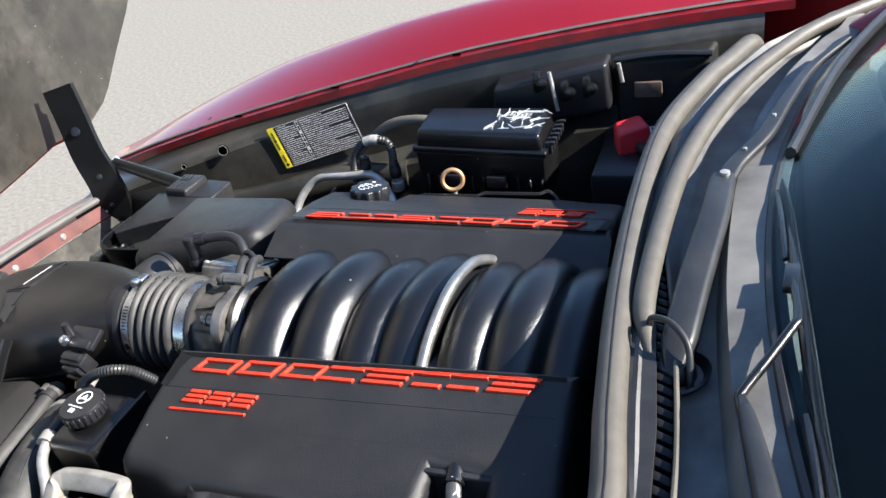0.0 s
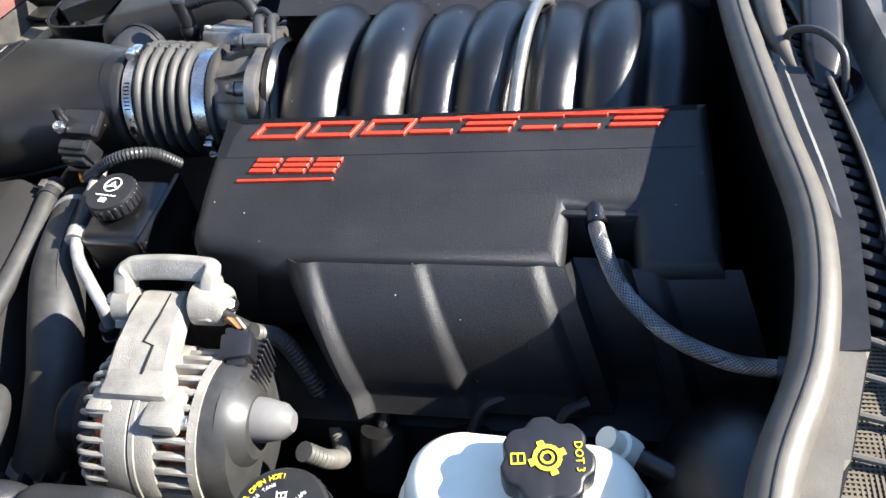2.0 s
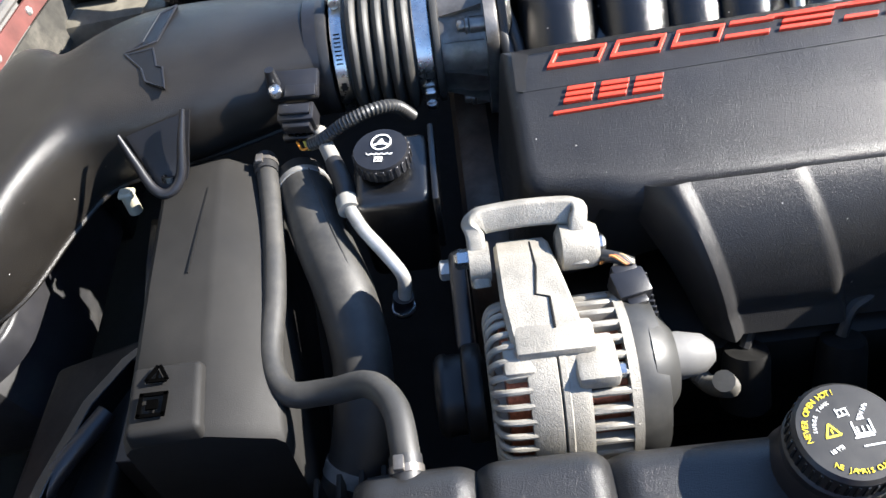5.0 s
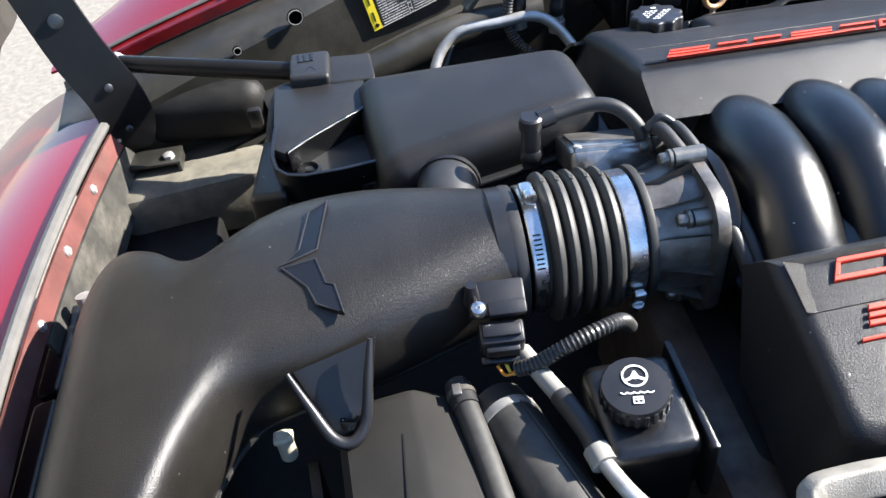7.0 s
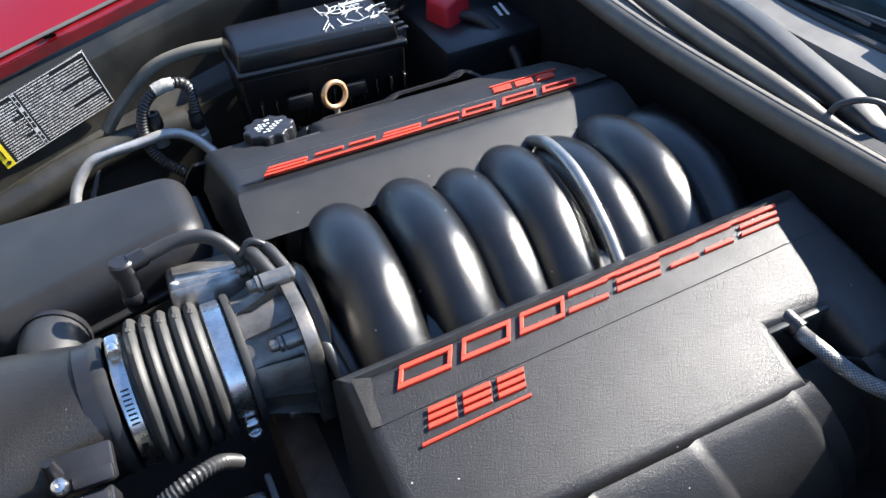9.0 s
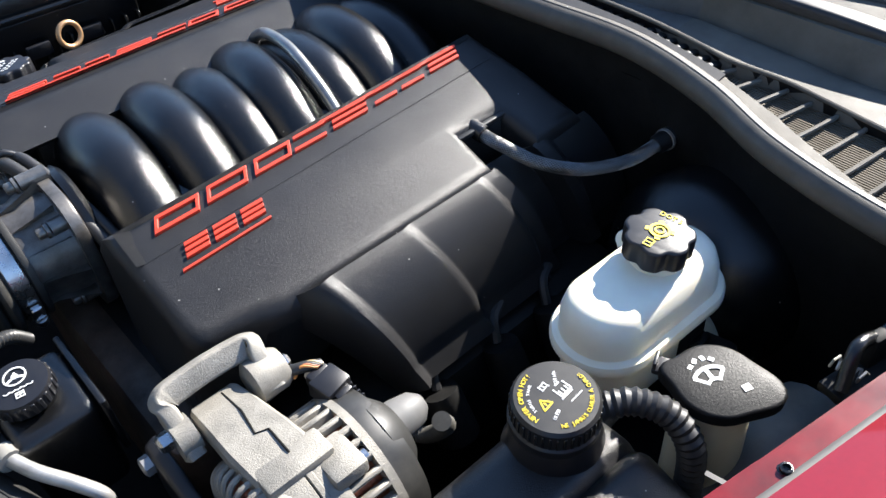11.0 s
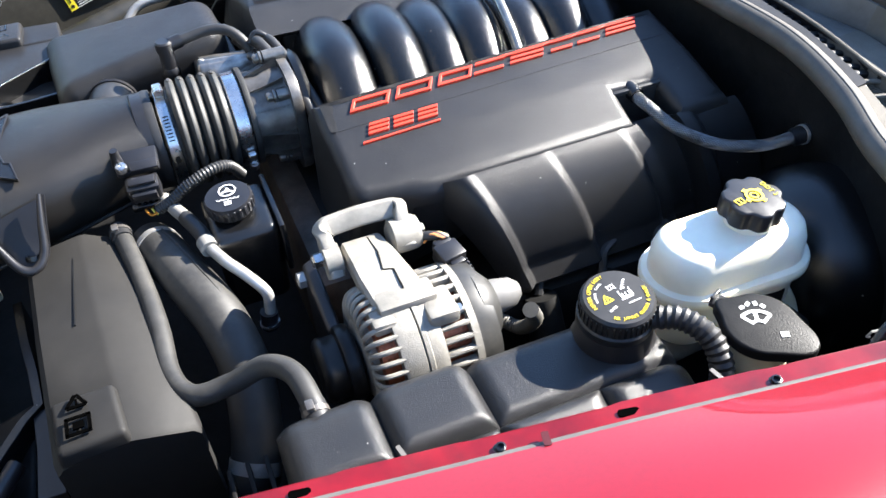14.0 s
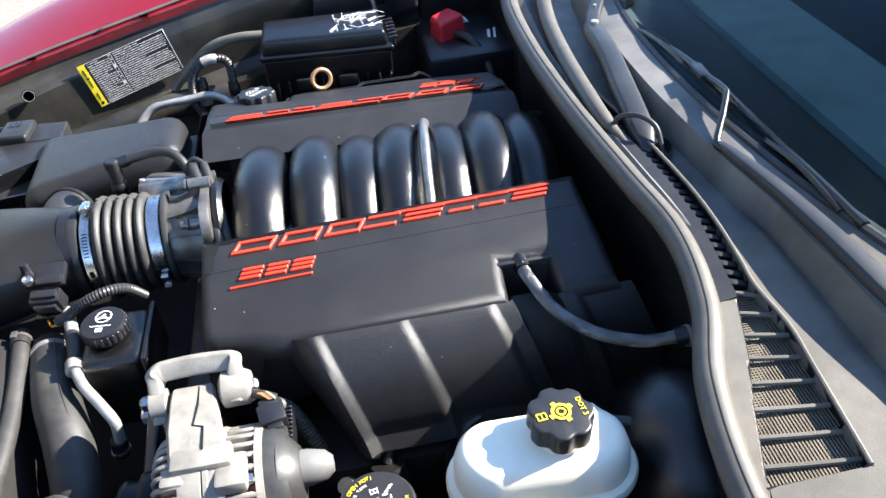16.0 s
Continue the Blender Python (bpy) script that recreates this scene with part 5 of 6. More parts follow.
part("tube", tube([(-0.509, -0.135, 0.715), (-0.505, -0.16, 0.718), (-0.494, -0.24, 0.714), (-0.487, -0.33, 0.712), (-0.486, -0.40, 0.710), (-0.468, -0.438, 0.712), (-0.430, -0.448, 0.722), (-0.392, -0.458, 0.742), (-0.370, -0.487, 0.752), (-0.363, -0.525, 0.751), (-0.362, -0.56, 0.742)], 0.0115, 16, 8), HOSE, small)
for p, q in (((-0.508, -0.140, 0.717), (-0.505, -0.165, 0.719)), ((-0.363, -0.530, 0.750), (-0.362, -0.552, 0.745))):
    d = (Vector(q) - Vector(p)).normalized()
    ring = tube([Vector(p), Vector(q)], 0.0128, 18)
    part("end_band", ring, RUBBER, small, "dark hose end band")
    part("end_clip", joined(tube([Vector(p) + d * 0.008, Vector(p) + d * 0.014], 0.0138, 18), box((p[0] + q[0]) / 2 - 0.004, (p[1] + q[1]) / 2, max(p[2], q[2]) + 0.0125, 0.008, 0.012, 0.005, 0.001)), CAST, small, "small metal hose clip")
ptube = thing("steering_line", -0.41, -0.24, 0.68, "bare metal power steering line with rubber joint", "pipe")
part("upper_pipe", tube([(-0.445, -0.125, 0.735), (-0.434, -0.158, 0.737), (-0.424, -0.19, 0.742)], 0.0085, 12), mat("grey_hose", (0.22, 0.21, 0.19), 0.6, vary=0.2, dust=0.3), ptube)
part("joint", tube([(-0.426, -0.185, 0.742), (-0.414, -0.225, 0.744), (-0.411, -0.250, 0.744)], 0.0095, 12), RUBBER, ptube, "black rubber joint")
part("collar", tube([(-0.412, -0.243, 0.744), (-0.409, -0.258, 0.743)], 0.0112, 14), mat("grey_hose_end", (0.2, 0.19, 0.17), 0.6, vary=0.2, dust=0.3), ptube)
part("lower_pipe", tube([(-0.411, -0.250, 0.744), (-0.398, -0.278, 0.738), (-0.378, -0.302, 0.724), (-0.364, -0.318, 0.708), (-0.364, -0.322, 0.690), (-0.368, -0.322, 0.664)], 0.0068, 12), DULLSTEEL, ptube, "bare bent metal pipe")
part("end_fitting", tube([(-0.367, -0.322, 0.680), (-0.370, -0.322, 0.655)], 0.0105, 14), BLACK, ptube)
part("spring_clip", rev([(0.0106, -0.0015), (0.012, -0.0015), (0.012, 0.0015), (0.0106, 0.0015)], 16, Matrix.Translation((-0.369, -0.322, 0.662)), False), STEEL, ptube)

# mass air flow plug and its conduit
maf = thing("airflow_sensor", -0.46, -0.14, 0.75, "black airflow sensor plug on the intake duct", "sensor")
part("mount", moved(joined(box(0, 0, 0, 0.052, 0.034, 0.010, 0.003), box(0.008, -0.012, 0.006, 0.034, 0.014, 0.010, 0.002)), pose(-0.462, -0.098, 0.781, 24, 0, -4)), BLACK, maf)
part("plug", moved(joined(box(0, 0, 0, 0.040, 0.022, 0.030, 0.003), box(0, -0.013, 0.002, 0.030, 0.008, 0.016, 0.002), box(0, 0, 0.017, 0.034, 0.012, 0.006, 0.002), *[box(-0.014 + 0.007 * k, -0.012, -0.006, 0.0022, 0.006, 0.016, 0.0006, 1) for k in range(5)]), pose(-0.463, -0.122, 0.756, 20, 0, -5)), BLACK, maf, "black ribbed connector body")
part("clip", moved(box(0, 0, 0, 0.042, 0.008, 0.010, 0.002), pose(-0.463, -0.132, 0.736, 20, 0, -5)), GLOSSBLK, maf)
part("screw", rev([(0.0075, 0), (0.0075, 0.005), (0.006, 0.008), (0.002, 0.009), (0, 0.007)], 16, pose(-0.481, -0.112, 0.784, 20)), STEEL, maf, "bright screw")
part("stud", tube([(-0.484, -0.098, 0.782), (-0.484, -0.100, 0.806)], lambda q: 0.008 - 0.003 * q, 12), BLACK, maf)
for k, c in enumerate(((0.7, 0.25, 0.02), (0.75, 0.6, 0.1), (0.5, 0.1, 0.05))):
    part("lead", tube([(-0.470 + 0.008 * k, -0.134, 0.732), (-0.464 + 0.006 * k, -0.143, 0.728), (-0.450, -0.144 + 0.002 * k, 0.735)], 0.0016, 6), mat("lead_%d" % k, c, 0.5), maf)


def conduit(pts, r, material=WIRE, label="black corrugated wiring conduit", parent=None, name="conduit"):
    p = spline(pts, 10)
    total = sum((b - a).length for a, b in zip(p, p[1:]))
    n = max(8, int(total / (r * 0.28)))
    d = [0]
    for a, b in zip(p, p[1:]):
        d.append(d[-1] + (b - a).length)
    q = [Vector([np.interp(total * i / n, d, [v[k] for v in p]) for k in range(3)]) for i in range(n + 1)]
    ob = part(name, tube(q, r, 12, 1, smooth=False, ridge=r * 0.16), material, parent)
    if parent is None:
        tagged(ob, label, "wiring conduit")
    return ob


conduit([(-0.453, -0.143, 0.734), (-0.437, -0.150, 0.746), (-0.410, -0.151, 0.764), (-0.380, -0.146, 0.773), (-0.357, -0.134, 0.764), (-0.342, -0.118, 0.735)], 0.0075)
conduit([(-0.035, -0.598, 0.785), (-0.015, -0.615, 0.790), (0.000, -0.640, 0.782), (0.003, -0.662, 0.755), (0.000, -0.668, 0.70)], 0.0125, RUBBER, "black corrugated overflow hose from the tank neck")
conduit([(-0.165, -0.372, 0.745), (-0.150, -0.35, 0.70), (-0.12, -0.37, 0.63), (-0.09, -0.42, 0.62), (-0.085, -0.455, 0.665), (-0.098, -0.468, 0.700)], 0.0095, mat("tan_loom", (0.05, 0.047, 0.04), 0.6, vary=0.3, dust=0.35), "worn wiring conduit behind the alternator")
plug = thing("alternator_plug", -0.165, -0.385, 0.745, "black wiring plug on the alternator with exposed leads", "connector")
part("body", moved(joined(box(0, 0, 0, 0.030, 0.026, 0.022, 0.003), box(0, 0.014, 0.004, 0.022, 0.010, 0.014, 0.002), box(0.0, -0.016, 0.002, 0.018, 0.008, 0.010, 0.002)), pose(-0.166, -0.400, 0.754, 8, 0, 12)), BLACK, plug)
for k in range(4):
    part("lead", tube([(-0.186 + 0.003 * k, -0.375 + 0.002 * k, 0.760), (-0.178 + 0.003 * k, -0.378, 0.772), (-0.166 + 0.002 * k, -0.386, 0.768)], 0.0014, 6), mat("alt_lead_%d" % k, ((0.5, 0.2, 0.05), (0.35, 0.12, 0.05), (0.05, 0.05, 0.05), (0.4, 0.3, 0.15))[k], 0.5), plug)
part("loom", tube([(-0.20, -0.352, 0.745), (-0.192, -0.365, 0.762), (-0.176, -0.376, 0.768), (-0.160, -0.380, 0.762)], 0.0055, 10), WIRE, plug)

# breather line over the throttle
br = thing("breather_hose", -0.33, 0.07, 0.8, "black breather hose with elbow above the throttle body", "hose")
part("elbow", joined(tube([(-0.386, 0.086, 0.780), (-0.386, 0.088, 0.834)], 0.0105, 14), rev([(0.0125, 0), (0.0125, 0.012), (0.010, 0.014), (0, 0.014)], 16, pose(-0.386, 0.088, 0.826))), BLACK, br)
part("collar", rev([(0.0095, 0), (0.0125, 0.004), (0.0125, 0.012), (0.0105, 0.016)], 16, pose(-0.386, 0.086, 0.785)), BLACK, br)
part("tube", tube([(-0.386, 0.088, 0.832), (-0.36, 0.092, 0.834), (-0.325, 0.094, 0.838), (-0.298, 0.086, 0.836), (-0.280, 0.070, 0.822), (-0.272, 0.06, 0.80)], 0.0075, 12), RUBBER, br)
part("connector", tube([(-0.378, 0.089, 0.832), (-0.362, 0.092, 0.834)], 0.0098, 12), BLACK, br)
for k, r in ((0, 0.0075), (1, 0.0065)):
    hose("vacuum_hose", [(-0.268 + 0.016 * k, 0.062, 0.822), (-0.262 + 0.016 * k, 0.035, 0.830), (-0.246 + 0.014 * k, -0.02, 0.812), (-0.232 + 0.012 * k, -0.075, 0.786), (-0.225 + 0.01 * k, -0.11, 0.76)], r, RUBBER, "thin black rubber vacuum hose beside the manifold")
hose("cable_tie_clamp", [(-0.275, 0.052, 0.826), (-0.262, 0.055, 0.838), (-0.245, 0.048, 0.828)], 0.004, BLACK, "small black hose clamp", "clamp", n=4)

# hook shaped bracket on the duct
hook = thing("duct_bracket", -0.61, -0.15, 0.7, "black plastic V-shaped duct mounting bracket", "bracket")
HP = [(-0.577, -0.130, 0.793), (-0.584, -0.150, 0.768), (-0.592, -0.172, 0.738), (-0.606, -0.184, 0.727), (-0.622, -0.180, 0.732), (-0.638, -0.158, 0.752), (-0.652, -0.138, 0.775)]
part("rim", tube(HP, lambda q: 0.0025 + 0.0035 * math.sin(math.pi * q), 10, 8), BLACK, hook)
web = bmesh.new()
hp = spline(HP, 4)
for i in range(len(hp) // 2):
    a, b, c, d = hp[i], hp[i + 1], hp[-2 - i], hp[-1 - i]
    lowr = Vector((0.004, 0.010, -0.010))
    vs = [web.verts.new(p + lowr) for p in (a, b, c, d)]
    web.faces.new(vs)
bmesh.ops.remove_doubles(web, verts=web.verts[:], dist=0.0005)
bmesh.ops.solidify(web, geom=web.faces[:], thickness=0.003)
part("web", web, BLACK, hook)
part("boss", rev([(0.010, 0), (0.010, 0.006), (0.006, 0.006), (0.006, 0.002), (0, 0.002)], 18, pose(-0.605, -0.168, 0.730, -25)), GLOSSBLK, hook, "round screw boss")
clipm = part("wire_clip", joined(rev([(0.008, 0), (0.008, 0.03), (0.006, 0.032)], 14, pose(-0.671, -0.147, 0.672)), box(-0.671, -0.147, 0.70, 0.018, 0.014, 0.006, 0.002)), mat("tan_plastic", (0.36, 0.33, 0.25), 0.5, vary=0.1))
tagged(clipm, "small tan plastic clip beside the duct", "clip")

# emblem on the duct: two plain leaning plates with rims
emb = thing("duct_emblem", -0.61, -0.02, 0.81, "raised black emblem plates moulded on the duct", "emblem")
for pts in ([(-0.602, 0.043), (-0.621, 0.031), (-0.632, -0.022), (-0.649, -0.039), (-0.615, -0.026)], [(-0.648, -0.042), (-0.617, -0.038), (-0.609, -0.070), (-0.602, -0.073), (-0.596, -0.105), (-0.619, -0.090), (-0.626, -0.070)]):
    bm = prism(pts, 0, 0.004, 0.001, 1)
    for v in bm.verts:
        v.co.z += 0.8068 - 1.3 * max(0, abs(v.co.y - 0.005) - 0.035) ** 2 - 0.03 * max(0, -0.58 - v.co.x)
    part("plate", bm, GLOSSBLK, emb)
    cx, cy = sum(p[0] for p in pts) / len(pts), sum(p[1] for p in pts) / len(pts)
    rim = [(x, y, 0.8110 - 1.3 * max(0, abs(y - 0.005) - 0.035) ** 2 - 0.03 * max(0, -0.58 - x)) for x, y in pts]
    part("rim", tube(rim + [rim[0]], 0.0012, 6, 1, smooth=False), BLACK, emb)

# shroud symbols
part("triangle_symbol", bars([(-0.578, -0.424, 0.017, 0.0034, 60), (-0.568, -0.424, 0.017, 0.0034, 120), (-0.573, -0.4315, 0.018, 0.0034, 0), (-0.573, -0.4255, 0.002, 0.007, 0)], pose(0, 0, 0.7445), 0.0016), VOID, shroud, "moulded black warning triangle")
part("book_symbol", bars([(-0.573, -0.445, 0.024, 0.0034, 0), (-0.573, -0.465, 0.024, 0.0034, 0), (-0.5835, -0.455, 0.0034, 0.022, 0), (-0.5625, -0.455, 0.0034, 0.022, 0), (-0.573, -0.455, 0.010, 0.009, 0)], pose(0, 0, 0.7445), 0.0016), VOID, shroud, "moulded black book symbol")
part("slit", box(-0.566, -0.245, 0.7305, 0.0015, 0.115, 0.002, 0, rz=-3), DARK, shroud, "thin moulded slit")

# far side: oil cap, dipstick, label, wiring
oil = thing("oil_filler_cap", -0.178, 0.297, 0.78, "black oil filler cap with white print", "oil cap")
lob2 = [((0.031 + 0.0022 * math.cos(10 * a)) * math.cos(a), (0.031 + 0.0022 * math.cos(10 * a)) * math.sin(a)) for a in (2 * math.pi * k / 80 for k in range(80))]
part("cap_body", prism(lob2, -0.022, 0, 0.003, 3, pose(-0.178, 0.297, 0.816, -6, 0)), BLACK, oil)
part("neck", rev([(0.026, 0), (0.024, 0.05)], 24, pose(-0.178, 0.297, 0.745)), BLACK, oil)
OM = pose(-0.178, 0.297, 0.8166, -6, 0, -6)
part("print", bars([(0, 0.0165, 0.006, 0.0035, 0)] + [(-0.016 + 0.0055 * k + 0.001 * r, 0.0065 - 0.0058 * r, 0.0038, 0.0019, 0) for r in range(5) for k in range(7 - r) if (k + r) % 4], OM), INK, oil, "unreadable white print")
dip = thing("dipstick", -0.064, 0.38, 0.7, "brass-coloured dipstick pull ring", "dipstick")
loop = [(0.0175 * math.cos(2 * math.pi * k / 28), 0, 0.0175 * math.sin(2 * math.pi * k / 28)) for k in range(28)]
part("ring", tube(loop + [loop[0]], 0.0038, 10, 1, smooth=False), BRASS, dip).matrix_world = pose(-0.064, 0.380, 0.785, -12, 0, 15)
part("stem", tube([(-0.064, 0.381, 0.768), (-0.062, 0.385, 0.70)], 0.004, 8), DULLSTEEL, dip)


def plate_m(a, b, c):
    """The pose of a plate: a lower left, b lower right, c upper left."""
    a, b, c = Vector(a), Vector(b), Vector(c)
    x = (b - a).normalized()
    z = x.cross(c - a).normalized()
    y = z.cross(x)
    return Matrix.Translation(a) @ Matrix((x, y, z)).transposed().to_4x4(), (b - a).length, (c - a).dot(y)


LM, LW, LH = plate_m((-0.520, 0.583, 0.699), (-0.346, 0.628, 0.737), (-0.527, 0.578, 0.797))
lab = thing("warning_label", -0.43, 0.6, 0.7, "black and yellow warning label with fine white print", "label")
part("film", moved(box(LW / 2, LH / 2, 0.001, LW, LH, 0.002, 0.0005, 1), LM), LABELBLK, lab)
part("header", moved(box(0.0075, LH / 2, 0.0023, 0.014, LH - 0.002, 0.001, 0), LM), YELLOW, lab, "yellow warning strip")
rnd = random.Random(5)
rows = []
for x0, w in ((0.019, 0.044), (0.073, LW - 0.078)):
    for k in range(20):
        y = 0.006 + (LH - 0.012) * k / 19
        x = 0.0
        while x < w - 0.004:
            q = min(rnd.uniform(0.003, 0.011), w - x)
            if k % 7 != 5 or x < w * 0.5:
                rows.append((x0 + x + q / 2, y, q - 0.0009, rnd.choice((0.0009, 0.0013, 0.0017)), 0))
            x += q
rows += [(0.0665, LH * f, 0.006, 0.0014 if f not in (0.3, 0.7) else 0.008, 0) for f in (0.1, 0.2, 0.3, 0.45, 0.55, 0.7, 0.85, 0.95)]
rows += [(LW - 0.0012, LH / 2, 0.0012, LH - 0.004, 0), (LW / 2, 0.0018, LW - 0.004, 0.0009, 0), (LW / 2, LH - 0.0018, LW - 0.004, 0.0009, 0), (0.0645, LH / 2, 0.0008, LH - 0.004, 0), (0.0695, LH / 2, 0.0008, LH - 0.004, 0)]
part("print", bars(rows, LM @ pose(0, 0, 0.0022), 0.0004), mat("faded_print", (0.62, 0.62, 0.60), 0.6, vary=0.25, scale=300), lab, "lines of unreadable white print")
part("header_print", bars([(0.0075, LH * f, 0.0022, LH * 0.17, 0) for f in (0.25, 0.55, 0.8)] + [(0.0075, LH * 0.09, 0.006, 0.006, 45), (0.0075, LH * 0.68, 0.005, 0.005, 45)], LM @ pose(0, 0, 0.0032), 0.0004), LABELBLK, lab, "black bars of print")
# shallow cups in pure black; the colour supplies the darkness of the hole
for x, y, z, r in ((-0.632, 0.538, 0.764, 0.0095), (-0.722, 0.511, 0.739, 0.0042)):
    h = part("panel_hole", rev([(r, 0), (r + 0.002, 0.002), (r + 0.003, 0.002), (r + 0.003, 0), (r, -0.004), (0, -0.004)], 24, Matrix.Translation((x, y, z)) @ Vector((0.25, -1, 0.1)).to_track_quat("Z", "Y").to_matrix().to_4x4()), VOID)
    tagged(h, "round drain hole in the inner fender, black for its unlit depth", "hole")
    part("bare_rim", moved(ring_bm(r + 0.0012, 0.0012, Matrix.Identity(4), 28), Matrix.Translation((x, y, z)) @ Vector((0.25, -1, 0.1)).to_track_quat("Z", "Y").to_matrix().to_4x4() @ pose(0, 0, 0.0022)), DULLSTEEL, h, "bare metal rim")

ac = thing("air_conditioning_line", -0.36, 0.5, 0.66, "bare aluminium air conditioning line with service ports", "pipe")
part("pipe", tube([(-0.452, 0.45, 0.640), (-0.440, 0.48, 0.680), (-0.420, 0.498, 0.705), (-0.391, 0.505, 0.720), (-0.336, 0.505, 0.724), (-0.290, 0.505, 0.727), (-0.260, 0.498, 0.716), (-0.236, 0.48, 0.690), (-0.225, 0.46, 0.665)], 0.0080, 14), DULLSTEEL, ac)
for p, q in (((-0.302, 0.527, 0.712), 0.028), ((-0.242, 0.530, 0.694), 0.030)):
    part("port", joined(rev([(0.0125, -0.012), (0.0125, 0.006), (0.010, 0.008), (0.010, 0.020), (0.0, 0.020)], 16, pose(*p))), DULLSTEEL, ac, "metal service port")
    part("port_cap", rev([(0.0100, 0.016), (0.0118, 0.019), (0.0118, q + 0.004), (0.0105, q + 0.006), (0.0105, q + 0.014), (0.006, q + 0.015), (0.005, q + 0.010), (0, q + 0.010)], 18, pose(*p)), BLACK, ac, "black port cap")
conduit([(-0.241, 0.528, 0.735), (-0.241, 0.528, 0.772), (-0.252, 0.526, 0.790), (-0.285, 0.522, 0.790), (-0.312, 0.518, 0.768), (-0.322, 0.514, 0.728), (-0.312, 0.506, 0.690), (-0.282, 0.485, 0.665)], 0.0088, WIRE, "looped taped wiring harness")
tape = part("harness_tape", tube([(-0.262, 0.5255, 0.7915), (-0.275, 0.524, 0.7925), (-0.290, 0.522, 0.789)], 0.0098, 12), mat("pale_worn_tape", (0.32, 0.31, 0.29), 0.5, vary=0.5, scale=120, bump=0.8, bump_scale=300))
tagged(tape, "pale worn tape wrapped round the wiring harness", "tape")
hose("wiring_loom", [(-0.165, 0.600, 0.796), (-0.222, 0.606, 0.796), (-0.278, 0.612, 0.782), (-0.332, 0.606, 0.745), (-0.372, 0.596, 0.708)], 0.0100, mat("grey_loom", (0.10, 0.095, 0.078), 0.55, vary=0.25, dust=0.3), "dusty grey taped wiring loom along the inner fender", "wiring loom")
hose("wiring_lead", [(-0.366, 0.597, 0.714), (-0.384, 0.585, 0.690), (-0.41, 0.55, 0.655), (-0.435, 0.51, 0.625)], 0.0048, WIRE, "thin black wiring lead", "wire")
for pts, rad in (([(-0.70, 0.500, 0.64), (-0.55, 0.535, 0.655), (-0.434, 0.570, 0.672), (-0.359, 0.590, 0.676), (-0.25, 0.605, 0.676)], 0.022), ([(-0.70, 0.46, 0.60), (-0.5, 0.47, 0.62), (-0.3, 0.47, 0.63)], 0.016)):
    hose("chassis_rail", pts, rad, PANEL, "dusty black frame rail along the inner fender", "frame rail", flat=1.4)

# fuse box details
part("lid_lip", frustum([(-0.176, 0.482, 0.798), (0.082, 0.456, 0.798), (0.079, 0.584, 0.798), (-0.176, 0.596, 0.798)], 0.012, 0.0, 0.004), GLOSSBLK, fuse, "lid lip")
for k in range(6):
    part("clip", moved(joined(box(0, 0, 0, 0.012, 0.008, 0.022, 0.002), box(0.006, 0, 0.010, 0.010, 0.008, 0.004, 0.001)), pose(0.082, 0.480 + 0.018 * k, 0.796, 0, 0, -6)), BLACK, fuse)
FM = pose(0.02, 0.522, 0.8305, 3, 0, -4)
rnd = random.Random(11)
lines = [(rnd.uniform(-0.045, 0.045), rnd.uniform(-0.034, 0.034), rnd.uniform(0.010, 0.032), 0.00075, rnd.choice((8, 20, 38, 60, 100, 140, -35))) for k in range(38)]
part("diagram", bars(lines + [(0.03, 0.002, 0.016, 0.005, 30), (0.028, -0.026, 0.010, 0.004, 0), (0.015, 0.034, 0.05, 0.0016, 2), (0.015, 0.030, 0.046, 0.0012, 2)], FM), INK, fuse, "white printed fuse diagram")
part("diagram_ring", ring_bm(0.012, 0.0012, FM @ pose(-0.018, 0.018, 0)), INK, fuse)
for x, y in ((-0.095, 0.462), (-0.012, 0.455)):
    part("front_tab", box(x, y, 0.742, 0.038, 0.010, 0.022, 0.003), BLACK, fuse)
part("base_rib", joined(*[box(-0.15 + 0.022 * k, 0.480 - 0.0022 * k, 0.715, 0.004, 0.012, 0.06, 0.001, 1) for k in range(11)]), GLOSSBLK, fuse)

# battery
bat = thing("battery", 0.24, 0.60, 0.55, "black car battery with red terminal boot and label", "battery")
part("case", box(0.245, 0.60, 0.665, 0.19, 0.26, 0.17, 0.01), BLACK, bat)
part("terminal_boot", moved(joined(frustum([(-0.028, -0.030, 0.03), (0.030, -0.026, 0.032), (0.026, 0.028, 0.028), (-0.024, 0.024, 0.026)], 0.05, 0.15, 0.008)), pose(0.205, 0.585, 0.765, 4, -6, 20)), REDCAP, bat, "red rubber terminal boot")
part("label", moved(box(0, 0, 0, 0.05, 0.03, 0.0015, 0), pose(0.235, 0.645, 0.7515, 0, 0, 10)), INK, bat, "white battery label")
part("label_print", bars([(-0.018 + 0.0045 * k, 0.0, 0.0022 if k % 3 else 0.0014, 0.022, 0) for k in range(9)], pose(0.235, 0.645, 0.7525, 0, 0, 10)), LABELBLK, bat, "black bars")
part("cable", tube([(0.215, 0.57, 0.76), (0.245, 0.53, 0.755), (0.27, 0.47, 0.72), (0.27, 0.42, 0.66)], 0.009, 12), RUBBER, bat, "black battery cable")
part("side_print", bars([(0.0, 0.0, 0.04, 0.006, 0), (0.004, -0.012, 0.05, 0.005, 0)], pose(0.29, 0.56, 0.7508, 0, 0, 80)), INK, bat, "white unreadable print")

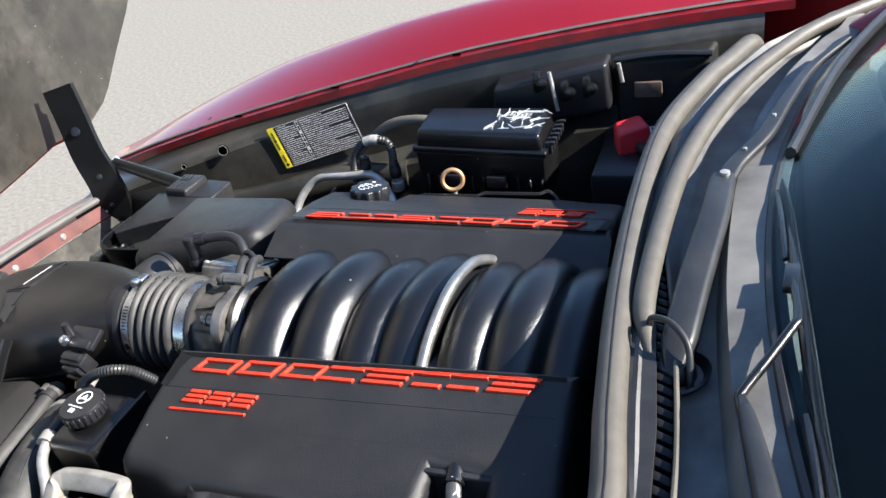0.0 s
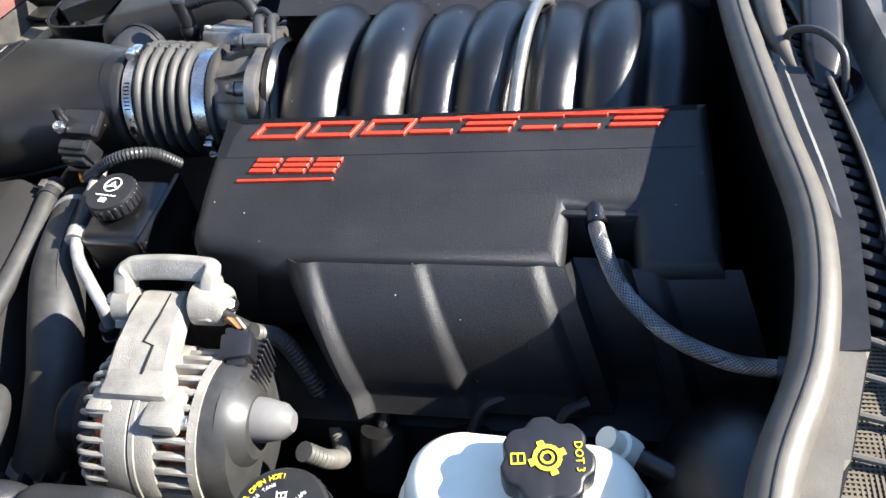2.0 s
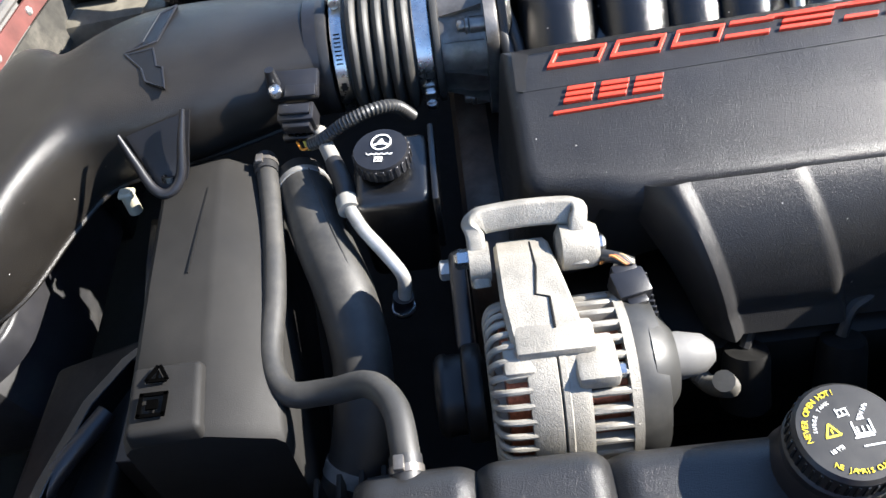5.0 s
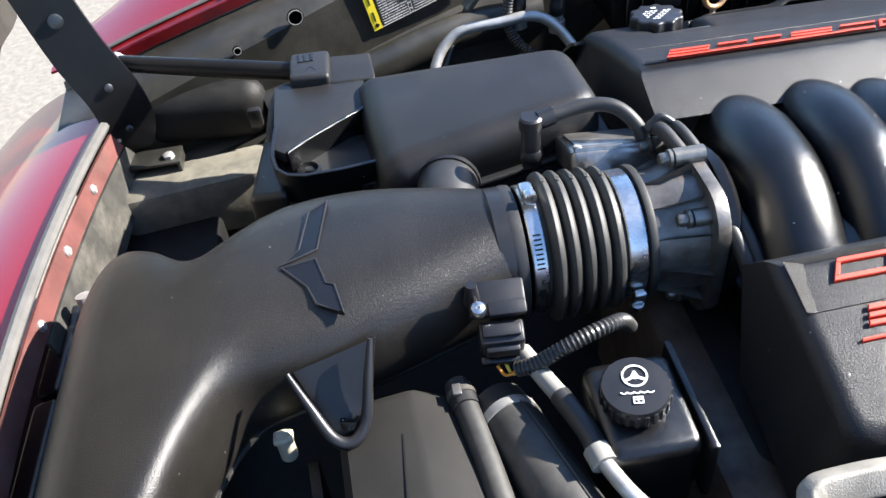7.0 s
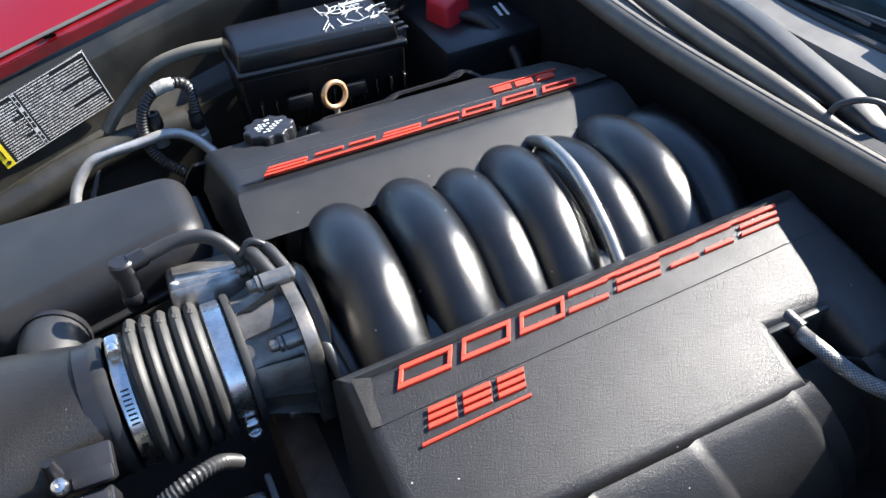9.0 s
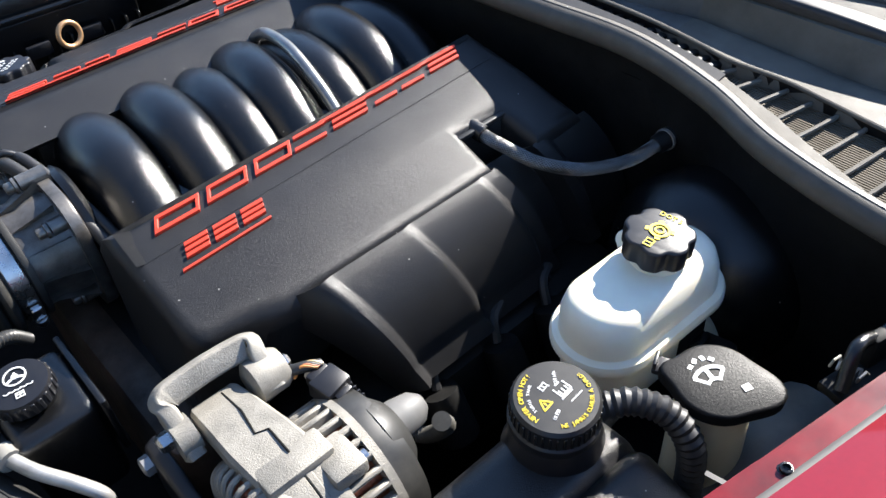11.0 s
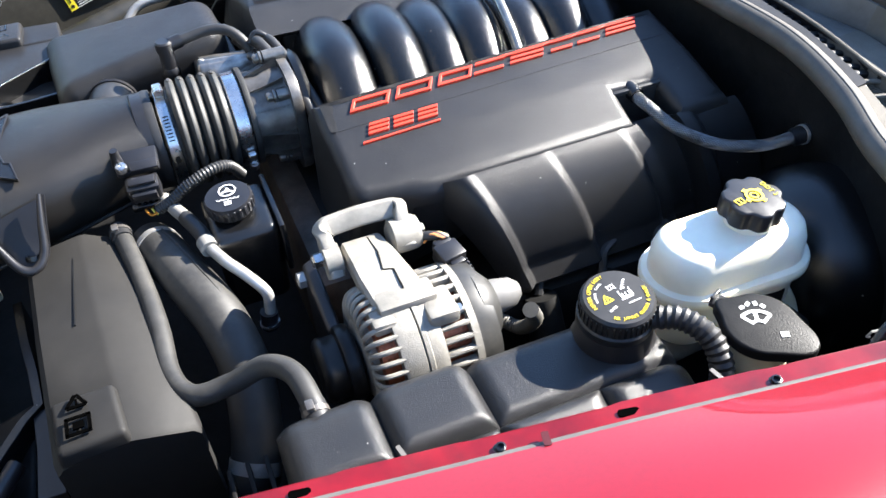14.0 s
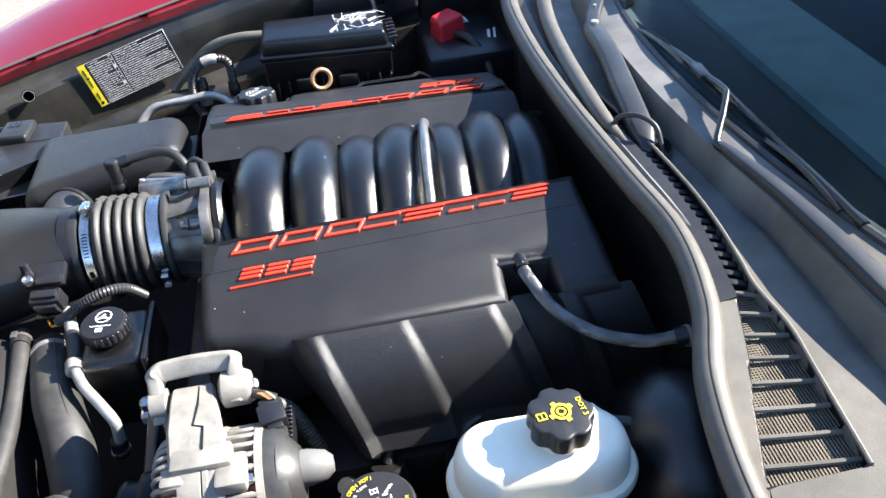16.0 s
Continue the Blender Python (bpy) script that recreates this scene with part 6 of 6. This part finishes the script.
# far rear brackets
shelf = thing("rear_bracket_box", 0.08, 0.68, 0.7, "black plastic module box with latches at the inner fender", "module box")
part("box_body", frustum([(-0.06, 0.640, 0.842), (0.155, 0.655, 0.878), (0.155, 0.715, 0.880), (-0.06, 0.70, 0.850)], 0.09, 0.05, 0.008), BLACK, shelf)
for x, y, z in ((0.03, 0.640, 0.855), (0.08, 0.640, 0.835), (0.12, 0.645, 0.84)):
    part("latch", joined(box(x, y, z, 0.014, 0.02, 0.04, 0.003), rev([(0.010, 0), (0.010, 0.012), (0.005, 0.014), (0, 0.014)], 12, pose(x + 0.012, y - 0.008, z, 90))), GLOSSBLK, shelf)
part("pin", tube([(0.055, 0.632, 0.875), (0.066, 0.63, 0.80)], 0.004, 8), DULLSTEEL, shelf)

# added filler: its near-black box stands in for the dark, shaded rear corner
liner = thing("rear_corner_filler", 0.28, 0.70, 0.62, "near-black filler box added to darken the corner behind the battery", "liner")
part("panel", frustum([(0.165, 0.690, 0.868), (0.330, 0.700, 0.872), (0.345, 0.760, 0.880), (0.165, 0.722, 0.876)], 0.26, 0.02, 0.010), DARK, liner)
part("top_fold", tube([(0.165, 0.690, 0.872), (0.25, 0.696, 0.878), (0.335, 0.705, 0.872)], 0.006, 8), BLACK, liner)
part("clip", box(0.225, 0.686, 0.815, 0.05, 0.010, 0.03, 0.003), RUSTY, liner, "small stained metal clip")
part("stay", tube([(0.175, 0.672, 0.872), (0.180, 0.676, 0.835)], 0.004, 8), DULLSTEEL, liner)

# hood strut and resonator bracket symbol
strut = thing("hood_strut", -0.75, 0.43, 0.7, "slim black gas strut to the hood hinge", "gas strut")
part("cylinder", tube([(-0.885, 0.492, 0.757), (-0.636, 0.402, 0.752)], lambda q: 0.0118 + 0.002 * q, 16, 6), HINGE, strut)
part("end_joint", rev([(0.014, -0.008), (0.014, 0.008), (0.008, 0.012), (0, 0.012)], 14, pose(-0.888, 0.493, 0.757, 90)), DULLSTEEL, strut, "metal ball joint")
strut2 = thing("hood_strut", -0.62, -0.56, 0.66, "slim black gas strut to the hood hinge", "gas strut")
part("cylinder", tube([(-0.80, -0.50, 0.74), (-0.545, -0.578, 0.733)], 0.0115, 14), HINGE, strut2)
part("rod", tube([(-0.545, -0.578, 0.733), (-0.40, -0.610, 0.728)], 0.005, 10), GLOSSBLK, strut2, "glossy piston rod")
part("symbol", bars([(-0.628, 0.392, 0.020, 0.002, 90), (-0.620, 0.392, 0.020, 0.002, 90), (-0.611, 0.392, 0.020, 0.003, 90), (-0.62, 0.383, 0.020, 0.002, 0), (-0.618, 0.362, 0.014, 0.002, 60), (-0.610, 0.362, 0.014, 0.002, 120)], pose(0, 0, 0.7765)), GLOSSBLK, reso, "moulded black symbols")
# brake booster and clutter at the near rear
boost = thing("brake_booster", 0.27, -0.5, 0.6, "black domed brake booster behind the fluid reservoir", "brake booster")
part("dome", rev([(0.03, -0.09), (0.06, -0.085), (0.10, -0.06), (0.118, -0.03), (0.122, -0.01), (0.118, 0.02), (0.05, 0.03)], 40, Matrix.Translation((0.285, -0.50, 0.655)) @ AX), GLOSSBLK, boost)
part("check_valve", rev([(0.013, 0), (0.013, 0.018), (0.010, 0.02), (0.010, 0.035), (0, 0.035)], 16, Matrix.Translation((0.186, -0.462, 0.725)) @ Vector((-0.6, -0.1, 0.8)).to_track_quat("Z", "Y").to_matrix().to_4x4()), WHITE, boost, "pale plastic check valve")
part("pipe", tube([(0.19, -0.464, 0.725), (0.235, -0.50, 0.735), (0.245, -0.56, 0.73), (0.245, -0.585, 0.70), (0.235, -0.60, 0.62)], 0.010, 12), GLOSSBLK, boost)
part("bracket", box(0.15, -0.585, 0.66, 0.06, 0.05, 0.05, 0.008, rz=12), DARK, boost)
latch = thing("hood_latch", 0.15, -0.74, 0.78, "dark metal hood latch beside the fender", "latch")
part("plate", joined(box(0.145, -0.725, 0.775, 0.075, 0.03, 0.010, 0.003, rz=-12), box(0.165, -0.722, 0.795, 0.03, 0.012, 0.035, 0.003, rz=-12)), DARK, latch)
part("lever", tube([(0.11, -0.722, 0.785), (0.135, -0.715, 0.812), (0.165, -0.72, 0.806), (0.19, -0.73, 0.82)], 0.006, 10), GLOSSBLK, latch, "black lever")
part("spring", tube([(0.13 + 0.006 * math.cos(a * 1.3), -0.73 + 0.0012 * a, 0.79 + 0.006 * math.sin(a * 1.3)) for a in range(24)], 0.0012, 6, 1, smooth=False), DULLSTEEL, latch, "coil spring")

# exhaust heat parts between alternator and skirt
for x in (-0.05, 0.04, 0.12):
    c = thing("spark_plug_boot", x, -0.42, 0.58, "dull black spark plug boot with metal shield", "spark plug boot", "spark plug boots")
    part("shield", rev([(0.024, 0), (0.022, 0.05), (0.020, 0.06), (0.0, 0.06)], 16, pose(x, -0.43, 0.588, -25)), DARK, c)
    part("lead", tube([(x, -0.40, 0.64), (x + 0.01, -0.385, 0.66), (x + 0.03, -0.375, 0.665)], 0.006, 8), RUBBER, c)

# lower front clutter below the hoses
fan = thing("radiator_fan", -0.47, -0.45, 0.4, "dark radiator fan frame below the hoses", "radiator fan")
part("frame", joined(*[box(-0.46 + 0.02 * k, -0.505 + 0.004 * k, 0.60 - 0.004 * k, 0.005, 0.05, 0.06, 0.001) for k in range(5)], box(-0.42, -0.53, 0.60, 0.13, 0.006, 0.07, 0.002)), DARK, fan)
part("tag", moved(box(0, 0, 0, 0.03, 0.001, 0.02, 0), pose(-0.40, -0.535, 0.625, 20, 0, 10)), INK, fan, "pale tag")
hose("lower_hose", [(-0.46, -0.60, 0.60), (-0.40, -0.575, 0.64), (-0.34, -0.56, 0.66)], 0.026, RUBBER, "black rubber lower coolant hose", seg=18)
mount = thing("alternator_mount", -0.31, -0.37, 0.58, "dark cast engine mounting bracket behind the alternator", "bracket")
part("plate", frustum([(-0.318, -0.415, 0.715), (-0.302, -0.415, 0.715), (-0.302, -0.315, 0.738), (-0.318, -0.315, 0.730)], 0.13, 0.0, 0.005), BLACK, mount)
part("bolt", rev([(0.010, 0), (0.010, 0.008), (0.006, 0.010), (0, 0.010)], 6, Matrix.Translation((-0.318, -0.325, 0.715)) @ Matrix.Rotation(radians(-90), 4, "Y")), DULLSTEEL, mount)

# radiator support at the front corner
support = thing("radiator_support", -0.7, -0.4, 0.45, "black plastic radiator support frame", "radiator support")
part("panel", frustum([(-0.78, -0.56, 0.60), (-0.66, -0.54, 0.62), (-0.64, -0.30, 0.64), (-0.76, -0.30, 0.60)], 0.2, 0.05, 0.01), DARK, support)
part("rail", wall([(-0.652, -0.15), (-0.646, -0.22), (-0.638, -0.28), (-0.634, -0.33), (-0.650, -0.345), (-0.680, -0.39), (-0.705, -0.47), (-0.72, -0.55)], 0.0055, 0.54, 0.660), GLOSSBLK, support, "upright glossy edge of the frame")
part("post", wall([(-0.628, -0.335), (-0.626, -0.39), (-0.628, -0.455)], 0.014, 0.50, 0.655), BLACK, support, "squared frame post")
part("rail", tube([(-0.66, -0.40, 0.655), (-0.70, -0.46, 0.65), (-0.74, -0.53, 0.63), (-0.80, -0.56, 0.62)], 0.010, 10), BLACK, support)

# side bay, far front: frame opening in the sun
side = thing("radiator_crossmember", -0.85, 0.25, 0.5, "dusty stained crossmember behind the front bumper", "crossmember")
part("beam", joined(box(-0.78, 0.42, 0.56, 0.30, 0.08, 0.10, 0.015, rz=8)), mat("dusty_tan_frame", (0.12, 0.11, 0.085), 0.7, vary=0.4, bump=0.4, bump_scale=150, dust=0.3), side)
part("post", tube([(-0.90, 0.10, 0.60), (-0.905, 0.12, 0.67)], 0.010, 10), DULLSTEEL, side)
hose("vacuum_tube", [(-0.625, 0.375, 0.735), (-0.648, 0.362, 0.752), (-0.662, 0.335, 0.752), (-0.672, 0.29, 0.735), (-0.678, 0.26, 0.70)], 0.008, HOSE, "thin black rubber tube beside the resonator bracket", "tube")
lamp = thing("dark_corner_box", -0.80, 0.50, 0.58, "matte near-black rounded box behind the bumper", "headlamp housing")
part("housing", frustum([(-0.885, 0.470, 0.700), (-0.705, 0.470, 0.690), (-0.690, 0.520, 0.700), (-0.88, 0.54, 0.71)], 0.085, 0.02, 0.028), DARK, lamp)
part("rear_clip", box(-0.715, 0.462, 0.655, 0.02, 0.012, 0.03, 0.003), BLACK, lamp)
grey = part("duct_side_shield", frustum([(-0.70, 0.165, 0.735), (-0.655, 0.150, 0.745), (-0.655, 0.33, 0.735), (-0.68, 0.34, 0.725)], 0.20, 0.25, 0.008), DUCT)
tagged(grey, "black plastic shield beside the intake duct", "shield")


# ---- cowl details ----
def flat_arm(pts, widths, high):
    """Pressed channel arm with a flat top and sloping sides."""
    line = spline(pts, 8)
    rings = []
    for i, c in enumerate(line):
        q = i / (len(line) - 1)
        t = (line[min(i + 1, len(line) - 1)] - line[max(i - 1, 0)]).normalized()
        side = t.cross(Vector((0, 0, 1))).normalized()
        up = side.cross(t)
        w = float(np.interp(q, np.linspace(0, 1, len(widths)), widths))
        rings.append([c + side * a * w + up * b * high for a, b in ((-0.5, -0.5), (-0.5, 0.1), (-0.40, 0.42), (-0.30, 0.5), (0.30, 0.5), (0.40, 0.42), (0.5, 0.1), (0.5, -0.5))])
    return loft(rings)


w1 = thing("wiper_arm", 0.354, -0.129, 0.86, "grey-black wiper arm with pivot on the cowl", "windscreen wiper", "windscreen wipers")
part("arm_root", flat_arm([(0.350, -0.160, 0.868), (0.353, -0.125, 0.884), (0.362, -0.03, 0.897), (0.374, 0.08, 0.906), (0.379, 0.165, 0.906)], [0.020, 0.034, 0.035, 0.033, 0.030], 0.018), ARMM, w1)
part("arm_bar", flat_arm([(0.378, 0.150, 0.905), (0.392, 0.20, 0.910), (0.426, 0.275, 0.916), (0.452, 0.37, 0.922), (0.487, 0.48, 0.926), (0.54, 0.57, 0.935)], [0.024, 0.022, 0.020, 0.015, 0.010], 0.009), ARMM, w1)
for bx, by, bz in ((0.402, 0.225, 0.917), (0.436, 0.315, 0.923)):
    part("rivet", rev([(0.0028, 0), (0.0028, 0.002), (0, 0.003)], 10, pose(bx, by, bz)), DULLSTEEL, w1)
part("pivot_cap", rev([(0.018, -0.012), (0.019, 0.004), (0.015, 0.011), (0, 0.013)], 28, pose(0.352, -0.152, 0.866, 0, -12)), BLACK, w1, "black pivot cap")
part("pivot_well", rev([(0.024, -0.012), (0.029, -0.002), (0.034, 0.004), (0.032, 0.006), (0.026, -0.002), (0.022, -0.012)], 32, pose(0.352, -0.154, 0.862, 0, -10), False), BLACK, w1, "dark pivot recess")
part("hinge_pin", rev([(0.006, 0), (0.006, 0.006), (0, 0.007)], 12, pose(0.381, 0.160, 0.913, 0, 0)), DULLSTEEL, w1, "steel hinge pin")
part("blade", tube([(0.455, 0.205, 0.920), (0.517, 0.441, 0.935), (0.591, 0.638, 0.940), (0.625, 0.70, 0.940)], 0.0075, 8, flat=1.3), ARMM, w1, "black wiper blade")
hose("washer_tube", [(0.322, -0.105, 0.872), (0.325, -0.112, 0.896), (0.345, -0.130, 0.906), (0.362, -0.150, 0.898), (0.366, -0.166, 0.876), (0.366, -0.172, 0.862)], 0.0035, RUBBER, "thin black washer tube loop on the cowl", "tube")
w2 = thing("wiper_arm", 0.50, -0.6, 0.87, "black wiper arm with bent rod resting on the windscreen", "windscreen wiper", "windscreen wipers")
part("arm_root", flat_arm([(0.47, -0.62, 0.885), (0.455, -0.50, 0.898), (0.438, -0.36, 0.904), (0.420, -0.26, 0.905), (0.412, -0.226, 0.904)], [0.030, 0.028, 0.022, 0.016, 0.008], 0.012), ARMM, w2)
part("arm_rod", tube([(0.416, -0.250, 0.905), (0.411, -0.230, 0.905), (0.413, -0.220, 0.908), (0.432, -0.190, 0.920), (0.451, -0.157, 0.931), (0.456, -0.145, 0.932), (0.456, -0.115, 0.930), (0.452, -0.076, 0.927)], 0.0046, 10, 6), GLOSSBLK, w2)
part("arm_clip", box(0.452, -0.075, 0.927, 0.015, 0.040, 0.010, 0.002, 2, -4), GLOSSBLK, w2, "black plastic blade clip")
BL = [(0.482, -0.425, 0.905), (0.475, -0.33, 0.911), (0.469, -0.25, 0.914), (0.462, -0.14, 0.920), (0.455, -0.02, 0.919), (0.449, 0.10, 0.909), (0.441, 0.212, 0.895)]
blade = part("blade", tube(BL, 0.0062, 10, 8, flat=1.3), GLOSSBLK, w2, "black wiper blade")
part("rubber", tube([(x + 0.006, y, z - 0.008) for x, y, z in BL], 0.003, 8, 8), RUBBER, blade)
for a, b in ((0.06, 0.36), (0.64, 0.92)):
    sp = spline(BL, 10)
    q = sp[int(a * len(sp)):int(b * len(sp))]
    part("bridge", tube([v + Vector((-0.008, 0, 0.006 * math.sin(math.pi * i / len(q)))) for i, v in enumerate(q)], 0.0035, 8, 1, smooth=False), GLOSSBLK, blade)

# near black puts the slot's shade into the colour of its sides and ribs
SLOT_SHADE = mat("shaded_slot_black", (0.004, 0.004, 0.0045), 0.5, vary=0.3, spec=0.35, bump=0.2)
grille = thing("cowl_grille", 0.36, -0.4, 0.83, "long cowl air grille with bars over fine mesh", "air grille")


def slot_z(x, y):
    sx, sz = seal_xy(y)
    return sz - 0.003 + 0.04 * (x - sx)


def slot_edge(y):
    return float(np.interp(y, *zip(*SLOT_L))), float(np.interp(y, *zip(*SLOT_R)))


def slot_floor(u, v):
    y = -0.665 + 0.715 * u
    a, b = slot_edge(y)
    x = a + (b - a) * v
    return Vector((x, y, slot_z(x, y) - 0.020))


def slot_side(k, lift):
    def f(u, v):
        y = -0.665 + 0.715 * u
        x = slot_edge(y)[k]
        return Vector((x, y, slot_z(x, y) + lift - (0.020 + lift) * v))
    return f


def skirt_band(u, v):
    y = -0.45 + 0.39 * u
    a, b = seal_xy(y)[0] + 0.010, slot_edge(y)[0] + 0.002
    x = a + (b - a) * v
    return Vector((x, y, slot_z(x, y) + 0.0025 - 0.004 * (1 - v)))


part("rubber_band", sheet(skirt_band, 50, 3, 0.003), RUBBER, grille, "black rubber band beside the weatherstrip")
# floor sheet in DARK, so the shade below the bars is partly painted
part("well", sheet(slot_floor, 80, 2, 0.002), DARK, grille, "slot floor coloured dark for the shade under the bars")
for k, lift in ((0, 0.001), (1, 0.004)):
    part("slot_wall", sheet(slot_side(k, lift), 80, 2, 0.002), SLOT_SHADE, grille, "air slot side coloured near black for its shade")
part("end_wall", box(0.308, -0.665, slot_z(0.308, -0.665) - 0.009, 0.092, 0.003, 0.020, 0.001), SLOT_SHADE, grille)
part("rail", tube([(x + 0.001, y, slot_z(x, y) + 0.0045) for y, x in SLOT_R], 0.0026, 8, 6), COWLM, grille, "thin dusty rim of the slot")
y = 0.035
while y > -0.43:
    a, b = slot_edge(y)
    part("shaded_rib", moved(box(0, 0, 0, b - a + 0.004, 0.0090, 0.010, 0.003, 2), pose((a + b) / 2 - 0.001, y, slot_z(a, y) - 0.0045, 10, 6, -20)), SLOT_SHADE, grille)
    y -= 0.0148
y = -0.435
while y > -0.655:
    a, b = slot_edge(y)[0], slot_edge(y - 0.012)[1]
    part("bar", tube([(a - 0.001, y, slot_z(a, y) - 0.0035), ((a + b) / 2, y - 0.006, slot_z(a, y) - 0.0030), (b + 0.001, y - 0.012, slot_z(b, y) - 0.0045)], 0.0027, 8, 3), COWLM, grille)
    y -= 0.0295
mesh = bmesh.new()
for i in range(74):
    y = -0.43 - 0.0032 * i
    a, b = slot_edge(y)
    bmesh.ops.create_cube(mesh, size=1, matrix=pose((a + b) / 2, y, slot_z(a, y) - 0.0095) @ Matrix.Diagonal((b - a, 0.0016, 0.0012, 1)))
for i in range(34):
    x = 0.264 + 0.0032 * i
    ys = [q for q in np.linspace(-0.663, -0.43, 60) if slot_edge(q)[0] < x < slot_edge(q)[1]]
    if len(ys) > 1:
        bmesh.ops.create_cube(mesh, size=1, matrix=pose(x, (ys[0] + ys[-1]) / 2, slot_z(x, (ys[0] + ys[-1]) / 2) - 0.0090, 1.3) @ Matrix.Diagonal((0.0016, ys[-1] - ys[0], 0.0012, 1)))
tagged(part("mesh", mesh, mat("tan_mesh", (0.125, 0.105, 0.078), 0.75, vary=0.3, dust=0.15, spec=0.2), grille, "fine tan wire mesh"), kind="stuff")
